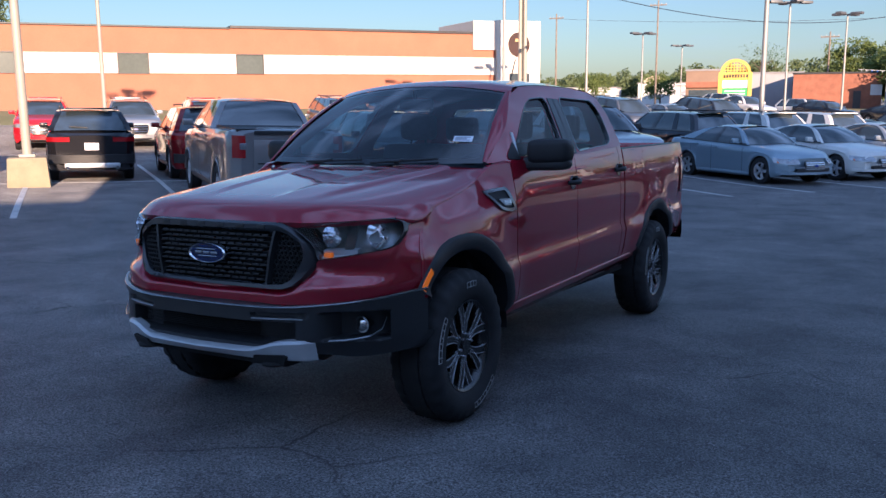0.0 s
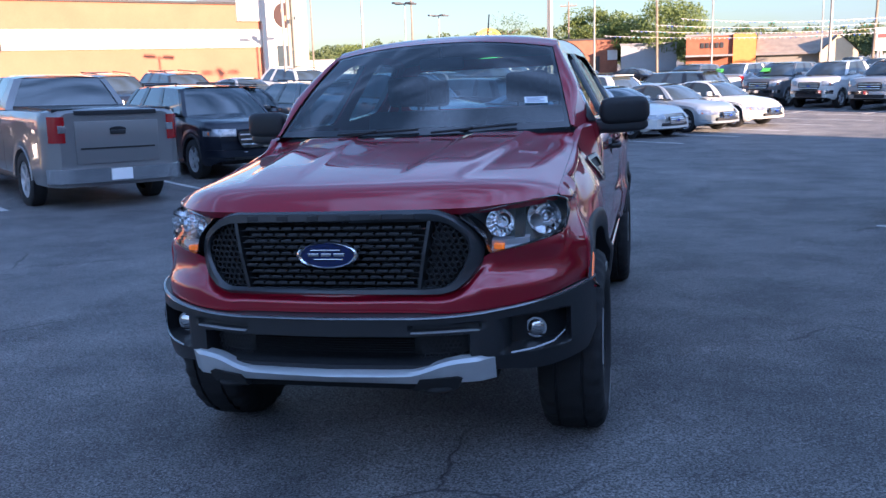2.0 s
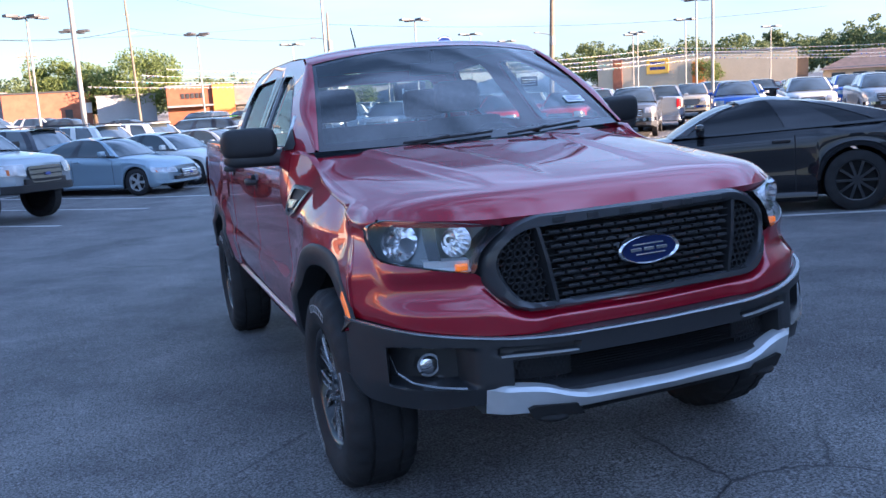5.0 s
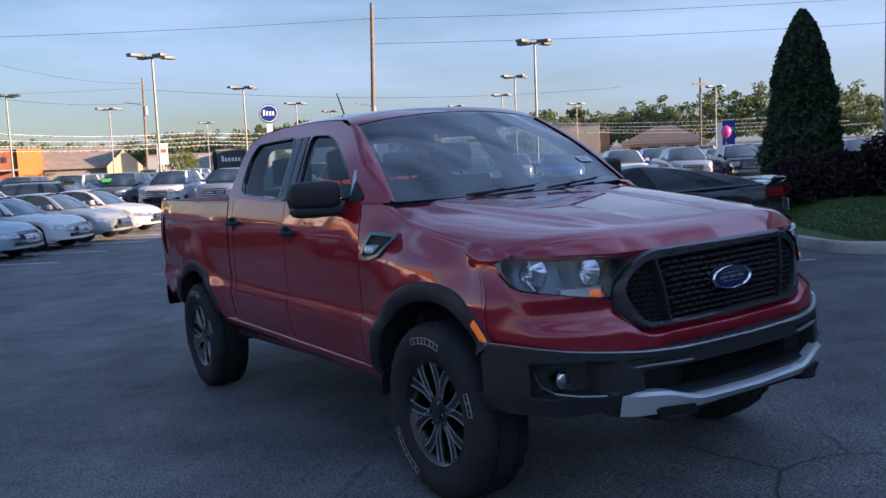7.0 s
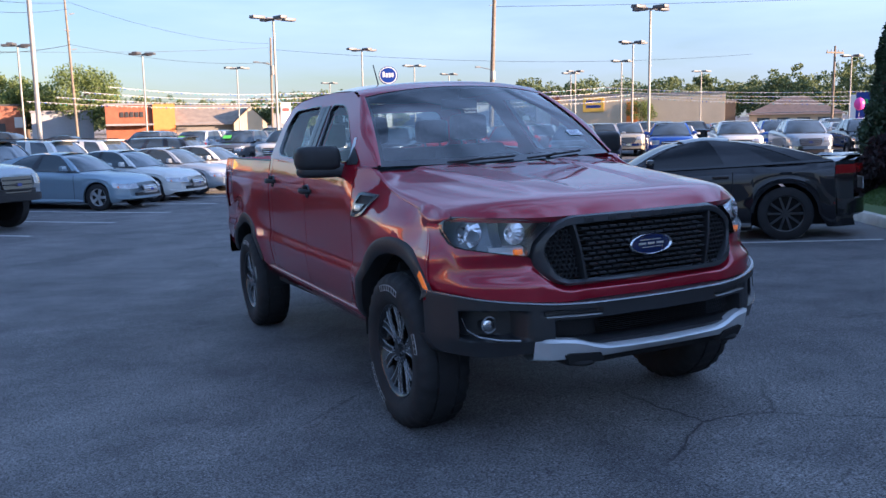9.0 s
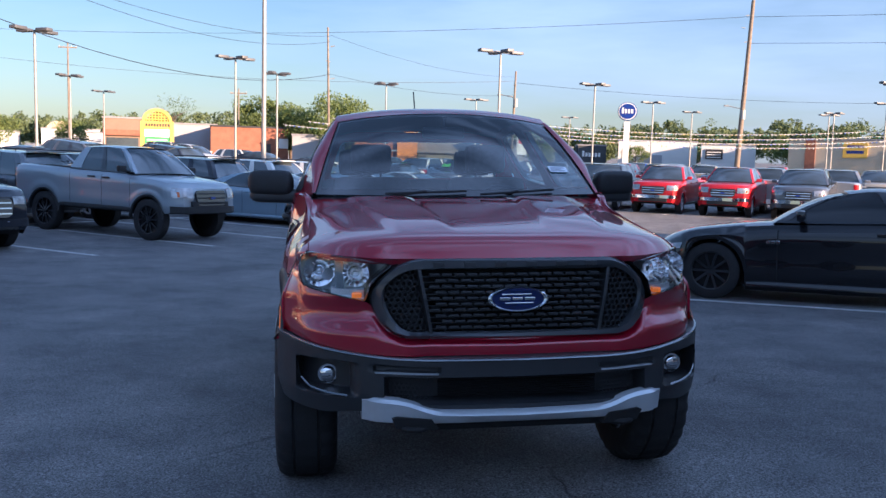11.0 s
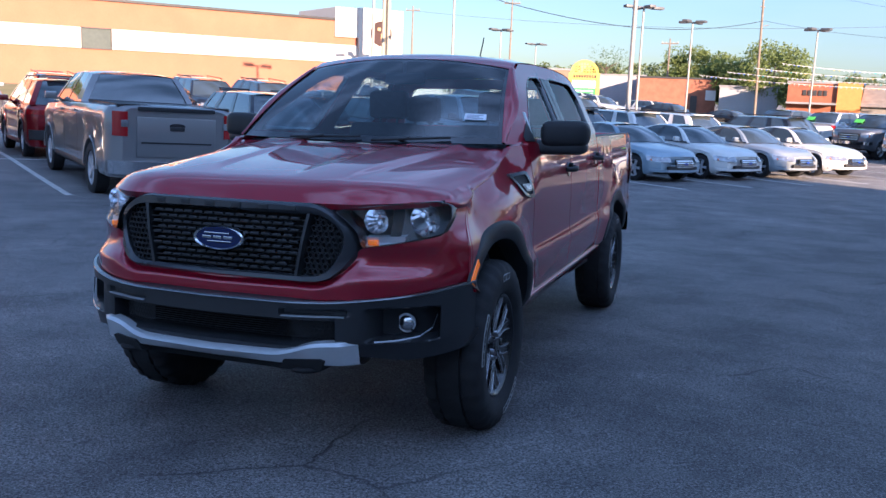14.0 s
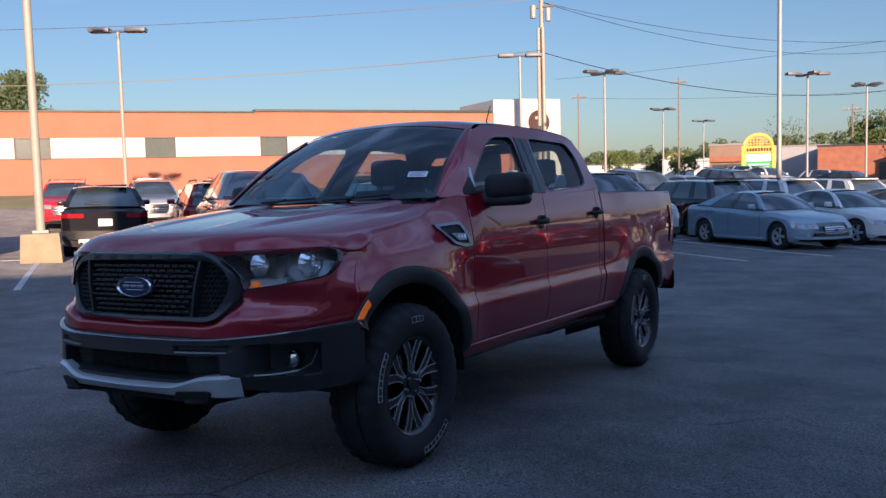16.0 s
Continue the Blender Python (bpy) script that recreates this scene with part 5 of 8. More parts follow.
    # price sheet behind the windscreen, with unreadable bars
    def sheet_pose(u, v, off):
        p = screen(u, v)
        du, dv = (screen(u + 0.01, v) - p).normalized(), (screen(u, v + 0.01) - p).normalized()
        n = du.cross(dv).normalized()
        return Matrix.Translation(p - n * off) @ Matrix((du, n.cross(du), n)).transposed().to_4x4()
    bm = bmesh.new()
    box(bm, -0.055, 0.055, -0.024, 0.024, 0.0, 0.001, m=sheet_pose(0.79, 0.27, -0.005))
    sheet = part("paper_tag", bm, PAPER, ws, label="white paper tag with grey printed bars")
    for k in range(3):
        bm = bmesh.new()
        box(bm, -0.045, 0.04 - 0.02 * (k % 2), -0.0035, 0.0035, 0.0012, 0.002, m=sheet_pose(0.79, 0.27, -0.005) @ Matrix.Translation((0, 0.012 - 0.012 * k, 0)))
        part("printed_bar", bm, PAPER_INK, sheet)
    # wipers
    for x0, x1 in ((0.12, 0.66), (-0.52, 0.03)):
        bm = bmesh.new()
        pts = [screen(x0 + (x1 - x0) * t, 0.0 + 0.035 * t) + Vector((0, -0.012, 0.009)) for t in (0, 0.25, 0.5, 0.75, 1)]
        for a, b in zip(pts, pts[1:]):
            cyl(bm, a, b, 0.006, n=6)
        cyl(bm, pts[2] + Vector((0, -0.006, 0.006)), Vector((x0 + 0.05 if x0 > 0 else x0 + 0.08, 0.37, 1.262)), 0.007, n=6)
        part("wiper", bm, BLACK_PLASTIC, top)

    # roof
    bm = bmesh.new()
    rows = []
    for j in range(21):
        t = j / 20
        row = []
        for i in range(25):
            u = -1 + 2 * i / 24
            yf = 0.985 + 0.045 * u * u
            y = yf + (2.44 - yf) * t
            z = roof_z(u * 0.62, y)
            xw = green_x(y, min(z, curve_list([(0.98, 1.69), (1.2, 1.738), (1.6, 1.765), (2.0, 1.771), (2.3, 1.757), (2.43, 1.72)], y)))
            rib = 0.006 * smoothstep(0.25, 0.4, t) * math.cos(u * 9) if abs(u) < 0.8 else 0
            row.append((u * (xw + 0.004), y, z + rib) if j else (0.615 * u, yf - 0.006, 1.743 - 0.054 * abs(u) ** 2.2))
        rows.append(row)
    grid_faces(bm, rows)
    roof = part("roof", bm, RED_PAINT, top, smooth=60)
    bm = bmesh.new()
    grid_faces(bm, [[(x * 0.96, y, z - 0.035) for x, y, z in r] for r in rows[1:]], flip=True)
    part("headliner", bm, HEADLINER, roof)
    bm = bmesh.new()
    cyl(bm, (0.0, 2.30, 1.80), (0.0, 2.31, 1.83), 0.022, 0.012, n=14)
    cyl(bm, (0.0, 2.31, 1.83), (0.0, 2.42, 2.03), 0.0055, 0.004, n=8)
    part("aerial", bm, BLACK_PLASTIC, roof, label="short black roof aerial")

    # back wall of the cab with its window
    back = [(-0.80, 1.30), (0.80, 1.30), (0.64, 1.68), (0.58, 1.735), (-0.58, 1.735), (-0.64, 1.68)]
    hole = round_poly([(-0.62, 1.40), (0.62, 1.40), (0.53, 1.665), (-0.53, 1.665)], 0.05)
    place = lambda u, v: (u, 2.462 - 0.08 * (v - 1.38), v)
    rear = part("cab_back", filled(back, [hole], place, (0, -0.03, 0)), RED_PAINT, top, smooth=40)
    g = surface_patch(hole, place, (0, -0.012, 0), SIDE_GLASS, "rear_glass", rear, res=3)
    g.visible_shadow = False
    bm = bmesh.new()
    box(bm, -0.10, 0.10, 2.42, 2.438, 1.742, 1.762, 0.004)
    part("brake_light", bm, TAIL_RED, rear)

    # cargo bed
    bm = bmesh.new()
    box(bm, -0.80, 0.80, 2.478, 2.52, 0.62, 1.345, 0.006)
    box(bm, -0.80, 0.80, 2.5, 4.1, 0.80, 0.84)
    for sx in (1, -1):
        box(bm, min(sx * 0.76, sx * 0.79), max(sx * 0.76, sx * 0.79), 2.5, 4.1, 0.82, 1.33)
    part("bed_box", bm, BLACK_PLASTIC, top)
    for sx in (1, -1):
        bm = bmesh.new()
        grid_faces(bm, [[(sx * (side_x(y, bed_top(y)) + 0.003), y, bed_top(y) - 0.012), (sx * (side_x(y, bed_top(y)) - 0.004), y, bed_top(y) + 0.006), (sx * 0.765, y, bed_top(y) + 0.006), (sx * 0.757, y, bed_top(y) - 0.03)] for y in [2.476 + 1.64 * k / 10 for k in range(11)]], flip=sx < 0)
        part("bed_rail_cap", bm, BLACK_PLASTIC, top, smooth=40)
    bm = bmesh.new()
    box(bm, -0.775, 0.775, 4.08, 4.15, 0.72, 1.405, 0.012)
    gate = part("tailgate", bm, RED_PAINT, top, smooth=40)
    bm = bmesh.new()
    box(bm, -0.12, 0.12, 4.145, 4.165, 1.20, 1.27, 0.008)
    part("tailgate_handle", bm, BLACK_PLASTIC, gate)
    bm = bmesh.new()
    rows = []
    for k in range(13):
        x = -0.86 + 1.72 * k / 12
        yb = 4.30 - 0.16 * abs(x / 0.86) ** 4
        rows.append([(x, 4.1, 0.72), (x, yb, 0.715), (x, yb + 0.01, 0.60), (x, yb - 0.02, 0.56), (x, 4.08, 0.56)])
    grid_faces(bm, rows)
    part("rear_bumper", bm, CHROME, top, smooth=40, label="chrome rear step bumper")

    # lower front fascia in body colour
    bm = bmesh.new()
    rows = []
    for i in range(61):
        u = -0.875 + 1.75 * i / 60
        a = abs(u)
        zt = curve_list([(0, 0.757), (0.41, 0.764), (0.46, 0.782), (0.508, 0.83), (0.537, 0.88), (0.60, 0.891), (0.70, 0.909), (0.79, 0.93), (0.806, 1.02), (0.83, 1.03), (0.875, 1.03)], a)
        z0 = bumper_top(a) + 0.008
        row = []
        for k in range(19):
            z = z0 + (zt - z0) * k / 18
            ledge = smoothstep(0.30, 0.52, a) * smoothstep(0.875, 0.74, a)
            crease = 0.046 * smoothstep(0.815, 0.765, z) * ledge - 0.012 * ledge * smoothstep(0.80, 0.84, z) * smoothstep(0.90, 0.85, z)
            lip = 0.048 * smoothstep(0.765, 0.735, z) * smoothstep(0.50, 0.36, a)
            low = curve_list([(0, 0.745), (0.41, 0.752), (0.46, 0.768), (0.508, 0.813), (0.537, 0.865), (0.55, 0.91), (0.56, 1.0)], a)
            yy = fascia_y(a, z) - crease - lip
            yy += max(0.0, grille_y(a) + 0.004 - yy) * smoothstep(-0.022, 0.0, z - low)
            xx = u - math.copysign(0.06, u) * max(0.0, (a - 0.80) / 0.075) * smoothstep(0.85, 1.03, z)
            row.append((xx, yy, z))
        rows.append(row)
    grid_faces(bm, rows)
    part("front_fascia", bm, RED_PAINT, top, smooth=60)

    # bumper with pockets for the fog lamps and the lower intake
    def pocket(x, z):
        a = abs(x)
        fog = smoothstep(0.108, 0.09, abs(a - 0.703)) * smoothstep(0.066, 0.052, abs(z - 0.602))
        low = smoothstep(0.50, 0.47, a) * smoothstep(0.05, 0.04, abs(z - 0.572))
        slot = smoothstep(0.122, 0.11, abs(a - 0.418)) * smoothstep(0.014, 0.008, abs(z - 0.650))
        return 0.12 * fog + 0.10 * low + 0.025 * slot
    bm = bmesh.new()
    rows = []
    for i in range(141):
        x = -0.893 + 1.786 * i / 140
        a = abs(x)
        zu = bumper_top(x)
        row = [(x, max(bumper_y(x), fascia_y(min(a, 0.87), 0.7)) + 0.03, zu + 0.004), (x, bumper_y(x) + 0.014, zu + 0.005)]
        low = curve_list([(0, 0.49), (0.45, 0.49), (0.6, 0.482), (0.72, 0.465), (0.86, 0.48), (0.893, 0.55)], a)
        for k in range(40):
            t = k / 39
            z = zu + (low - zu) * t
            shape = 0.03 * smoothstep(0.56, 0.45, z)
            row.append((x, bumper_y(x) + shape + pocket(x, z), z))
        row.append((x, bumper_y(x) + 0.14, low - 0.012))
        rows.append(row)
    grid_faces(bm, rows, flip=True)
    bumper = part("front_bumper", bm, GREY_PLASTIC, top, smooth=35, label="charcoal plastic front bumper")
    for k in range(9):
        bm = bmesh.new()
        z = 0.538 + 0.0085 * k
        grid_faces(bm, [[(x, bumper_y(x) + 0.07, z), (x, bumper_y(x) + 0.055, z + 0.002), (x, bumper_y(x) + 0.07, z + 0.004)] for x in [-0.3 + 0.05 * i for i in range(13)]])
        part("intake_bar", bm, BLACK_PLASTIC, bumper)
    for sx in (1, -1):
        bm = bmesh.new()
        for row in range(5):
            for col in range(9):
                x = 0.325 + 0.016 * col + 0.008 * (row % 2)
                z = 0.54 + 0.0155 * row
                r = bmesh.ops.create_circle(bm, segments=6, radius=0.0095, cap_ends=False)
                vs = r["verts"]
                inner = bmesh.ops.create_circle(bm, segments=6, radius=0.0068, cap_ends=False)["verts"]
                for q in range(6):
                    bm.faces.new((vs[q], vs[(q + 1) % 6], inner[(q + 1) % 6], inner[q]))
                bmesh.ops.transform(bm, matrix=Matrix.Translation((sx * x, bumper_y(x) + 0.065, z)) @ Matrix.Rotation(radians(90), 4, "X"), verts=vs + inner)
        part("intake_honeycomb", bm, BLACK_PLASTIC, bumper, kind="stuff")
        bm = bmesh.new()
        rows = []
        for k in range(9):
            x = 0.304 + 0.226 * k / 8
            rows.append([(sx * x, bumper_y(x) + 0.012, 0.6385), (sx * x, bumper_y(x) - 0.004, 0.637), (sx * x, bumper_y(x) - 0.003, 0.6335)])
        grid_faces(bm, rows)
        part("slot_trim", bm, SILVER_PAINT, bumper)
    # bright upper edge of the bumper
    bm = bmesh.new()
    grid_faces(bm, [[(x, bumper_y(x) + 0.014, bumper_top(x) + 0.008), (x, bumper_y(x) - 0.004, bumper_top(x) + 0.0065), (x, bumper_y(x) - 0.007, bumper_top(x) + 0.002), (x, bumper_y(x) - 0.001, bumper_top(x) - 0.003)] for x in [-0.89 + 1.78 * i / 80 for i in range(81)]])
    part("bumper_edge", bm, VENT_GREY, bumper, smooth=60)

    # silver skid plate with tow hooks
    bm = bmesh.new()
    rows = []
    xs = [-0.575 + 1.15 * i / 64 for i in range(65)]
    for x in xs:
        a = abs(x)
        zt = curve_list([(0, 0.499), (0.29, 0.503), (0.34, 0.512), (0.425, 0.536), (0.47, 0.541), (0.575, 0.545)], a)
        zb = curve_list([(0, 0.452), (0.30, 0.450), (0.4, 0.447), (0.575, 0.446)], a)
        y = bumper_y(x) - 0.022
        tip = smoothstep(0.52, 0.575, a) * 0.028
        rows.append([(x - math.copysign(0.02, x) * tip / 0.028, y + 0.05, zt + 0.004), (x - math.copysign(0.02, x) * tip / 0.028, y + 0.01 + tip, zt), (x, y - 0.004 + tip, zt - 0.012), (x, y + 0.018 + tip, zb + 0.01), (x, y + 0.05 + tip, zb), (x, y + 0.16, zb + 0.01)])
    grid_faces(bm, rows, flip=True)
    skid = part("skid_plate", bm, SILVER_PAINT, top, smooth=35, label="silver skid plate under the bumper")
    for sx in (1, -1):
        # solid dark block in place of the shaded opening round the hook
        bm = bmesh.new()
        pts = [(0.305, 0.438), (0.332, 0.478), (0.455, 0.482), (0.472, 0.474), (0.455, 0.436)]
        rows = [[(sx * x, bumper_y(x) - 0.032 + 0.02 * smoothstep(0.5, 0.43, z), z), (sx * x, bumper_y(x) + 0.05, z)] for x, z in pts]
        grid_faces(bm, rows + [rows[0]])
        vs = [bm.verts.new((sx * x, bumper_y(x) - 0.0315 + 0.02 * smoothstep(0.5, 0.43, z), z)) for x, z in pts]
        bm.faces.new(vs)
        part("hook_opening", bm, UNDER, skid)
        bm = bmesh.new()
        rows = []
        for a in [math.pi * k / 12 for k in range(13)]:
            c, d = Vector((sx * (0.385 + 0.05 * math.cos(a)), bumper_y(0.41) - 0.022 + 0.05 * (1 - math.sin(a)), 0.436)), Vector((sx * math.cos(a), -math.sin(a), 0))
            rows.append([tuple(c + d * 0.011 * math.cos(q) + Vector((0, 0, 0.011 * math.sin(q)))) for q in [2 * math.pi * k / 8 for k in range(9)]])
        grid_faces(bm, rows)
        part("tow_hook", bm, UNDER, skid, smooth=60)
    bm = bmesh.new()
    box(bm, -0.42, 0.42, -0.82, -0.45, 0.405, 0.47, 0.02)
    part("splash_shield", bm, UNDER, top)

    # grille
    half_out = [(0.36, 1.046), (0.40, 1.038), (0.445, 1.018), (0.495, 0.98), (0.526, 0.94), (0.541, 0.905), (0.537, 0.865), (0.508, 0.813), (0.46, 0.768), (0.41, 0.752)]
    half_in = [(0.36, 1.005), (0.392, 1.004), (0.43, 0.990), (0.468, 0.962), (0.486, 0.937), (0.491, 0.905), (0.483, 0.872), (0.464, 0.832), (0.432, 0.792), (0.395, 0.776)]
    go = resample(round_poly(half_out + [(-x, z) for x, z in half_out[::-1]], 0.014), 160)
    gi = resample(round_poly(half_in + [(-x, z) for x, z in half_in[::-1]], 0.012), 160)
    gplace = lambda u, v: (u, grille_y(u) + 0.022 * smoothstep(0.9, 1.06, v), v)
    grille = part("grille", ring_on(go, gi, gplace, 0.02, 0.10, 0.012), GRILLE_GREY, top, smooth=40, label="charcoal grille frame with black mesh")
    surface_patch(go, gplace, (0, 0.055, 0), UNDER, "grille_backing", grille, res=8)
    for sx in (1, -1):
        bm = bmesh.new()
        grid_faces(bm, [[(sx * (0.325 + 0.18 * (z - 0.805) + d), gplace(0.35, z)[1] + o, z) for d, o in ((-0.010, 0.05), (-0.006, -0.014), (0.006, -0.014), (0.012, 0.05))] for z in (0.772, 0.82, 0.9, 0.98, 1.008)])
        part("grille_post", bm, GREY_PLASTIC, grille)
        bm = bmesh.new()
        for row in range(11):
            for col in range(8):
                z = 0.790 + 0.0205 * row
                x = 0.348 + 0.18 * (z - 0.805) + 0.0215 * col + 0.0108 * (row % 2)
                if x > curve_list([(0.776, 0.40), (0.80, 0.435), (0.84, 0.462), (0.905, 0.484), (0.96, 0.465), (1.0, 0.40)], z):
                    continue
                vs = bmesh.ops.create_circle(bm, segments=6, radius=0.0125, cap_ends=False)["verts"]
                inn = bmesh.ops.create_circle(bm, segments=6, radius=0.009, cap_ends=False)["verts"]
                bk = bmesh.ops.create_circle(bm, segments=6, radius=0.009, cap_ends=False)["verts"]
                bmesh.ops.translate(bm, vec=(0, 0, -0.015), verts=bk)
                for q in range(6):
                    bm.faces.new((vs[q], vs[(q + 1) % 6], inn[(q + 1) % 6], inn[q]))
                    bm.faces.new((inn[q], inn[(q + 1) % 6], bk[(q + 1) % 6], bk[q]))
                bmesh.ops.transform(bm, matrix=Matrix.Translation((sx * x, gplace(x, z)[1] + 0.012, z)) @ Matrix.Rotation(radians(90), 4, "X"), verts=vs + inn + bk)
        part("honeycomb", bm, BLACK_PLASTIC, grille, kind="stuff")
    for row in range(10):
        z = 0.793 + 0.0215 * row
        bm = bmesh.new()
        for col in range(-8, 9):
            x = 0.047 * col + (0.0235 if row % 2 else 0)
            if abs(x) > 0.30 + 0.18 * (z - 0.805):
                continue
            y = gplace(x, z)[1]
            box(bm, x - 0.019, x + 0.019, y - 0.004, y + 0.02, z - 0.0045, z + 0.0045, 0.002)
        hx = 0.318 + 0.18 * (z - 0.805)
        box(bm, -hx, hx, gplace(0.2, z)[1] + 0.012, gplace(0, z)[1] + 0.03, z - 0.0085, z - 0.0055)
        part("grille_bar", bm, GREY_PLASTIC, grille)
    # pressed bars on the top rail of the frame
    for k in range(6):
        bm = bmesh.new()
        x = -0.29 + 0.116 * k
        box(bm, x - 0.022, x + 0.022, gplace(x, 1.02)[1] - 0.0207, gplace(x, 1.02)[1] - 0.014, 1.016, 1.034, 0.003)
        part("pressed_bar", bm, GREY_PLASTIC, grille)
    bm = bmesh.new()
    rows = []
    for r, d in ((1.0, 0.02), (1.0, -0.022), (0.94, -0.027), (0.88, -0.022), (0.86, -0.02)):
        rows.append([(0.113 * r * math.cos(q), -0.832 + d, 0.897 + 0.047 * r * math.sin(q)) for q in [2 * math.pi * j / 48 for j in range(49)]])
    grid_faces(bm, rows)
    emblem = part("emblem", bm, CHROME, grille, smooth=40, label="blue oval emblem with chrome rim")
    bm = bmesh.new()
    vs = [bm.verts.new((0.1 * math.cos(q), -0.853, 0.897 + 0.041 * math.sin(q))) for q in [2 * math.pi * j / 48 for j in range(48)]]
    bm.faces.new(vs)
    part("emblem_face", bm, EMBLEM_BLUE, emblem)
    for x0, x1, z0, z1 in ((-0.062, 0.05, 0.912, 0.917), (-0.07, -0.03, 0.893, 0.904), (-0.022, 0.016, 0.893, 0.904), (0.024, 0.064, 0.893, 0.904), (-0.05, 0.058, 0.881, 0.885)):
        bm = bmesh.new()
        box(bm, x0, x1, -0.8565, -0.852, z0, z1, 0.002)
        part("emblem_bar", bm, CHROME, emblem)

    # wheels
    for sx in (1, -1):
        for y in (0.0, WHEELBASE):
            turn = pose(sx * 0.781, y, 0.396, 0, 0, 0 if sx > 0 else 180) @ Matrix.Rotation(1.31 if sx > 0 else 0.0, 4, "X")
            wheel(top, turn)

    # underbody
    bm = bmesh.new()
    box(bm, -0.48, 0.48, -0.55, 4.0, 0.42, 0.52)
    box(bm, -0.78, 0.78, 0.52, 2.70, 0.44, 0.50)
    box(bm, -0.78, 0.78, 3.73, 4.1, 0.6, 0.7)
    for y in (0.0, WHEELBASE):
        cyl(bm, (-0.7, y, 0.37), (0.7, y, 0.37), 0.05, n=12)
    bmesh.ops.create_uvsphere(bm, u_segments=14, v_segments=8, radius=0.14, matrix=Matrix.Translation((0.05, WHEELBASE, 0.36)))
    part("underbody", bm, UNDER, top)

    # cabin
    bm = bmesh.new()
    box(bm, -0.80, 0.80, 0.42, 2.42, 0.56, 0.62)
    box(bm, -0.72, 0.72, 0.30, 0.42, 0.56, 1.15)
    for sx in (1, -1):
        grid_faces(bm, [[(sx * x, y, z) for y in (0.66, 1.0, 1.6, 2.43)] for x, z in ((0.80, 0.58), (0.80, 1.0), (0.78, 1.27))])
    part("cabin_shell", bm, CABIN_DARK, top)
    bm = bmesh.new()
    grid_faces(bm, [[(x, 0.40, 1.235), (x, 0.60, 1.262 + 0.02 * math.exp(-((x - 0.37) / 0.2) ** 2)), (x, 0.82, 1.235 + 0.035 * math.exp(-((x - 0.37) / 0.18) ** 2)), (x, 0.90, 1.17), (x, 0.84, 0.95), (x, 0.75, 0.7)] for x in [-0.78 + 1.56 * i / 24 for i in range(25)]], flip=True)
    part("dashboard", bm, CABIN_DARK, top, smooth=50)
    bm = bmesh.new()
    c = Vector((0.37, 1.02, 1.16))
    tilt = Matrix.Rotation(radians(62), 3, "X")
    ringp = [c + tilt @ Vector((0.185 * math.cos(q), 0.185 * math.sin(q), 0)) for q in [2 * math.pi * j / 28 for j in range(29)]]
    for a, b in zip(ringp, ringp[1:]):
        cyl(bm, a, b, 0.016, n=8)
    for q in (0.1, math.pi - 0.1, -math.pi / 2):
        cyl(bm, c, c + tilt @ Vector((0.18 * math.cos(q), 0.18 * math.sin(q), 0)), 0.022, n=8)
    bmesh.ops.create_uvsphere(bm, u_segments=12, v_segments=8, radius=0.07, matrix=Matrix.Translation(c))
    cyl(bm, c, (0.37, 0.78, 1.1), 0.04, n=10)
    part("steering_wheel", bm, CABIN_DARK, top, smooth=50)

    def seat(x, y, width, name, rests):
        bm = bmesh.new()
        box(bm, x - width / 2, x + width / 2, y - 0.5, y + 0.02, 0.72, 0.90, 0.05)
        box(bm, x - width / 2, x + width / 2, -0.09, 0.09, 0.0, 0.58, 0.06, Matrix.Translation((0, y + 0.06, 0.82)) @ Matrix.Rotation(radians(-12), 4, "X"))
        s = part(name, bm, SEAT_CLOTH, top, smooth=50)
        for rx in rests:
            bm = bmesh.new()
            box(bm, rx - 0.13, rx + 0.13, y + 0.13, y + 0.24, 1.42, 1.60, 0.04)
            for q in (-0.06, 0.06):
                cyl(bm, (rx + q, y + 0.17, 1.34), (rx + q, y + 0.185, 1.44), 0.008, n=6)
            part("headrest", bm, SEAT_CLOTH, s, smooth=50)
    seat(0.37, 1.42, 0.5, "front_seat", (0.37,))
    seat(-0.37, 1.42, 0.5, "front_seat", (-0.37,))
    seat(0.0, 2.16, 1.36, "rear_bench", (-0.42, 0.42))
    bm = bmesh.new()
    box(bm, -0.12, 0.12, 0.955, 0.985, 1.60, 1.665, 0.015)
    cyl(bm, (0, 0.96, 1.66), (0, 0.95, 1.72), 0.012, n=8)
    part("inner_mirror", bm, BLACK_PLASTIC, top, smooth=40)
    return top


red_pickup()

# ---- parked vehicles ----
def car_paint(name, colour, metal=0.4, rough=0.35):
    return material(name, colour, rough=rough, metal=metal, coat=1.0, vary=0.05, scale=400, spec=0.1)


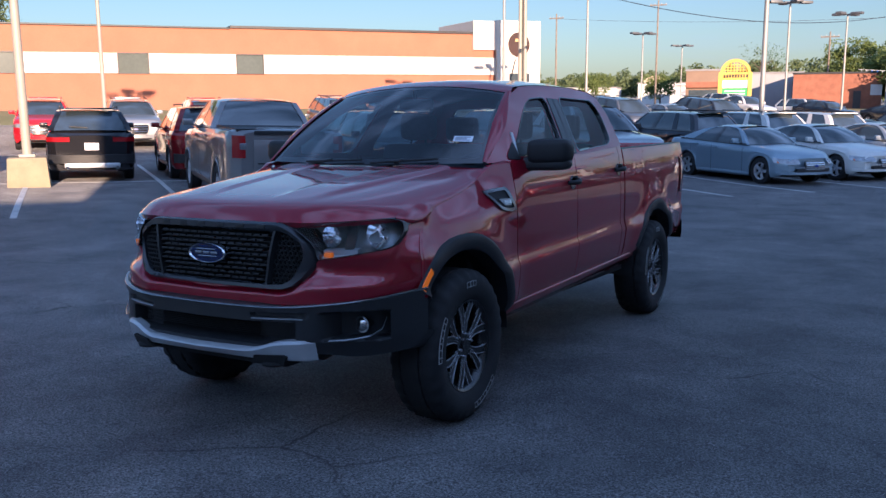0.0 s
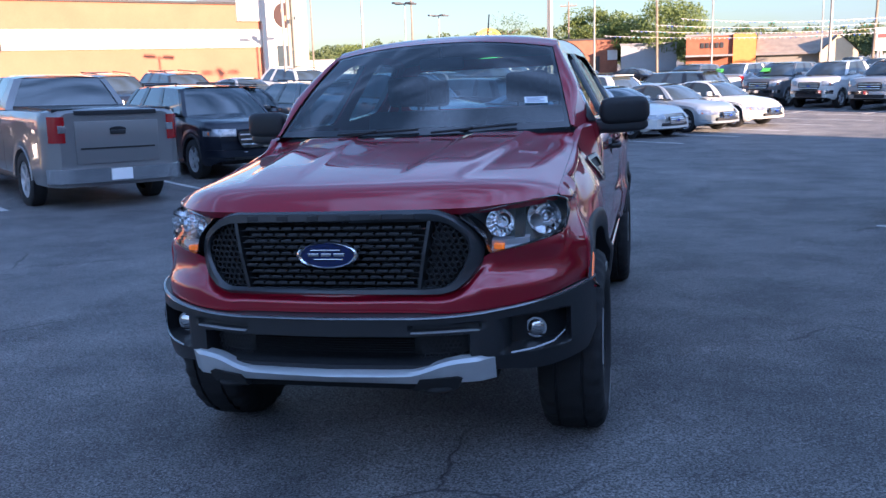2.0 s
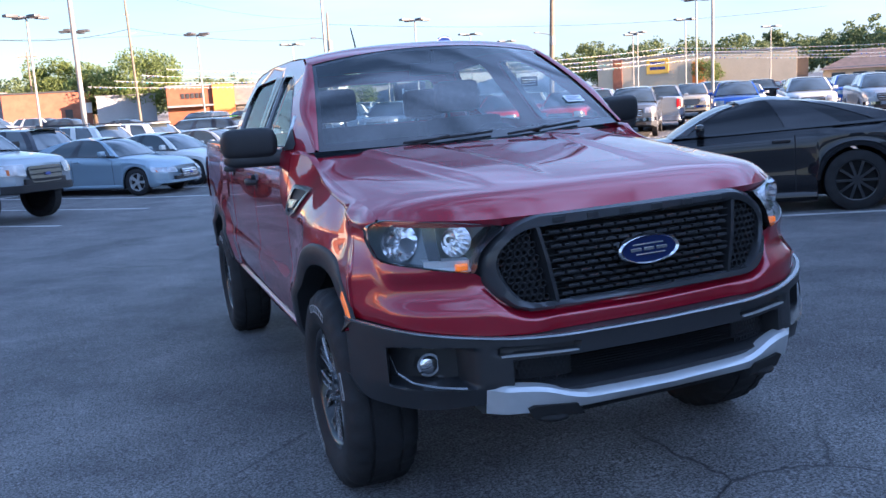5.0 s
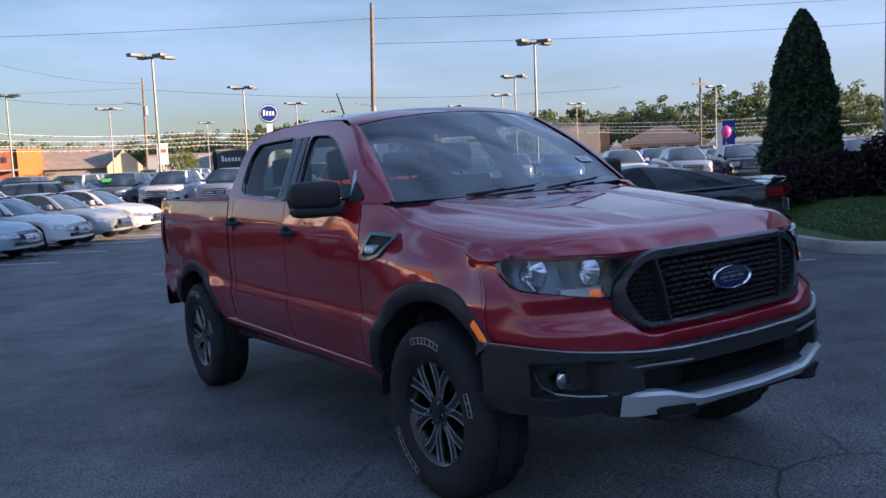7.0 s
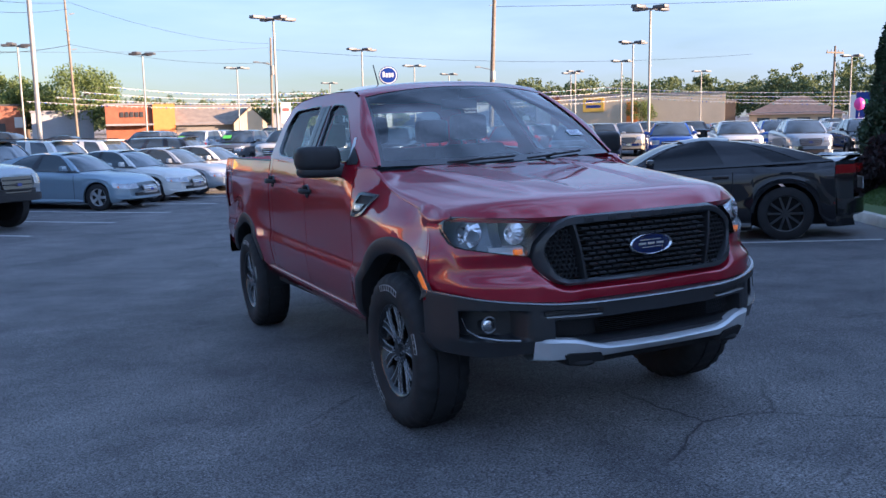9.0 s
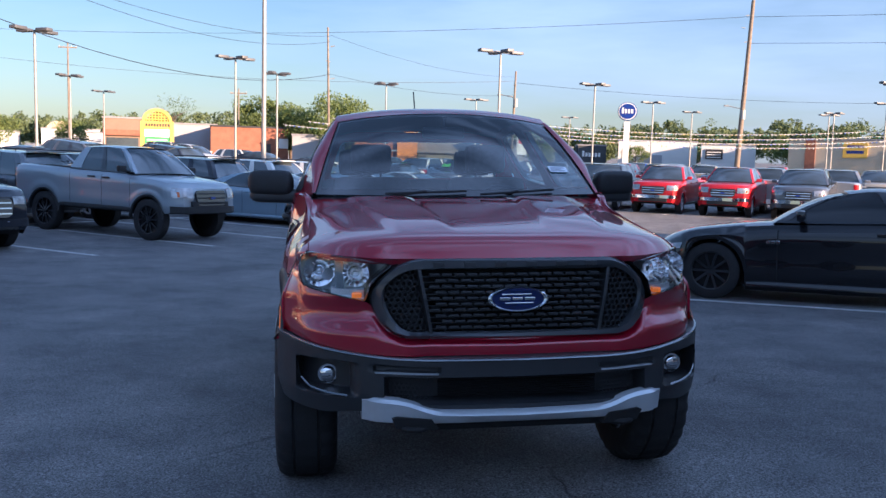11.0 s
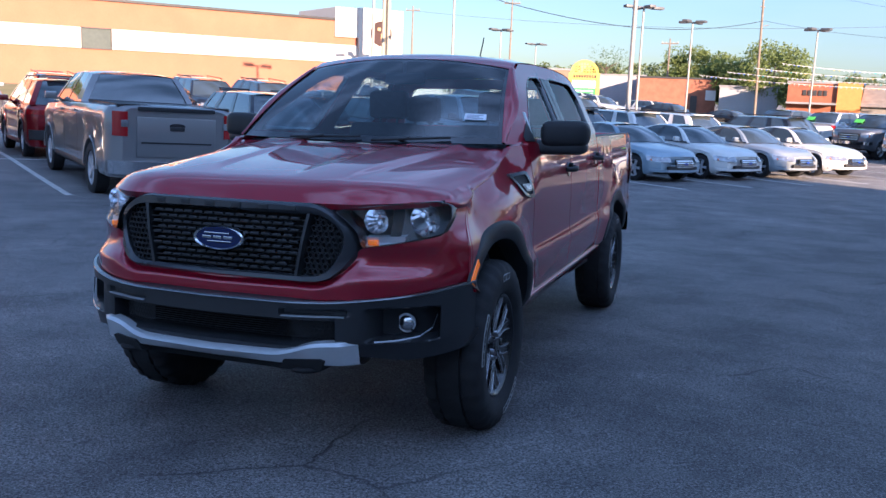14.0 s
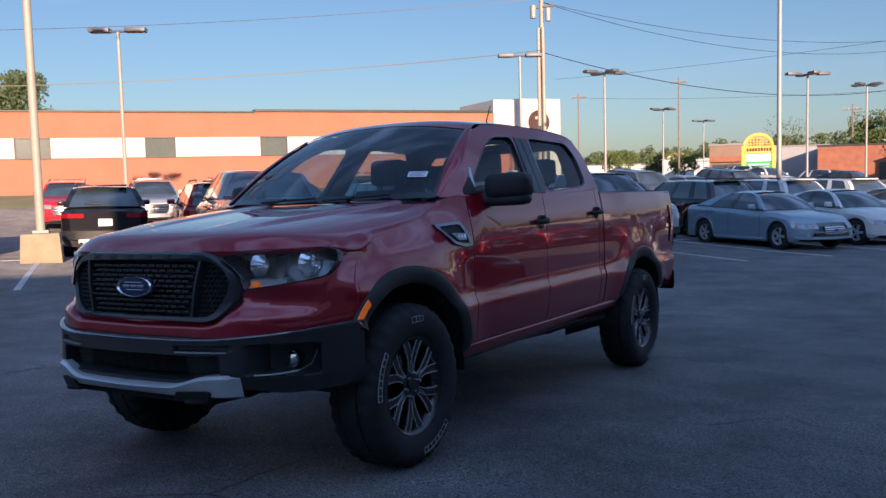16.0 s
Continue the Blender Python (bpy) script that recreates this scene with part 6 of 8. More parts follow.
PAINT = car_paint("car_paint_base", (0.4, 0.4, 0.4))
PAINTS = {
    "white": car_paint("white_car_paint", (0.6, 0.6, 0.58), 0.0, 0.4),
    "silver": car_paint("silver_car_paint", (0.36, 0.37, 0.38), 0.6),
    "iceblue": car_paint("ice_blue_car_paint", (0.27, 0.35, 0.42), 0.4),
    "pewter": car_paint("pewter_car_paint", (0.21, 0.21, 0.215), 0.4),
    "steel": car_paint("steel_blue_car_paint", (0.31, 0.35, 0.39), 0.4),
    "grey": car_paint("grey_car_paint", (0.12, 0.13, 0.145), 0.5),
    "black": car_paint("black_car_paint", (0.012, 0.012, 0.015), 0.1, 0.25),
    "navy": car_paint("navy_car_paint", (0.011, 0.014, 0.024), 0.3),
    "blue": car_paint("blue_car_paint", (0.02, 0.07, 0.32), 0.4),
    "red": car_paint("bright_red_car_paint", (0.5, 0.012, 0.018), 0.1),
    "maroon": car_paint("maroon_car_paint", (0.17, 0.008, 0.012), 0.4),
    "tan": car_paint("tan_car_paint", (0.4, 0.36, 0.28), 0.3),
}
CAR_GLASS = material("dark_car_glass", (0.03, 0.04, 0.045), rough=0.04, spec=0.9, coat=1.0)
TINTED_GLASS = material("tinted_car_glass", (0.006, 0.007, 0.009), rough=0.05, spec=0.4)
PLATE = material("blank_plate", (0.8, 0.8, 0.82), rough=0.5, vary=0.05)
ALLOY = material("painted_alloy", (0.55, 0.56, 0.58), rough=0.35, metal=0.4, vary=0.08)
LENS = material("lamp_glass", (0.3, 0.31, 0.33), rough=0.15, metal=0.5, coat=1.0, vary=0.5, scale=9)
LAMP_ORANGE = material("lamp_amber", (0.75, 0.2, 0.06), rough=0.12, coat=1.0)
GREEN_STICKER = material("green_sticker", (0.12, 0.55, 0.08), rough=0.7, vary=0.1)

KINDS = {
    # wheelbase, front and rear overhang, half width, roof, tyre radius, sill, hood line, belt, cabin stations, deck line
    "sedan": dict(wb=2.85, fo=0.95, ro=1.05, w=0.925, h=1.47, r=0.335, sill=0.2, hood=[(-0.95, 0.66), (-0.8, 0.76), (-0.3, 0.86), (0.6, 0.97)], belt=0.98, deck=[(2.9, 1.06), (3.6, 1.08), (3.85, 1.0), (3.9, 0.9)], cab=(0.55, 1.3, 2.15, 3.25), top=0.56),
    "suv": dict(wb=2.95, fo=0.92, ro=1.05, w=0.98, h=1.74, r=0.37, sill=0.27, hood=[(-0.92, 0.92), (-0.8, 1.05), (-0.3, 1.12), (0.5, 1.17)], belt=1.16, deck=[(3.0, 1.17), (3.85, 1.17), (4.0, 1.05)], cab=(0.45, 1.1, 3.35, 3.88), top=0.68),
    "pickup": dict(wb=3.68, fo=0.95, ro=1.25, w=1.0, h=1.95, r=0.405, sill=0.37, hood=[(-0.95, 1.1), (-0.85, 1.24), (-0.3, 1.3), (0.5, 1.34)], belt=1.36, deck=[(2.75, 1.42), (4.8, 1.44), (4.93, 1.40)], cab=(0.42, 1.05, 2.5, 2.72), top=0.70),
    "lifted": dict(wb=3.22, fo=0.9, ro=1.2, w=0.92, h=1.95, r=0.43, sill=0.58, hood=[(-0.9, 1.08), (-0.8, 1.2), (-0.3, 1.27), (0.5, 1.35)], belt=1.37, deck=[(2.4, 1.42), (4.2, 1.46), (4.42, 1.4)], cab=(0.42, 1.05, 2.2, 2.42), top=0.62),
    "coupe": dict(wb=2.72, fo=0.88, ro=1.1, w=0.955, h=1.38, r=0.345, sill=0.16, hood=[(-0.88, 0.66), (-0.7, 0.76), (-0.2, 0.86), (0.7, 0.95)], belt=0.96, deck=[(2.6, 1.0), (3.45, 1.02), (3.85, 1.03), (3.87, 0.92)], cab=(0.72, 1.5, 2.05, 3.35), top=0.55),
}


def simple_wheel(parent, m, k, near):
    w = new("wheel")
    w.parent, w.matrix_basis = parent, m
    r, rim, h = k["r"], k["r"] * 0.66, 0.11
    bm = bmesh.new()
    prof = [(-h, rim), (-h, r - 0.03), (-h * 0.8, r), (h * 0.8, r), (h, r - 0.03), (h * 0.97, rim + 0.01), (h * 0.8, rim)]
    n = 36 if near else 20
    rows = [[(x, q * math.cos(2 * math.pi * i / n), q * math.sin(2 * math.pi * i / n)) for x, q in prof] for i in range(n)]
    grid_faces(bm, rows + [rows[0]], flip=True)
    part("tyre", bm, RUBBER, w, smooth=50)
    bm = bmesh.new()
    dark = k.get("dark_rim")
    cyl(bm, (-h * 0.3, 0, 0), (h * 0.2, 0, 0), rim, n=n, mat=1)
    grid_faces(bm, [[(x, q * math.cos(2 * math.pi * i / n), q * math.sin(2 * math.pi * i / n)) for x, q in ((h * 0.2, rim - 0.02), (h * 0.8, rim - 0.006), (h * 0.82, rim + 0.004))] for i in list(range(n)) + [0]])
    spokes = 10 if dark else 5
    for s in range(spokes):
        for o in ((-0.09, 0.09) if not dark else (0,)):
            wd = 0.02 if not dark else 0.016
            box(bm, h * 0.4, h * 0.75, 0.03, rim - 0.004, -wd, wd, m=Matrix.Rotation(2 * math.pi * s / spokes + o, 4, "X"))
    cyl(bm, (h * 0.3, 0, 0), (h * 0.8, 0, 0), 0.06, 0.05, n=16)
    part("rim", bm, [GLOSS_BLACK if dark else ALLOY, UNDER], w, smooth=40)
    return w


def vehicle(kind, near=True, name="", **over):
    """A parked vehicle, front towards -y, its front axle over the origin."""
    k = {**KINDS[kind], **over}
    y0, y1 = -k["fo"], k["wb"] + k["ro"]
    arch = k["r"] + 0.06
    line = k["hood"] + [(k["cab"][0] + 0.25, k["belt"])] + k["deck"]

    def width(y):
        d = min(y - y0, (y1 - y) * 1.3)
        return k["w"] * (1 - 0.20 * (1 - min(1, max(0, d) / 0.42)) ** 2)

    def top_z(y):
        return curve_list(line, y)

    def low(y):
        z = k["sill"]
        if y < -0.6:
            z = max(z, k["sill"] + 0.1 * smoothstep(-0.6, y0, y))
        for yc in (0.0, k["wb"]):
            if abs(y - yc) < arch:
                z = max(z, k["r"] + math.sqrt(arch ** 2 - (y - yc) ** 2))
        return z

    def bulge(y, z):
        b = 0.0
        for yc in (0.0, k["wb"]):
            b += 0.02 * math.exp(-((math.hypot(y - yc, z - k["r"]) - arch - 0.03) / 0.1) ** 2)
        return b

    root = new(name or kind)
    ys = {y0 + (y1 - y0) * i / 40 for i in range(41)} | {y0 + d for d in (0.02, 0.06, 0.12, 0.2, 0.3)} | {y1 - d for d in (0.02, 0.06, 0.14, 0.24)}
    for yc in (0.0, k["wb"]):
        ys |= {yc + arch * math.cos(math.pi * q / 16) for q in range(17)}
    ys = sorted(ys)

    def section(y):
        zl, zt, w = low(y), top_z(y), width(y)
        zs = zt - 0.09
        pts = [(w * 0.93 + bulge(y, zl), zl)]
        for f, x in ((0.12, 0.975), (0.3, 0.992), (0.42, 0.985), (0.6, 0.985), (0.8, 1.0), (0.93, 0.992), (1.0, 0.97)):
            z = zl + (zs - zl) * f
            pts.append((w * x + bulge(y, z), z))
        return pts + [(w * 0.93, zs + 0.06), (w * 0.85, zt - 0.004), (w * 0.6, zt + 0.012), (w * 0.3, zt + 0.02), (0.0, zt + 0.022)]
    bm = bmesh.new()
    rows = []
    for y in ys:
        half = section(y)
        rows.append([(x, y, z) for x, z in half] + [(-x, y, z) for x, z in half[-2::-1]])
    grid_faces(bm, rows, flip=True)
    for row in (rows[0], rows[-1]):
        bm.faces.new([bm.verts.new(p) for p in row])
    bmesh.ops.remove_doubles(bm, verts=bm.verts, dist=0.0005)
    bmesh.ops.recalc_face_normals(bm, faces=bm.faces)
    part("body", bm, PAINT, root, smooth=38)
    # character line and sill moulding along the doors
    for s in (1, -1):
        bm = bmesh.new()
        a0, a1 = arch + 0.02, k["wb"] - arch - 0.02
        rows = []
        for i in range(9):
            y = a0 + (a1 - a0) * i / 8
            x = width(y) * 0.95
            rows.append([(s * (x - 0.01), y, k["sill"] - 0.02), (s * (x + 0.035), y, k["sill"] + 0.02), (s * (x + 0.035), y, k["sill"] + 0.07), (s * (x + 0.01), y, k["sill"] + 0.1)])
        grid_faces(bm, rows, flip=s < 0)
        part("sill_moulding", bm, PAINT if kind in ("sedan", "coupe") else BLACK_PLASTIC, root, smooth=40)
        for yc in (0.0, k["wb"]):
            bm = bmesh.new()
            rows = []
            for i in range(25):
                a = math.pi * (0.02 + 0.96 * i / 24)
                row = []
                for r, d in ((arch - 0.01, -0.05), (arch - 0.01, 0.006), (arch + 0.03, 0.01), (arch + 0.04, -0.004)):
                    y, z = yc + r * math.cos(a), k["r"] + r * math.sin(a)
                    row.append((s * (width(y) * 0.985 + bulge(y, z) + d), y, z))
                rows.append(row)
            grid_faces(bm, rows, flip=s < 0)
            part("wheel_arch_lip", bm, PAINT if kind in ("sedan", "coupe", "pickup") else BLACK_PLASTIC, root, smooth=50)
    bm = bmesh.new()
    box(bm, -k["w"] * 0.72, k["w"] * 0.72, y0 + 0.25, y1 - 0.25, k["sill"] + 0.02, k["belt"] - 0.35)
    box(bm, -k["w"] * 0.9, k["w"] * 0.9, arch, k["wb"] - arch, k["sill"] - 0.03, k["sill"] + 0.1)
    part("underbody", bm, UNDER, root)

    # cabin: glass all round, body-coloured roof and pillars
    c0, c1, c2, c3 = k["cab"]
    zr, zb = k["h"], k["belt"] - 0.01
    wt, wb_ = k["top"], k["w"] * 0.93

    def cabin(t, v, s):
        """Side surface: t along, v up."""
        ya, yb = c0 + (c3 - c0) * t, c1 + (c2 - c1) * t
        zbase = max(zb, top_z(ya) - 0.02)
        rise = 1 - (1 - v) ** (1.5 if kind in ("sedan", "coupe") else 1.2)
        return Vector((s * (wb_ + (wt - wb_) * rise ** 1.15), ya + (yb - ya) * v, zbase + (zr - 0.05 - zbase) * rise - 0.03 * v * (2 * t - 1) ** 2))
    ts = [i / 12 for i in range(13)]
    vs_ = [i / 5 for i in range(6)]
    bm = bmesh.new()
    for s in (1, -1):
        grid_faces(bm, [[tuple(cabin(t, v, s)) for t in ts] for v in vs_], flip=s > 0)
    for t in (0, 1):
        rows = []
        for v in vs_:
            a, b = cabin(t, v, 1), cabin(t, v, -1)
            bow = -0.12 if t == 0 else 0.05
            rows.append([tuple(a.lerp(b, q / 8) + Vector((0, bow * (1 - (q / 4 - 1) ** 2), 0.02 * (1 - (q / 4 - 1) ** 2)))) for q in range(9)])
        grid_faces(bm, rows, flip=t == 1)
    part("cabin_glass", bm, k.get("glass", CAR_GLASS), root, smooth=50, label="dark tinted cabin glass")
    bm = bmesh.new()
    rows = []
    for t in ts:
        a, b = cabin(t, 1.0, 1), cabin(t, 1.0, -1)
        bow = (-0.12 if t == 0 else (0.05 if t == 1 else 0))
        rows.append([tuple(a.lerp(b, q / 8) + Vector((0, bow * (1 - (q / 4 - 1) ** 2), 0.045 * (1 - (q / 4 - 1) ** 4)))) for q in range(9)])
    grid_faces(bm, rows)
    grid_faces(bm, [[(p[0] * 1.0, p[1], p[2] - 0.035) for p in r] for r in rows], flip=True)
    part("roof", bm, PAINT, root, smooth=50)
    spots = [(0.0, 0.05), (0.47, 0.035), (0.90 if kind in ("sedan", "coupe") else 0.93, 0.10 if kind != "coupe" else 0.1)]
    if kind == "suv":
        spots = [(0.0, 0.04), (0.36, 0.03), (0.68, 0.035), (0.96, 0.04)]
    if kind == "coupe":
        spots = [(0.0, 0.045), (0.60, 0.12), (0.93, 0.07)]
    for s in (1, -1):
        for t, half in spots:
            bm = bmesh.new()
            t0, t1 = max(0, t - half), min(1, t + half)
            grid_faces(bm, [[tuple(cabin(q, v, s) + Vector((s * 0.008, 0, 0.002))) for q in (t0, (t0 + t1) / 2, t1)] for v in vs_], flip=s > 0)
            if t == 0:
                grid_faces(bm, [[tuple(cabin(0, v, s) + Vector((s * 0.008, 0, 0.002))), tuple(cabin(0, v, s) + Vector((-s * 0.06, -0.025, 0.004)))] for v in vs_])
            if t1 > 0.99:
                grid_faces(bm, [[tuple(cabin(1, v, s) + Vector((s * 0.008, 0.002, 0.002))), tuple(cabin(1, v, s) + Vector((-s * 0.10, 0.03, 0.004)))] for v in vs_])
            part("pillar", bm, GLOSS_BLACK if 0.3 < t < 0.5 and kind != "coupe" else PAINT, root, smooth=50)
        bm = bmesh.new()
        grid_faces(bm, [[tuple(cabin(t, v, s) + Vector((s * 0.009, 0, 0.003))) for t in ts] for v in (0.0, 0.055)], flip=s > 0)
        part("belt_trim", bm, GLOSS_BLACK, root)
        # mirror
        p = cabin(0.1, 0.05, s)
        bm = bmesh.new()
        box(bm, -0.10, 0.10, -0.05, 0.05, -0.06, 0.07, 0.035, Matrix.Translation(p + Vector((s * 0.15, 0.02, 0.06))))
        box(bm, -0.06, 0.06, -0.02, 0.02, -0.02, 0.02, m=Matrix.Translation(p + Vector((s * 0.03, 0.02, 0.01))))
        part("door_mirror", bm, k.get("mirror", PAINT), root, smooth=50)
        # headlight and tail light wrapped round the corners
        zt = top_z(y0 + 0.05)
        hh = {"sedan": 0.12, "coupe": 0.07, "suv": 0.13}.get(kind, 0.2)
        path = [(width(y0) * 0.62, y0 - 0.012), (width(y0) * 0.85, y0 - 0.012), (width(y0) + 0.006, y0 - 0.004)] + [(width(y0 + d) + 0.012, y0 + d) for d in (0.08, 0.18, 0.30)]
        if kind in ("pickup", "lifted"):
            path = [(x * (1 if i else 1.1), y) for i, (x, y) in enumerate(path[:5])]
        bm = bmesh.new()
        grid_faces(bm, [[(s * x * (1 - 0.02 * (z > zt - 0.08)), y + 0.02 * (z > zt - 0.08), z + (0.10 * max(0, y - y0) if kind in ("sedan", "coupe") else 0)) for x, y in path] for z in (zt - 0.04 - hh, zt - 0.06 - hh * 0.5, zt - 0.035)], flip=s < 0)
        head = part("headlight", bm, LENS, root, smooth=60)
        bm = bmesh.new()
        x, y = path[-2]
        grid_faces(bm, [[(s * (x - 0.02 + 0.006), y - 0.06, z), (s * (x + 0.006), y + 0.05, z)] for z in (zt - 0.02 - hh, zt - 0.04 - hh * 0.4)])
        part("turn_signal", bm, LAMP_ORANGE, head)
        ze = top_z(y1 - 0.08)
        th = {"sedan": 0.16, "coupe": 0.11, "suv": 0.10}.get(kind, 0.36)
        path = [(width(y1) * 0.9, y1 + 0.012), (width(y1) + 0.006, y1 + 0.006)] + [(width(y1 - d) + 0.012, y1 - d) for d in (0.05, 0.1)]
        if kind in ("sedan", "suv", "coupe"):
            path = [(width(y1) * 0.6, y1 + 0.012)] + path + [(width(y1 - 0.22) + 0.01, y1 - 0.22)]
        bm = bmesh.new()
        grid_faces(bm, [[(s * x, y, z) for x, y in path] for z in (ze - 0.08 - th, ze - 0.08 - th * 0.5, ze - 0.08)], flip=s > 0)
        part("tail_light", bm, TAIL_RED, root, smooth=60)
        # door gaps and handles
        for yd in ((c0 + 0.1, (c0 + c3) / 2 - 0.05, c3 - (0.55 if kind in ("sedan", "suv") else 0.06)) if kind != "coupe" else (c0 + 0.05, c0 + 1.35)):
            bm = bmesh.new()
            pts = [(s * (q[0] + 0.003), yd + d, q[1]) for d in (-0.006, 0.006) for q in section(yd)[1:8]]
            grid_faces(bm, [pts[:7], pts[7:]])
            part("door_gap", bm, UNDER, root)
        for yd in (((c0 + c3) / 2 - 0.2, c3 - 0.75 if kind != "pickup" else c3 - 0.2) if kind != "coupe" else (c0 + 1.2,)):
            sec = section(yd)[6]
            bm = bmesh.new()
            box(bm, -0.018, 0.018, -0.1, 0.1, -0.018, 0.018, 0.008, Matrix.Translation((s * (sec[0] + 0.018), yd, sec[1])))
            part("door_handle", bm, k.get("mirror", PAINT), root)
        for y in (0.0, k["wb"]):
            simple_wheel(root, pose(s * (k["w"] - 0.12), y, k["r"], 0, 0, 0 if s > 0 else 180), k, near)
    # grille, intake, bumpers, plate
    wf, zt = width(y0), top_z(y0 + 0.03)
    big = kind in ("pickup", "lifted", "suv")
    gz0, gz1, gx = (zt - 0.36, zt - 0.05, 0.58 * wf) if big else (zt - 0.30, zt - 0.07, 0.44 * wf)
    bm = bmesh.new()
    ring = resample(round_poly([(-gx, gz1), (gx, gz1), (gx * 1.02, (gz0 + gz1) / 2), (gx * 0.86, gz0), (-gx * 0.86, gz0), (-gx * 1.02, (gz0 + gz1) / 2)], 0.05), 40)
    prism(bm, ring, 0.04, Matrix.Translation((0, y0 - 0.022, 0)))
    grille = part("grille", bm, k.get("grille", GLOSS_BLACK), root, smooth=30)
    n = 3 if big else 4
    for i in range(n):
        bm = bmesh.new()
        z = gz0 + (gz1 - gz0) * (i + 0.7) / (n + 0.4)
        box(bm, -gx * 0.93, gx * 0.93, y0 - 0.034, y0 - 0.015, z - 0.012, z + 0.012, 0.004)
        part("grille_bar", bm, k.get("bars", CHROME), grille)
    bm = bmesh.new()
    vs = [bm.verts.new((0.075 * math.cos(q), y0 - 0.04, (gz0 + gz1) / 2 + 0.03 * math.sin(q))) for q in [2 * math.pi * j / 24 for j in range(24)]]
    bm.faces.new(vs)
    part("emblem", bm, SIGN_BLUE, grille)
    bm = bmesh.new()
    zl = low(y0 + 0.02)
    box(bm, -wf * 0.72, wf * 0.72, y0 - 0.02, y0 + 0.06, zl + 0.02, zl + (0.16 if big else 0.13), 0.015)
    part("lower_intake", bm, BLACK_PLASTIC, root)
    bm = bmesh.new()
    path = [(0, y0 - 0.05), (wf * 0.8, y0 - 0.045), (wf + 0.01, y0 - 0.02)] + [(width(y0 + d) + 0.02, y0 + d) for d in (0.08, 0.2)]
    path = [(-x, y) for x, y in path[::-1]] + path[1:]
    zc = gz0 - 0.06 if big else gz0 - 0.07
    grid_faces(bm, [[(x, y + dy, z) for x, y in path] for z, dy in ((zc + 0.035, 0.05), (zc + 0.03, 0), (zc - (0.10 if big else 0.03), 0), (zc - (0.12 if big else 0.04), 0.05))])
    part("front_bumper", bm, k.get("bumper", CHROME if kind == "pickup" else PAINT), root, smooth=50)
    if kind in ("sedan", "suv"):
        bm = bmesh.new()
        box(bm, -wf * 0.66, wf * 0.66, y0 - 0.03, y0 + 0.01, zl + 0.15, zl + 0.165, 0.004)
        part("lower_trim", bm, CHROME, root)
    bm = bmesh.new()
    wr = width(y1)
    zt2 = top_z(y1 - 0.1)
    zbm = k["sill"] + (0.22 if not kind in ("pickup", "lifted") else 0.12)
    path = [(0, y1 + 0.07), (wr * 0.8, y1 + 0.06), (wr + 0.02, y1 + 0.02), (width(y1 - 0.15) + 0.02, y1 - 0.15)]
    path = [(-x, y) for x, y in path[::-1]] + path[1:]
    grid_faces(bm, [[(x, y - dy, z) for x, y in path] for z, dy in ((zbm + 0.14, 0.07), (zbm + 0.13, 0.0), (zbm - 0.06, 0.0), (zbm - 0.09, 0.07))], flip=True)
    part("rear_bumper", bm, k.get("rear", BLACK_PLASTIC if kind in ("suv",) else (PAINT if kind in ("sedan", "coupe") else CHROME)), root, smooth=50)
    bm = bmesh.new()
    zp = zbm + 0.04 if kind in ("pickup", "lifted") else (zt2 - 0.30 if kind == "suv" else zbm + 0.3)
    box(bm, -0.15, 0.15, y1 + (0.075 if kind in ("pickup", "lifted") else 0.015), y1 + (0.085 if kind in ("pickup", "lifted") else 0.025), zp - 0.08, zp + 0.08, 0.004)
    part("blank_plate", bm, PLATE, root)
    if kind in ("pickup", "lifted"):
        # open bed behind the cab, its shaded inside drawn as a black slab, and pressed tailgate
        bm = bmesh.new()
        zd = k["deck"][0][1]
        box(bm, -k["w"] * 0.84, k["w"] * 0.84, c3 + 0.08, y1 - 0.1, zd - 0.03, zd + 0.035)
        part("bed_cover", bm, BLACK_PLASTIC, root)
        bm = bmesh.new()
        z0 = zbm + 0.2
        box(bm, -wr * 0.74, wr * 0.74, y1 - 0.01, y1 + 0.012, z0, k["deck"][-1][1] - 0.12, 0.01)
        gate = part("tailgate", bm, PAINT, root, smooth=40)
        bm = bmesh.new()
        box(bm, -wr * 0.66, wr * 0.66, y1 + 0.008, y1 + 0.02, z0 + 0.20, z0 + 0.225, 0.005)
        box(bm, -0.11, 0.11, y1 + 0.008, y1 + 0.03, z0 + 0.40, z0 + 0.46, 0.01)
        part("tailgate_trim", bm, BLACK_PLASTIC, gate)
        zg = k["deck"][-1][1] - 0.12
        bm = bmesh.new()
        vs = [bm.verts.new((0.12 * math.cos(q), y1 + 0.016, zg - 0.12 + 0.04 * math.sin(q))) for q in [-2 * math.pi * j / 24 for j in range(24)]]
        bm.faces.new(vs)
        part("tailgate_emblem", bm, GLOSS_BLACK, gate)
        for s in (1, -1):
            bm = bmesh.new()
            x = s * width(y1) * 0.95
            box(bm, x - 0.055, x + 0.055, y1 + 0.013, y1 + 0.02, ze - 0.08 - th * 0.62, ze - 0.08 - th * 0.34, 0.004)
            part("reverse_lamp", bm, LENS, root)
        bm = bmesh.new()
        box(bm, -wr * 0.72, wr * 0.72, y1 - 0.06, y1 + 0.02, k["deck"][-1][1] - 0.03, k["deck"][-1][1] + 0.03, 0.01)
        part("tailgate_cap", bm, BLACK_PLASTIC, gate)
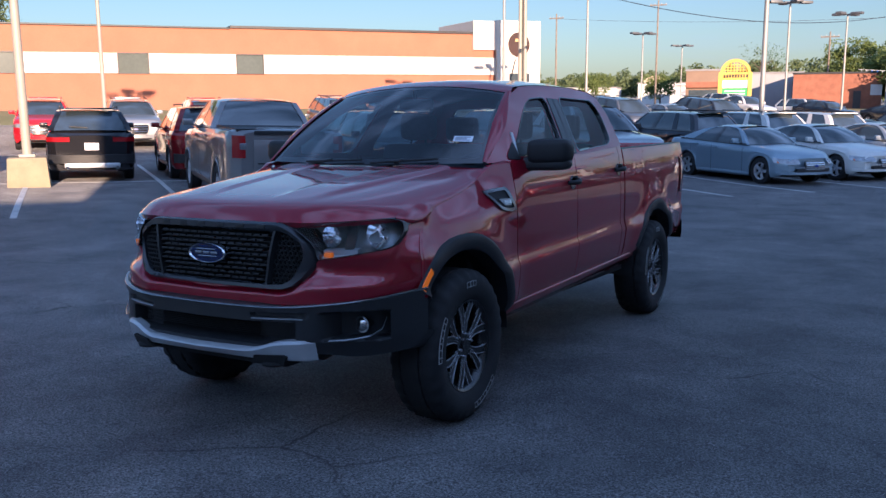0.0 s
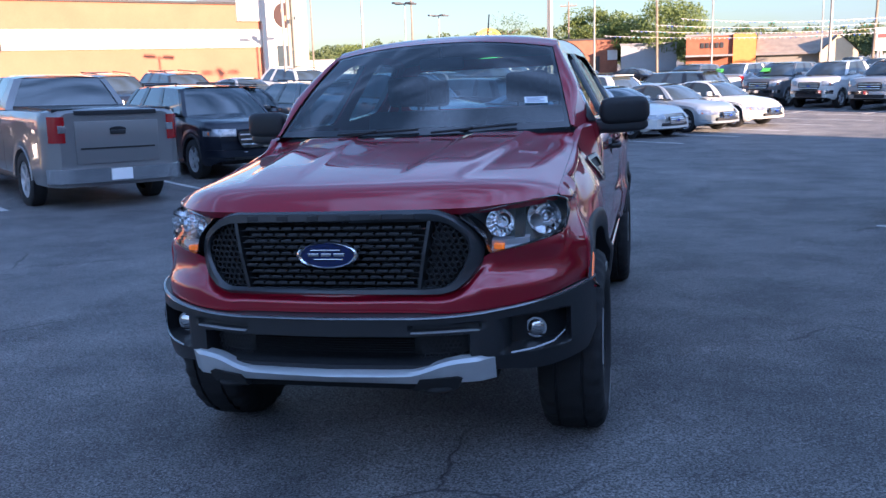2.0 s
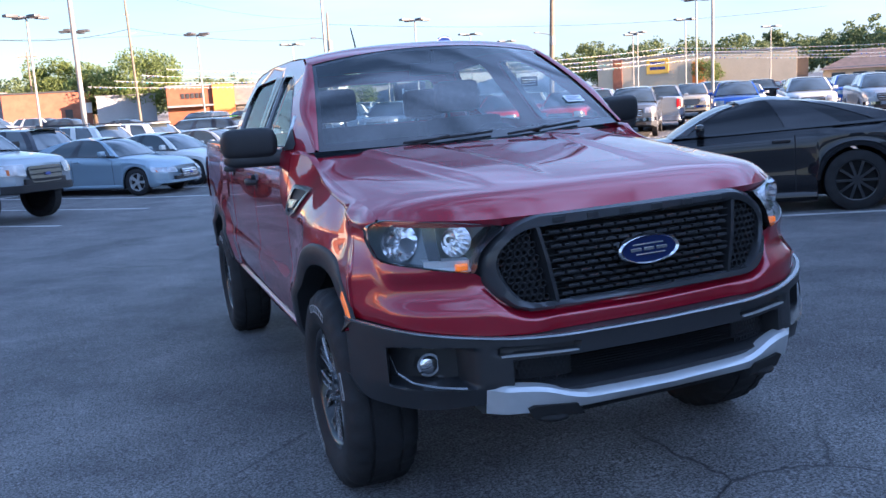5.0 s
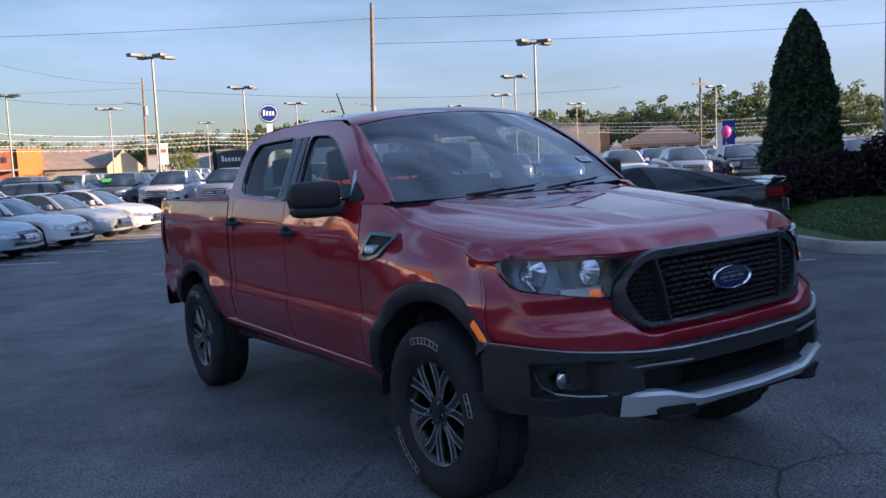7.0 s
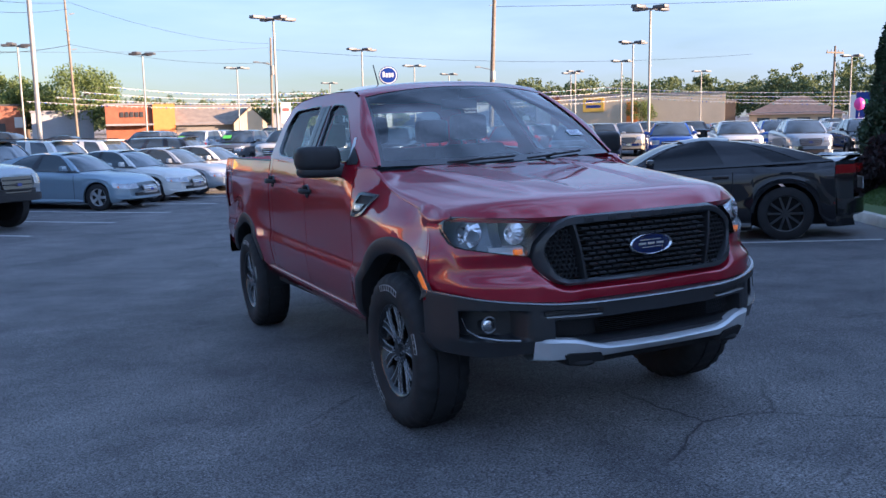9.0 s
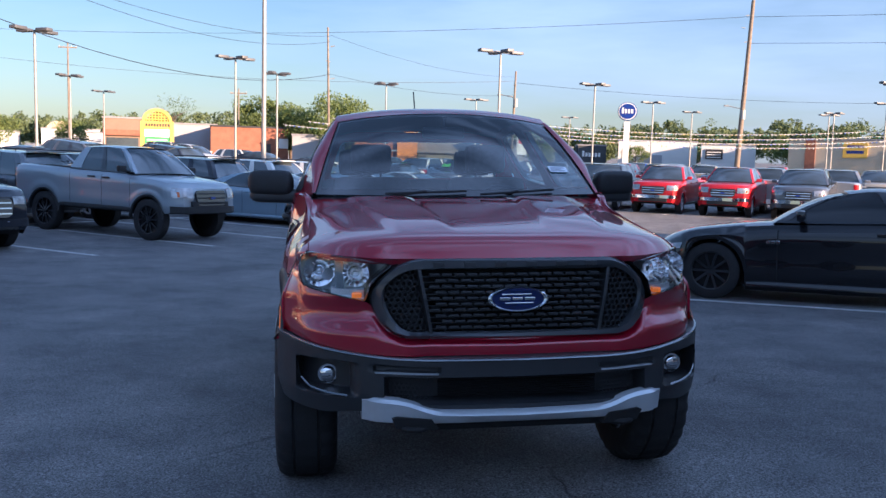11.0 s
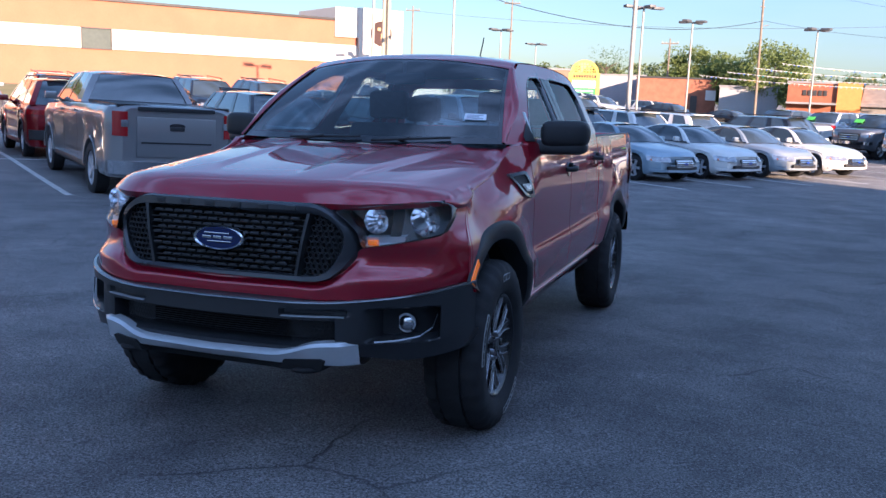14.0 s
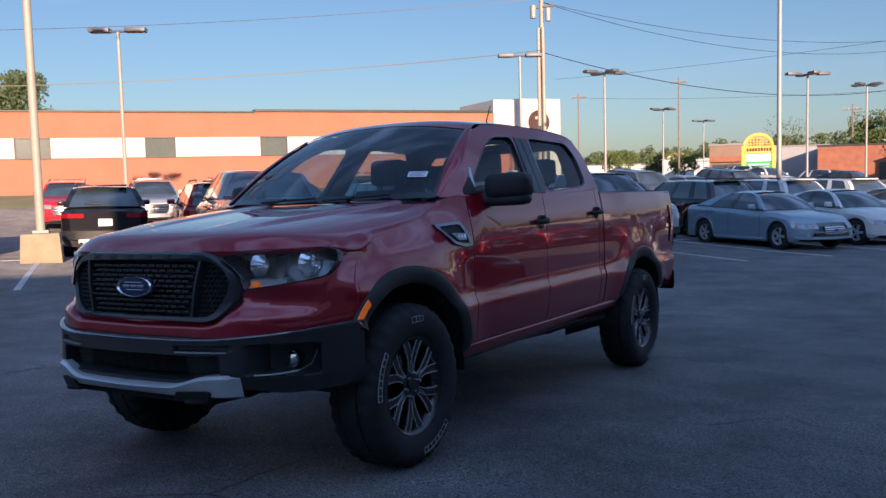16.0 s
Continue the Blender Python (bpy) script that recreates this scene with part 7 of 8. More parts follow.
    if kind == "suv":
        for s in (1, -1):
            bm = bmesh.new()
            cyl(bm, (s * 0.62, c1 + 0.25, zr + 0.03), (s * 0.62, c2 - 0.15, zr + 0.03), 0.016, n=8)
            for yy in (c1 + 0.3, c2 - 0.2):
                cyl(bm, (s * 0.62, yy, zr - 0.03), (s * 0.62, yy, zr + 0.03), 0.014, n=6)
            part("roof_rail", bm, k.get("rail", BLACK_PLASTIC), root)
        bm = bmesh.new()
        box(bm, -0.5, 0.5, c2 + 0.0, c2 + 0.16, zr - 0.03, zr + 0.01, 0.012)
        part("roof_spoiler", bm, PAINT, root, smooth=40)
        bm = bmesh.new()
        cyl(bm, (0.06, c3 + 0.0, 1.22), (0.44, c3 - 0.03, 1.25), 0.012, n=6)
        part("rear_wiper", bm, BLACK_PLASTIC, root)
    if kind == "coupe":
        bm = bmesh.new()
        grid_faces(bm, [[(x, y1 - 0.16 + 0.05 * (abs(x) / 0.8) ** 2 * -1, 1.05), (x, y1 - 0.02 - 0.05 * (abs(x) / 0.8) ** 2, 1.085), (x, y1 - 0.0 - 0.05 * (abs(x) / 0.8) ** 2, 1.065), (x, y1 - 0.1, 1.03)] for x in [-0.8 + 0.16 * i for i in range(11)]])
        part("boot_spoiler", bm, PAINT, root, smooth=60)
        for s in (1, -1):
            bm = bmesh.new()
            box(bm, -0.004, 0.004, -0.09, 0.09, -0.012, 0.012, m=Matrix.Translation((s * (width(y1 - 0.35) + 0.015), y1 - 0.35, 0.47)))
            part("reflector", bm, TAIL_RED, root)
            bm = bmesh.new()
            for q in (-0.055, 0, 0.055):
                box(bm, -0.004, 0.004, -0.02, 0.02, -0.018, 0.018, 0.004, Matrix.Translation((s * (k["w"] + 0.004), 0.72 + q, 0.72)))
            part("fender_badge", bm, CHROME, root)
    if kind == "suv":
        bm = bmesh.new()
        box(bm, -wr * 0.78, wr * 0.78, y1 + 0.02, y1 + 0.085, k["sill"] + 0.06, k["sill"] + 0.17, 0.03)
        part("lower_valance", bm, k.get("valance", BLACK_PLASTIC), root, smooth=40)
        for s in (1, -1):
            bm = bmesh.new()
            cyl(bm, (s * 0.52, y1 - 0.2, k["sill"] + 0.06), (s * 0.52, y1 + 0.1, k["sill"] + 0.06), 0.04, n=14)
            part("tailpipe", bm, CHROME, root, smooth=40)
    # rounded nose and tail in plan, the same for all that sits on them
    nose, tail = {"pickup": 0.10, "lifted": 0.12, "suv": 0.17}.get(kind, 0.26), {"pickup": 0.03, "lifted": 0.04, "coupe": 0.42}.get(kind, 0.14)
    for o in root.children_recursive:
        if o.type != "MESH" or o.name.split(".")[0] in ("tyre", "rim", "underbody"):
            continue
        if o.name.split(".")[0] in ("grille", "grille_bar", "lower_intake", "lower_trim", "lower_valance", "tailgate", "tailgate_trim", "tailgate_cap"):
            bm = bmesh.new()
            bm.from_mesh(o.data)
            for i in range(-6, 7):
                bmesh.ops.bisect_plane(bm, geom=bm.verts[:] + bm.edges[:] + bm.faces[:], plane_co=(i * 0.115, 0, 0), plane_no=(1, 0, 0))
            bm.to_mesh(o.data)
            bm.free()
        for v in o.data.vertices:
            x, y, z = v.co
            q = min(1.2, abs(x) / k["w"])
            f, g = smoothstep(y0 + 0.75, y0, y), smoothstep(y1 - 0.6, y1, y)
            v.co.y += f * (nose * q ** 2.2 + 0.10 * smoothstep(k["sill"] + 0.3, top_z(y0) + 0.05, z) * (0.4 if big else 1.0)) - g * tail * q ** 2.2
    return root


def simple_vehicle(kind):
    """A far vehicle: body, cabin, roof, lamps and wheels."""
    root = vehicle(kind, near=False)
    keep = ("body", "cabin_glass", "roof", "pillar", "wheel", "tyre", "rim", "headlight", "tail_light", "grille", "front_bumper", "rear_bumper", "underbody", "door_mirror")
    for o in list(root.children_recursive):
        if o.name.split(".")[0] not in keep:
            bpy.data.objects.remove(o)
    return root


def park(proto, colour, r, s, heading, label, category, group="", lift=0.0):
    """A copy of a vehicle on the lot, in its colour. heading: the way its front looks, as a plan vector."""
    x, y = plan(r, s)
    ob = copy_thing(proto, on_ground(x, y, math.degrees(math.atan2(heading.x, -heading.y)), lift))
    for o in (ob, *ob.children_recursive):
        for slot in o.material_slots:
            if slot.material == PAINT:
                slot.link = "OBJECT"
                slot.material = PAINTS[colour]
    return tagged(ob, label, category, group)


PROTO = {
    "sedan": vehicle("sedan"), "suv": vehicle("suv", grille=GLOSS_BLACK), "pickup": vehicle("pickup", grille=BLACK_PLASTIC),
    "lifted": vehicle("lifted", bumper=BLACK_PLASTIC, bars=BLACK_PLASTIC, mirror=BLACK_PLASTIC, dark_rim=True),
    "coupe": vehicle("coupe", dark_rim=True, glass=TINTED_GLASS, bars=GLOSS_BLACK, bumper=PAINT), "silver_suv": vehicle("suv", h=1.66, wb=2.7, w=0.94, cab=(0.45, 1.1, 3.0, 3.62), deck=[(2.8, 1.15), (3.55, 1.15), (3.75, 1.03)], valance=SILVER_PAINT),
}
FAR = {q: simple_vehicle(q) for q in ("sedan", "suv", "pickup")}
AWAY, TOWARD, SOUTH, NORTH = -E1, E1, -E2, E2

park(PROTO["pickup"], "pewter", -14.5, 2.1, AWAY, "silver crew-cab pickup truck parked nose-in, tailgate closed", "pickup truck", "near row of parked vehicles")
park(PROTO["suv"], "navy", -12.6, 5.5, TOWARD, "dark navy large SUV with chrome grille bars, backed into its bay", "suv", "near row of parked vehicles")
park(PROTO["lifted"], "steel", -12.1, 10.2, TOWARD, "grey-blue lifted crew-cab pickup with big black tyres", "pickup truck", "near row of parked vehicles")
for i, (col, word) in enumerate((("iceblue", "ice-blue"), ("white", "white"), ("steel", "silver-blue"), ("white", "white"))):
    park(PROTO["sedan"], col, -12.7, 15.9 + 2.6 * i, TOWARD, word + " four-door sedan with a chrome lower trim", "sedan", "row of parked sedans")
park(PROTO["coupe"], "black", -0.36, 8.24, AWAY, "glossy black two-door fastback coupe with black wheels", "coupe")

# back row, tails to the aisle, and the row facing them
for s, col, q, lab, cat in ((-4.3, "black", "silver_suv", "black compact SUV with red tail lights", "suv"), (-0.7, "black", "silver_suv", "black compact SUV with a bright lower bumper", "suv"), (2.0, "maroon", "suv", "dark red SUV parked nose-in", "suv"), (7.9, "black", "silver_suv", "black SUV parked nose-in", "suv"),
                            (10.6, "grey", "suv", "grey SUV parked nose-in", "suv"), (13.2, "navy", "suv", "dark navy SUV parked nose-in", "suv"), (17.0, "navy", "suv", "dark navy SUV parked nose-in", "suv"), (19.8, "white", "suv", "white SUV with dark rear glass", "suv"), (22.5, "white", "suv", "white SUV with dark rear glass", "suv"), (25.2, "grey", "sedan", "grey sedan parked nose-in", "sedan"), (28.0, "black", "suv", "black SUV parked nose-in", "suv")):
    park(PROTO[q], col, -20.4, s, AWAY, lab, cat, "back row of parked vehicles")
for s, col, q, cat in ((-6.8, "red", "suv", "suv"), (-1.9, "red", "silver_suv", "suv"), (1.1, "silver", "silver_suv", "suv"), (4.0, "maroon", "silver_suv", "suv"), (6.8, "grey", "sedan", "sedan"), (9.5, "navy", "suv", "suv"), (12.2, "black", "suv", "suv"), (15.0, "steel", "sedan", "sedan"), (17.8, "white", "suv", "suv"), (20.6, "black", "sedan", "sedan"), (23.4, "grey", "suv", "suv"), (26.2, "silver", "sedan", "sedan"), (29.0, "black", "suv", "suv")):
    park(PROTO[q], col, -29.4, s, TOWARD, col + " " + cat + " facing the aisle in the far row", cat, "far row of parked vehicles")

# row of trucks across the sunlit aisle, facing it
for r, s, col, lab in ((-24.0, 35.5, "grey", "dark grey pickup truck facing the aisle"), (-21.2, 35.2, "white", "white pickup truck with a green windscreen sticker"), (-18.5, 34.8, "grey", "dark grey pickup truck with a green windscreen sticker"), (-15.8, 34.2, "white", "white pickup truck facing the aisle"), (-12.9, 33.4, "silver", "silver pickup truck facing the aisle"),
                       (-10.0, 32.2, "black", "black pickup truck with a chrome bumper"), (-7.3, 31.9, "red", "bright red pickup truck facing the aisle"), (-4.6, 31.9, "red", "bright red pickup truck facing the aisle"), (-1.9, 32.0, "grey", "dark grey pickup truck with a bright bumper"),
                       (2.2, 36.5, "blue", "blue pickup truck facing the aisle"), (5.2, 37.0, "white", "white pickup truck facing the aisle"), (8.2, 37.6, "steel", "grey-blue pickup truck facing the aisle"), (11.0, 38.2, "black", "black pickup truck with lit headlight glare"), (14.0, 39.0, "white", "white pickup truck facing the aisle"), (17.0, 39.0, "grey", "grey pickup truck facing the aisle")):
    ob = park(PROTO["pickup"], col, r, s, SOUTH, lab, "pickup truck", "row of trucks across the aisle")
    if "sticker" in lab:
        bm = bmesh.new()
        box(bm, -0.30, 0.12, -0.005, 0.005, -0.11, 0.11, m=Matrix.Translation((-0.38, 0.50, 1.62)) @ Matrix.Rotation(radians(-46), 4, "X"))
        part("green_sticker", bm, GREEN_STICKER, ob, "bright green price sticker")

# the rest of the lot behind
rng = random.Random(5)
names = {"sedan": "sedan", "suv": "suv", "pickup": "pickup truck"}
for row, s in enumerate((40.5, 47.5, 55.0, 62.0, 69.0)):
    for i in range(21 + 2 * row):
        r = -24.0 - 1.5 * row + i * 2.85 + rng.uniform(-0.2, 0.2)
        if rng.random() < 0.14 or (row == 0 and r > 0.5):
            continue
        q = rng.choice(("pickup", "pickup", "suv", "suv", "sedan"))
        col = rng.choice(("white", "white", "silver", "grey", "black", "black", "navy", "blue", "red", "maroon", "steel", "tan"))
        park(FAR[q], col, r, s + rng.uniform(-0.4, 0.4), NORTH if row % 2 == 0 else SOUTH, "%s %s in a crowded row of the lot" % (col, names[q]), names[q], "crowded rows of the lot")
# vehicles beyond, towards the road
for i in range(14):
    r, s = -40.0 + rng.uniform(-4, 4), 12 + i * 3.4
    if s < 36:
        continue
    park(FAR[rng.choice(("sedan", "suv"))], rng.choice(("white", "silver", "grey", "black", "red")), r, s, TOWARD, "small car far off beyond the lot", "car", "far cars beyond the lot")
for ob in [*PROTO.values(), *FAR.values()]:
    for o in [*ob.children_recursive, ob]:
        bpy.data.objects.remove(o)

# ---- lamps, poles, wires, signs ----
def lot_lamp(x, y, heads=4, turn=0.0, top=6.9, pole=STEEL, radius=0.075):
    g = ground_z(x, y)
    ob = thing("lot_lamp", "tall steel car-lot lamp with flat dark heads", "street lamp", Matrix.Translation((x, y, g)) @ Matrix.Rotation(radians(turn), 4, "Z"), "car-lot lamps")
    h = top - g
    bm = bmesh.new()
    cyl(bm, (0, 0, 0), (0, 0, h - 0.1), radius, radius * 0.75, n=14)
    box(bm, -0.16, 0.16, -0.16, 0.16, 0, 0.06, 0.01)
    part("pole", bm, pole, ob, smooth=50)
    bm = bmesh.new()
    w = 0.95 if heads > 2 else 0.62
    cyl(bm, (-w * 0.55, 0, h - 0.08), (w * 0.55, 0, h - 0.08), 0.04, n=8)
    if heads > 2:
        cyl(bm, (0, -0.35, h - 0.08), (0, 0.35, h - 0.08), 0.04, n=8)
    part("arm", bm, FIXTURE, ob)
    spots = [(-w, 0), (w, 0)] + ([(0, -0.62), (0, 0.62)] if heads > 2 else [])
    for dx, dy in spots:
        bm = bmesh.new()
        a = 0.36 if abs(dx) > 0.1 else 0.2
        b = 0.2 if abs(dx) > 0.1 else 0.36
        box(bm, dx - a, dx + a, dy - b, dy + b, h - 0.12, h + 0.04, 0.04)
        part("lamp_head", bm, FIXTURE, ob, smooth=40)
    return ob


for x, y, t in ((9.0, 41.4, 20), (19.9, 58.6, 20), (15.3, 81.2, 20), (5.1, 65.8, 60), (31.3, 75.5, 15), (55.5, 85.0, 10), (48.5, 65.5, 10), (37.0, 48.5, 10), (25.6, 32.0, 15), (70.0, 79.0, 0), (66.8, 55.0, 0), (33.9, 111.0, 20), (-5.3, 50.5, 40), (-3.2, 60.3, 70), (41.2, 88.6, 20), (-19.8, 70.0, 60), (-14.0, 41.3, 60), (53.7, 81.3, 15), (-21.7, 90.0, 50)):
    lot_lamp(x, y, 4, t)
lot_lamp(-22.6, 17.1, 2, 35, pole=POLE_CREAM)
lot_lamp(-14.6, 32.4, 2, 35)
lot_lamp(-2.35, 26.2, 4, 53, top=8.6, pole=STEEL, radius=0.085)
near = lot_lamp(-13.9, 7.95, 4, 53, top=8.6, pole=POLE_CREAM, radius=0.095)
near.location.z += 0.62
x, y = -13.9, 7.95
bm = bmesh.new()
vs = box(bm, -0.42, 0.42, -0.42, 0.42, -0.1, 0.62, 0.03)
for v in bm.verts:
    if v.co.z > 0.3:
        v.co.x *= 0.9
        v.co.y *= 0.9
ob = part("lamp_footing", bm, YELLOWED, smooth=40)
ob.matrix_basis = Matrix.Translation((x, y, ground_z(x, y))) @ Matrix.Rotation(radians(53), 4, "Z")
tagged(ob, "square pale-yellow concrete footing under a lamp pole", "footing")


def utility_pole(x, y, top, lean=0.0, arms=True, mat=WOOD_POLE, r=0.14, drum=0.0, label="weathered wooden utility pole with cross-arms"):
    g = ground_z(x, y)
    ob = thing("utility_pole", label, "utility pole", Matrix.Translation((x, y, g)), "utility poles")
    bm = bmesh.new()
    cyl(bm, (0, 0, -0.2), (lean, 0, top - g), r, r * 0.65, n=12)
    part("pole", bm, mat, ob, smooth=50)
    if arms:
        bm = bmesh.new()
        box(bm, -1.1, 1.1, -0.06, 0.06, top - g - 0.7, top - g - 0.55, 0.01)
        arm = part("cross_arm", bm, mat, ob)
        for q in (-1.0, -0.45, 0.45, 1.0):
            bm = bmesh.new()
            cyl(bm, (q, 0, top - g - 0.55), (q, 0, top - g - 0.35), 0.05, 0.03, n=8)
            part("insulator", bm, STEEL, arm)
    else:
        for q, z in ((1, 2.0), (-1, 3.6), (1, 5.4)):
            bm = bmesh.new()
            cyl(bm, (0, 0, top - g - z), (0.5 * q, 0, top - g - z + 0.1), 0.06, 0.05, n=8)
            part("bracket", bm, STEEL, ob)
    if drum:
        bm = bmesh.new()
        cyl(bm, (0.35, -0.1, drum - g - 0.6), (0.35, -0.1, drum - g + 0.6), 0.34, n=16)
        part("transformer", bm, STEEL, ob, smooth=50)
        bm = bmesh.new()
        cyl(bm, (0, 0, drum - g + 0.8), (-1.7, 0, drum - g + 1.1), 0.05, n=8)
        box(bm, -2.3, -1.6, -0.14, 0.14, drum - g + 1.02, drum - g + 1.18, 0.03)
        part("lamp_arm", bm, FIXTURE, ob)
    return ob


utility_pole(55.2, 104.8, 22.5, 0.9, False, r=0.36, drum=7.7, label="tall weathered wooden utility pole with small brackets")
utility_pole(1.2, 91.0, 14.5, -0.3, False, label="tall weathered wooden utility pole with small brackets")
utility_pole(28.1, 120.4, 13.6, 0.3, False, r=0.2, drum=9.1, label="tall weathered wooden utility pole with small brackets")
utility_pole(-30.8, 112.0, 14.0)
utility_pole(-47.1, 117.0, 13.5)
utility_pole(65.4, 55.7, 7.8)
utility_pole(-10.5, 118.0, 9.5)
# twin pale poles with a transformer frame beside the tower
ob = thing("service_pole", "pale twin service pole with wires and fittings at its top", "utility pole", Matrix.Translation((-21.3, 49.0, ground_z(-21.3, 49.0))))
for q in (-0.18, 0.2):
    bm = bmesh.new()
    cyl(bm, (q, 0, -0.2), (q * 0.8, 0, 10.2), 0.13, 0.11, n=12)
    part("pole", bm, POLE_CREAM, ob, smooth=50)
bm = bmesh.new()
cyl(bm, (0.0, 0.2, 2), (0.0, 0.2, 13.6), 0.17, 0.13, n=12)
part("pole", bm, POLE_CREAM, ob, smooth=50)
bm = bmesh.new()
box(bm, -0.9, 0.9, 0.1, 0.25, 12.6, 12.75)
box(bm, -0.6, 0.9, 0.1, 0.25, 11.5, 11.62)
part("cross_arm", bm, WOOD_POLE, ob)
for q in (-0.8, -0.3, 0.4, 0.85):
    bm = bmesh.new()
    cyl(bm, (q, 0.17, 12.7), (q, 0.17, 13.05), 0.06, 0.04, n=8)
    part("insulator", bm, STEEL, ob)
for q, z in ((-0.55, 10.9), (0.5, 10.6)):
    bm = bmesh.new()
    cyl(bm, (q, 0.1, z), (q, 0.1, z + 0.8), 0.2, n=14)
    part("transformer", bm, STEEL, ob, smooth=50)


def wire(a, b, sag, r=0.018, name="overhead_wire"):
    a, b = Vector(a), Vector(b)
    bm = bmesh.new()
    n = 24
    rows = []
    side = (b - a).cross(Vector((0, 0, 1))).normalized()
    for i in range(n + 1):
        t = i / n
        p = a.lerp(b, t) - Vector((0, 0, 4 * sag * t * (1 - t)))
        rows.append([tuple(p + (side * math.cos(q) + Vector((0, 0, 1)) * math.sin(q)) * r) for q in (0, 2.1, 4.2, 6.2832)])
    grid_faces(bm, rows)
    tagged(part(name, bm, DARK_TRIM), "thin black overhead wire between the poles", "wire", "overhead wires")


P0 = (-21.3, 49.0)
wire((*P0, 9.6), (-58, 10, 7.2), 1.0, 0.03)
wire((*P0, 12.9), (-70, 20, 12.5), 0.8, 0.02)
wire((*P0, 9.5), (1.2, 91.0, 9.6), 2.2, 0.03)
wire((*P0, 12.7), (1.2, 91.0, 13.6), 1.6, 0.02)
wire((*P0, 12.7), (1.2, 91.0, 13.0), 2.2, 0.02)
wire((1.2, 91.0, 13.7), (28.1, 120.4, 12.8), 1.0, 0.016)
wire((1.2, 91.0, 9.6), (28.1, 120.4, 10.2), 0.8, 0.02)
wire((56.0, 104.8, 20.4), (190.0, 40.0, 26.0), 1.6, 0.03)
wire((56.0, 104.8, 17.0), (190.0, 40.0, 22.0), 1.6, 0.03)
wire((55.8, 104.8, 20.4), (-70.0, 160.0, 21.0), 1.8, 0.03)
wire((28.1, 120.4, 12.2), (-47.1, 117.0, 12.8), 1.5, 0.02)
wire((28.1, 120.4, 12.0), (110.0, 112.0, 12.0), 1.5, 0.025)

PENNANTS = [material("pennant_" + n, c, rough=0.7) for n, c in (("white", (0.34, 0.38, 0.4)), ("blue", (0.02, 0.1, 0.4)), ("teal", (0.03, 0.28, 0.3)), ("gold", (0.4, 0.32, 0.1)))]


def pennants(a, b, sag, seed):
    a, b = Vector(a), Vector(b)
    top = thing("pennant_string", "string of small white, blue and gold pennants", "pennants", group="pennant strings")
    bm = bmesh.new()
    n = 20
    at = lambda t: a.lerp(b, t) - Vector((0, 0, 4 * sag * t * (1 - t)))
    grid_faces(bm, [[tuple(at(i / n) + Vector((0, 0.012 * math.cos(q), 0.012 * math.sin(q)))) for q in (0, 2.1, 4.2, 6.2832)] for i in range(n + 1)])
    part("cord", bm, SIGN_WHITE, top)
    bm = bmesh.new()
    rg = random.Random(seed)
    count = int((b - a).length / 0.36)
    d = (b - a).normalized()
    for i in range(count):
        p = at((i + 0.5) / count)
        sw = Vector((rg.uniform(-0.08, 0.08), rg.uniform(-0.1, 0.1), 0))
        vs = [bm.verts.new(p - d * 0.07), bm.verts.new(p + d * 0.07), bm.verts.new(p + sw * 0.7 + Vector((0, 0, -0.15)))]
        f = bm.faces.new(vs)
        f.material_index = (0, 1, 0, 2, 0, 3)[(i // 2) % 6]
    part("bunting", bm, PENNANTS, top, kind="stuff")


for i, z in enumerate((3.0, 3.35, 3.75, 4.2)):
    pennants((-3.0 + 2 * i, 69.0 + i, z + 0.5), (19.9, 66.0 + 2 * i, z), 0.35, i)
    pennants((19.9, 66.0 + 2 * i, z), (48.5, 62.0 + 2 * i, z + 0.3), 0.5, 10 + i)
    pennants((48.5, 62.0 + 2 * i, z + 0.3), (75.0, 44.0 + 2 * i, z - 0.4), 0.5, 20 + i)

# blue oval brand sign on a white column
ob = thing("oval_sign", "blue oval sign with a white rim on a white column", "sign", Matrix.Translation((33.7, 88.7, ground_z(33.7, 88.7))) @ Matrix.Rotation(radians(-20), 4, "Z"))
bm = bmesh.new()
box(bm, -0.32, 0.32, -0.32, 0.32, -0.2, 5.9, 0.03)
part("column", bm, SIGN_WHITE, ob)
for rad, y, mt, nm in ((1.0, 0.0, SIGN_BLUE, "drum"), (0.93, -0.50, SIGN_WHITE, "rim"), (0.84, -0.52, SIGN_BLUE, "face")):
    bm = bmesh.new()
    depth = 0.95 if nm == "drum" else 0.05
    bmesh.ops.create_cone(bm, cap_ends=True, segments=40, radius1=1.05 * rad, radius2=1.05 * rad, depth=depth, matrix=Matrix.Translation((0, y, 7.0)) @ Matrix.Rotation(radians(90), 4, "X"))
    bmesh.ops.scale(bm, vec=(1, 1, 0.94), space=Matrix.Translation((0, 0, -7.0)), verts=bm.verts)
    part(nm, bm, mt, ob, smooth=40)
for k in range(4):
    bm = bmesh.new()
    box(bm, -0.62 + 0.33 * k, -0.40 + 0.33 * k, -0.56, -0.53, 6.78, 7.25 if k else 7.4, 0.02)
    part("sign_bar", bm, SIGN_WHITE, ob)
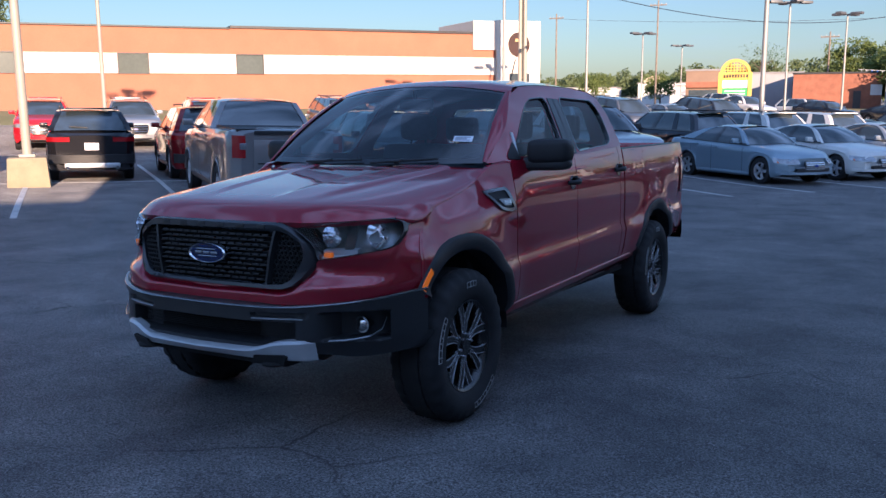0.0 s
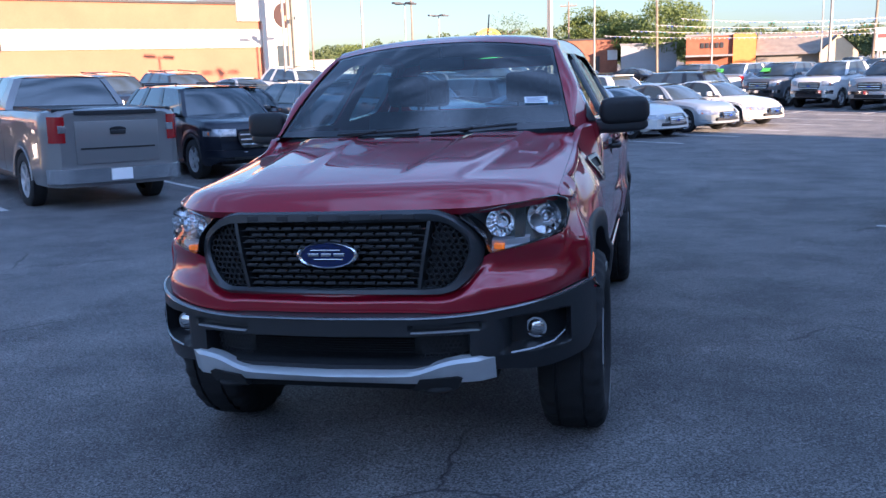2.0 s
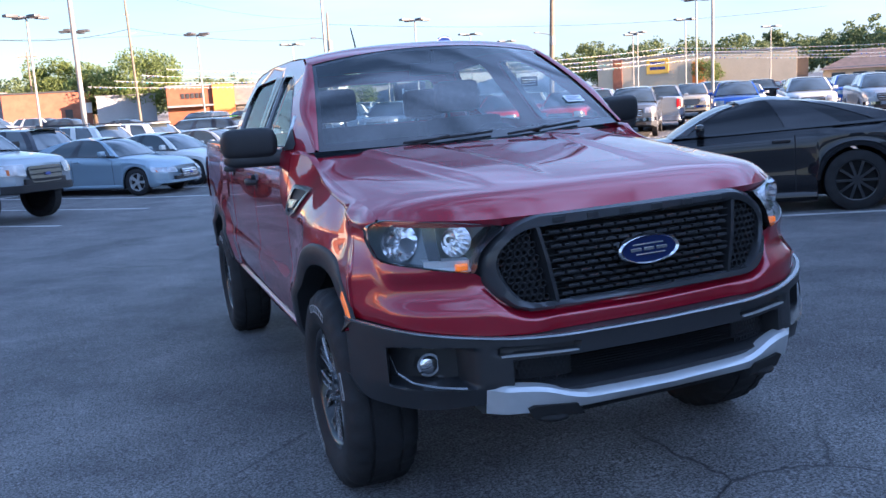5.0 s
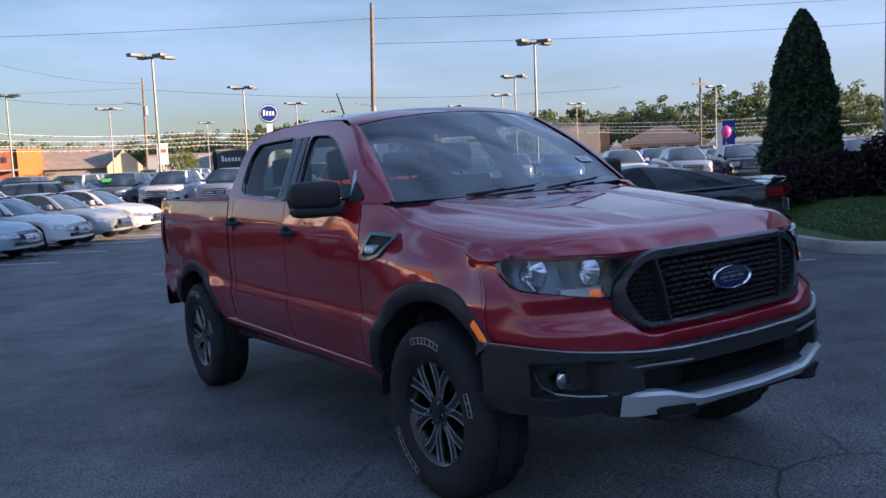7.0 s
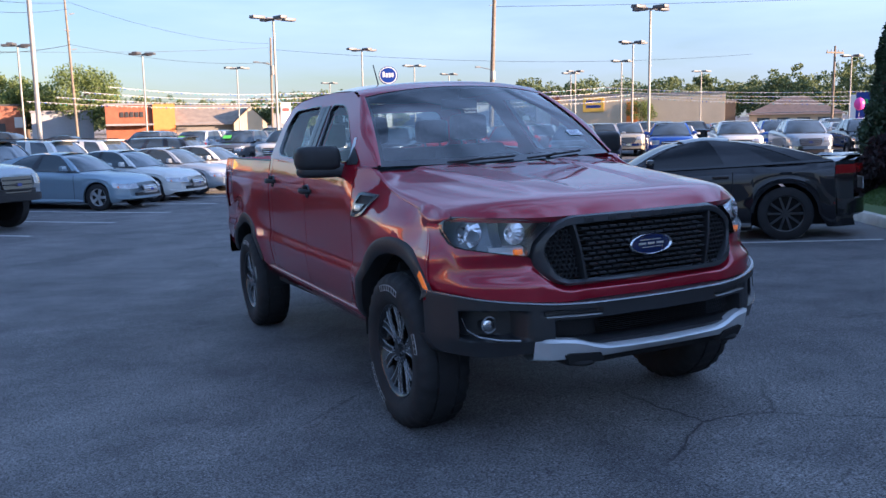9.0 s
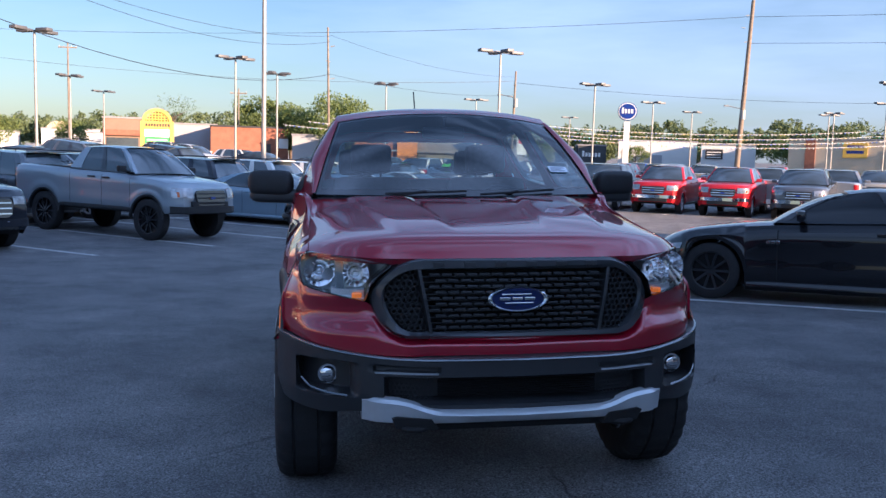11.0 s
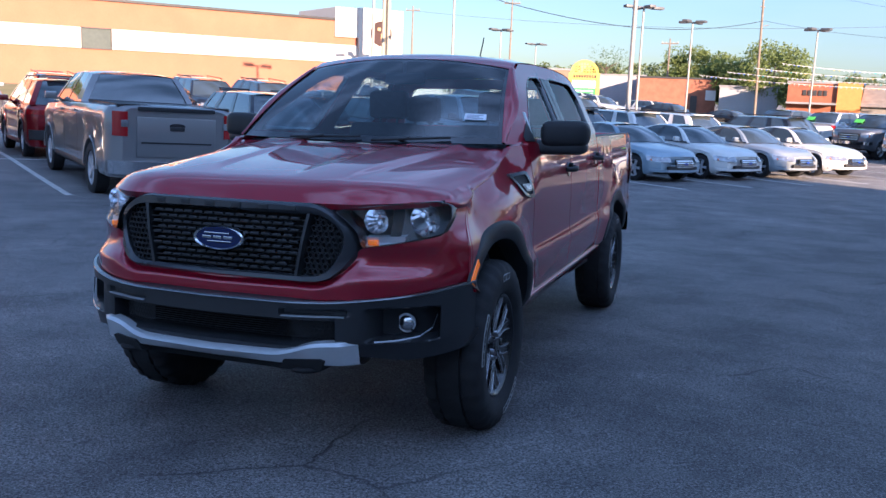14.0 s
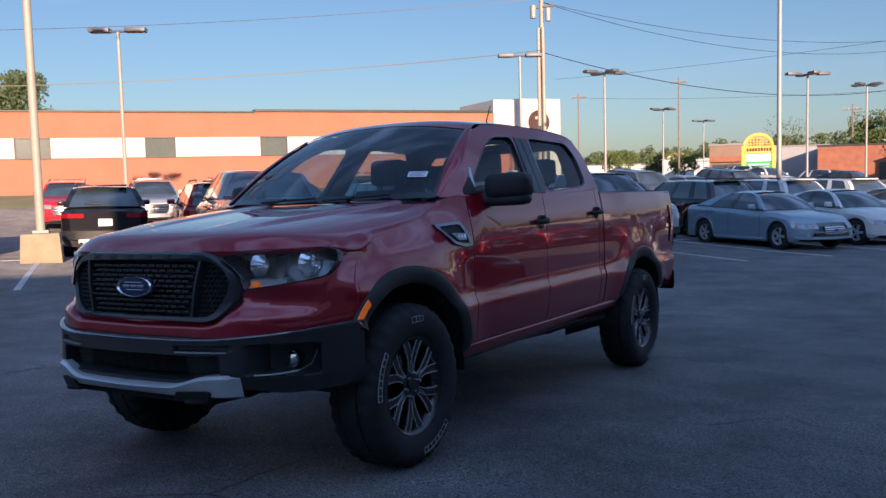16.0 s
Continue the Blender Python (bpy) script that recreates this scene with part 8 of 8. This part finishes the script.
for x, y, h, mt in ((22.3, 90.5, 4.2, SIGN_WHITE), (62.9, 50.3, 4.0, SIGN_BLUE)):
    ob = thing("street_sign", "upright roadside sign with blank panels", "sign", Matrix.Translation((x, y, ground_z(x, y))) @ Matrix.Rotation(radians(-45 if x > 40 else 0), 4, "Z"))
    bm = bmesh.new()
    box(bm, -0.55, 0.55, -0.15, 0.15, 0.0 if x > 40 else 2.0, h, 0.02)
    part("panel", bm, mt, ob)
    bm = bmesh.new()
    box(bm, -1.0 if x > 40 else -0.1, -0.5 if x > 40 else 0.1, -0.12, 0.12, 0, h * 0.95 if x > 40 else 2.1, 0.02)
    part("post", bm, SIGN_WHITE if x > 40 else STEEL, ob)
    bm = bmesh.new()
    box(bm, -0.4, 0.4, -0.19, -0.14, h - 1.0, h - 0.6, 0.01)
    part("sign_bar", bm, SIGN_RED if x < 40 else SIGN_GREEN, ob)
ob = thing("balloon", "pink vinyl balloon tied above the lot", "balloon", Matrix.Translation((59.0, 47.4, 2.3)))
bm = bmesh.new()
bmesh.ops.create_uvsphere(bm, u_segments=16, v_segments=12, radius=0.42)
bmesh.ops.scale(bm, vec=(1, 1, 1.25), verts=bm.verts)
part("skin", bm, BALLOON_PINK, ob, smooth=180)
bm = bmesh.new()
cyl(bm, (0, 0, -0.5), (0.05, 0, -2.6 - 0.4), 0.01, n=5)
part("string", bm, SIGN_WHITE, ob)


# ---- plants ----
def leaves(points, size, rg, mat, name, parent, kind="stuff"):
    """One mesh of small folded leaves at the points."""
    P = np.array(points)
    n = len(P)
    a = rg.normal(size=(n, 3))
    a /= np.linalg.norm(a, axis=1)[:, None]
    b = np.cross(a, rg.normal(size=(n, 3)))
    b /= np.linalg.norm(b, axis=1)[:, None]
    c = np.cross(a, b)
    s = size * rg.uniform(0.6, 1.35, n)[:, None]
    v = np.stack([P - a * s, P + b * s * 0.5 + c * s * 0.15, P + a * s, P - b * s * 0.5 + c * s * 0.15], 1).reshape(-1, 3)
    idx = np.arange(n)[:, None] * 4
    f = np.concatenate([idx + [0, 1, 2], idx + [0, 2, 3]])
    me = bpy.data.meshes.new(name)
    me.from_pydata(v.tolist(), [], f.tolist())
    me.materials.append(mat)
    ob = new(name, me)
    ob.parent = parent
    return tagged(ob, kind=kind)


def trunk(parent, h, r, rg, limbs=8, spread=1.0, start=0.35):
    bm = bmesh.new()
    pts = [Vector((0, 0, -0.1))]
    for i in range(1, 7):
        pts.append(Vector((rg.uniform(-0.05, 0.05) * h * 0.2, rg.uniform(-0.05, 0.05) * h * 0.2, h * i / 6)))
    for i in range(6):
        cyl(bm, pts[i], pts[i + 1], r * (1 - 0.14 * i), r * (1 - 0.14 * (i + 1)), n=9, caps=False)
    tips = []
    for k in range(limbs):
        z = h * (start + (0.95 - start) * k / limbs)
        a = k * 2.4 + rg.uniform(-0.4, 0.4)
        ln = spread * (1.1 - 0.5 * k / limbs)
        tip = Vector((math.cos(a) * ln, math.sin(a) * ln, z + ln * 0.5))
        cyl(bm, (0, 0, z), tip * 0.55 + Vector((0, 0, z * 0.45)), r * 0.35, r * 0.2, n=6, caps=False)
        cyl(bm, tip * 0.55 + Vector((0, 0, z * 0.45)), tip, r * 0.2, r * 0.06, n=6, caps=False)
        tips.append(tip)
    part("trunk", bm, BARK, parent, smooth=50)
    return tips


def cone_tree(x, y, h, rad):
    rg = np.random.default_rng(11)
    z0 = island_top(x, y)
    ob = thing("conical_tree", "dense dark green conical evergreen tree with an uneven outline", "tree", Matrix.Translation((x, y, z0)))
    trunk(ob, h * 0.92, 0.12, random.Random(3), 14, 0.5, 0.1)
    pts = []
    for i in range(44000):
        t = rg.uniform() ** 0.8
        z = 0.15 + (h - 0.15) * t
        prof = rad * curve_list([(0, 0.88), (0.17, 1.0), (0.3, 0.93), (0.43, 0.82), (0.61, 0.7), (0.79, 0.54), (0.89, 0.38), (0.96, 0.19), (1, 0.04)], t)
        a = rg.uniform(0, 2 * math.pi)
        lump = 1 + 0.2 * noise.noise(Vector((math.cos(a) * 2.2, math.sin(a) * 2.2, z * 1.7))) + 0.2 * noise.noise(Vector((math.cos(a) * 6, math.sin(a) * 6, z * 5)))
        r = prof * lump * (1 - 0.45 * rg.uniform() ** 2.2) + 0.02
        pts.append((r * math.cos(a), r * math.sin(a), z + rg.normal() * 0.03))
    leaves(pts, 0.052, rg, LEAF_HOLLY, "crown", ob)


cone_tree(13.5, 8.3, 3.78, 0.76)


def hedge():
    rg = np.random.default_rng(4)
    for (x, y, a, b, h) in ((13.2, 5.9, 1.5, 1.1, 1.05), (12.1, 6.9, 1.2, 1.0, 0.85), (14.4, 5.2, 1.4, 1.2, 1.25), (12.6, 4.6, 1.3, 1.0, 1.0), (11.4, 8.1, 0.9, 0.9, 0.7)):
        z0 = island_top(x, y)
        ob = thing("purple_shrub", "broad dark purple-leaved shrub in the planted island", "shrub", Matrix.Translation((x, y, z0)), "shrubs in the island")
        bm = bmesh.new()
        for k in range(7):
            q = k * 0.9
            cyl(bm, (0, 0, -0.1), (math.cos(q) * a * 0.5, math.sin(q) * b * 0.5, h * 0.7), 0.025, 0.01, n=6)
        part("woody_base", bm, BARK, ob)
        pts = []
        for i in range(7000):
            u, v = rg.uniform(0, 2 * math.pi), rg.uniform(0, 1) ** 0.7
            lump = 1 + 0.16 * noise.noise(Vector((math.cos(u) * 2 + x, math.sin(u) * 2, v * 3))) + 0.08 * noise.noise(Vector((math.cos(u) * 7 + x, math.sin(u) * 7, v * 9)))
            k = (1 - 0.5 * rg.uniform() ** 2) * lump
            rr = math.sqrt(max(0.0, 1 - (v * 0.98) ** 2.4))
            pts.append((a * rr * math.cos(u) * k, b * rr * math.sin(u) * k, h * v * lump * (0.55 + 0.45 * k)))
        leaves(pts, 0.06, rg, LEAF_PURPLE, "foliage", ob)


hedge()


def turf():
    rg = np.random.default_rng(8)
    pts = []
    while len(pts) < 45000:
        r, s = rg.uniform(4.3, 9.3), rg.uniform(7.5, 14.8)
        if s < 7.45 + 3.3 * max(0, (r - 4.5) / 4.8) ** 1.2:
            continue
        x, y = plan(r, s)
        pts.append((x, y, island_top(x, y) + 0.02))
    ob = leaves(pts, 0.02, rg, LEAF_GRASS, "grass", None)
    tagged(ob, "short green grass on the planted island", "grass", kind="stuff")


turf()


def crown_points(rg, n, rad, height, clumps):
    cs = []
    for k in range(clumps):
        a, t = rg.uniform(0, 2 * math.pi), rg.uniform(0, 1)
        r = rad * math.sqrt(rg.uniform(0.05, 1)) * (0.65 + 0.35 * math.sin(math.pi * t))
        cs.append((r * math.cos(a), r * math.sin(a), height * (0.32 + 0.62 * t), rad * rg.uniform(0.28, 0.5)))
    pts = []
    for i in range(n):
        c = cs[i % clumps]
        d = rg.normal(size=3)
        d /= np.linalg.norm(d)
        q = c[3] * rg.uniform(0.55, 1.08)
        pts.append((c[0] + d[0] * q, c[1] + d[1] * q, c[2] + d[2] * q * 0.8))
    return pts


def tree(x, y, h, rad, mat, label, seed, n=7000, size=0.17, group="far trees"):
    rg = np.random.default_rng(seed)
    ob = thing("tree", label, "tree", Matrix.Translation((x, y, ground_z(x, y))), group)
    trunk(ob, h * 0.75, 0.035 * h, random.Random(seed), 9, rad * 0.8)
    if n:
        leaves(crown_points(rg, n, rad, h, 26), size, rg, mat, "crown", ob)
    return ob


SPRING = "broad tree with fresh green spring leaves"
tree(2.8, 106.5, 8.0, 4.2, LEAF_SPRING, SPRING, 1)
tree(-2.5, 110.0, 6.8, 3.2, LEAF_SPRING, SPRING, 2)
tree(25.0, 93.0, 3.2, 1.7, LEAF_SPRING, "small round green tree beside the shop", 3, 2400, 0.11)
tree(46.0, 117.5, 3.4, 1.7, LEAF_SPRING, "small round green tree beside the store", 4, 2400, 0.11)
tree(70.0, 90.5, 3.6, 1.8, LEAF_SPRING, "small round green tree beside the store", 5, 2400, 0.11)
tree(64.5, 108.0, 4.6, 2.4, LEAF_SPRING, SPRING, 6, 3200, 0.14)
tree(-64.5, 39.5, 10.5, 3.2, LEAF_FAR, "tall dark tree behind the orange building", 7)
tree(-41.5, 118.5, 4.6, 2.4, LEAF_SPRING, SPRING, 9, 3200, 0.14)
tree(-33.0, 122.0, 4.4, 2.2, LEAF_SPRING, SPRING, 10, 3200, 0.14)
tree(-20.5, 128.0, 8.3, 3.6, LEAF_FAR, "tall bare-branched tree with sparse foliage", 12, 900, 0.12)
tree(-8.5, 128.0, 8.6, 3.4, LEAF_SPRING, SPRING, 13)
tree(-3.6, 126.0, 8.0, 3.0, LEAF_SPRING, SPRING, 14)


def far_woods():
    """Distant belt of woods all round the view, one mass of clumped leaves."""
    rg = np.random.default_rng(21)
    pts, sizes = [], []
    for deg in np.arange(20, 175, 0.55):
        for layer in range(2):
            d = 185 + 45 * layer + rg.uniform(-14, 14)
            a = math.radians(deg + rg.uniform(-0.3, 0.3))
            x, y = d * math.cos(a), d * math.sin(a)
            base = 7.2 + 3.6 * smoothstep(80, 45, deg) + 1.0 * math.sin(deg * 0.21) + 1.6 * noise.noise(Vector((deg * 0.15, layer * 3.1, 0))) + 2.0 * layer
            h, rad = base * rg.uniform(0.8, 1.15), rg.uniform(2.2, 3.8)
            for px_, py_, pz_ in crown_points(rg, 560, rad, h, 14):
                pts.append((x + px_, y + py_, -0.8 + pz_))
    ob = leaves(pts, 0.36, rg, LEAF_FAR, "far_woods", None)
    tagged(ob, "distant belt of mixed green woods along the horizon", "woods", kind="stuff")


far_woods()
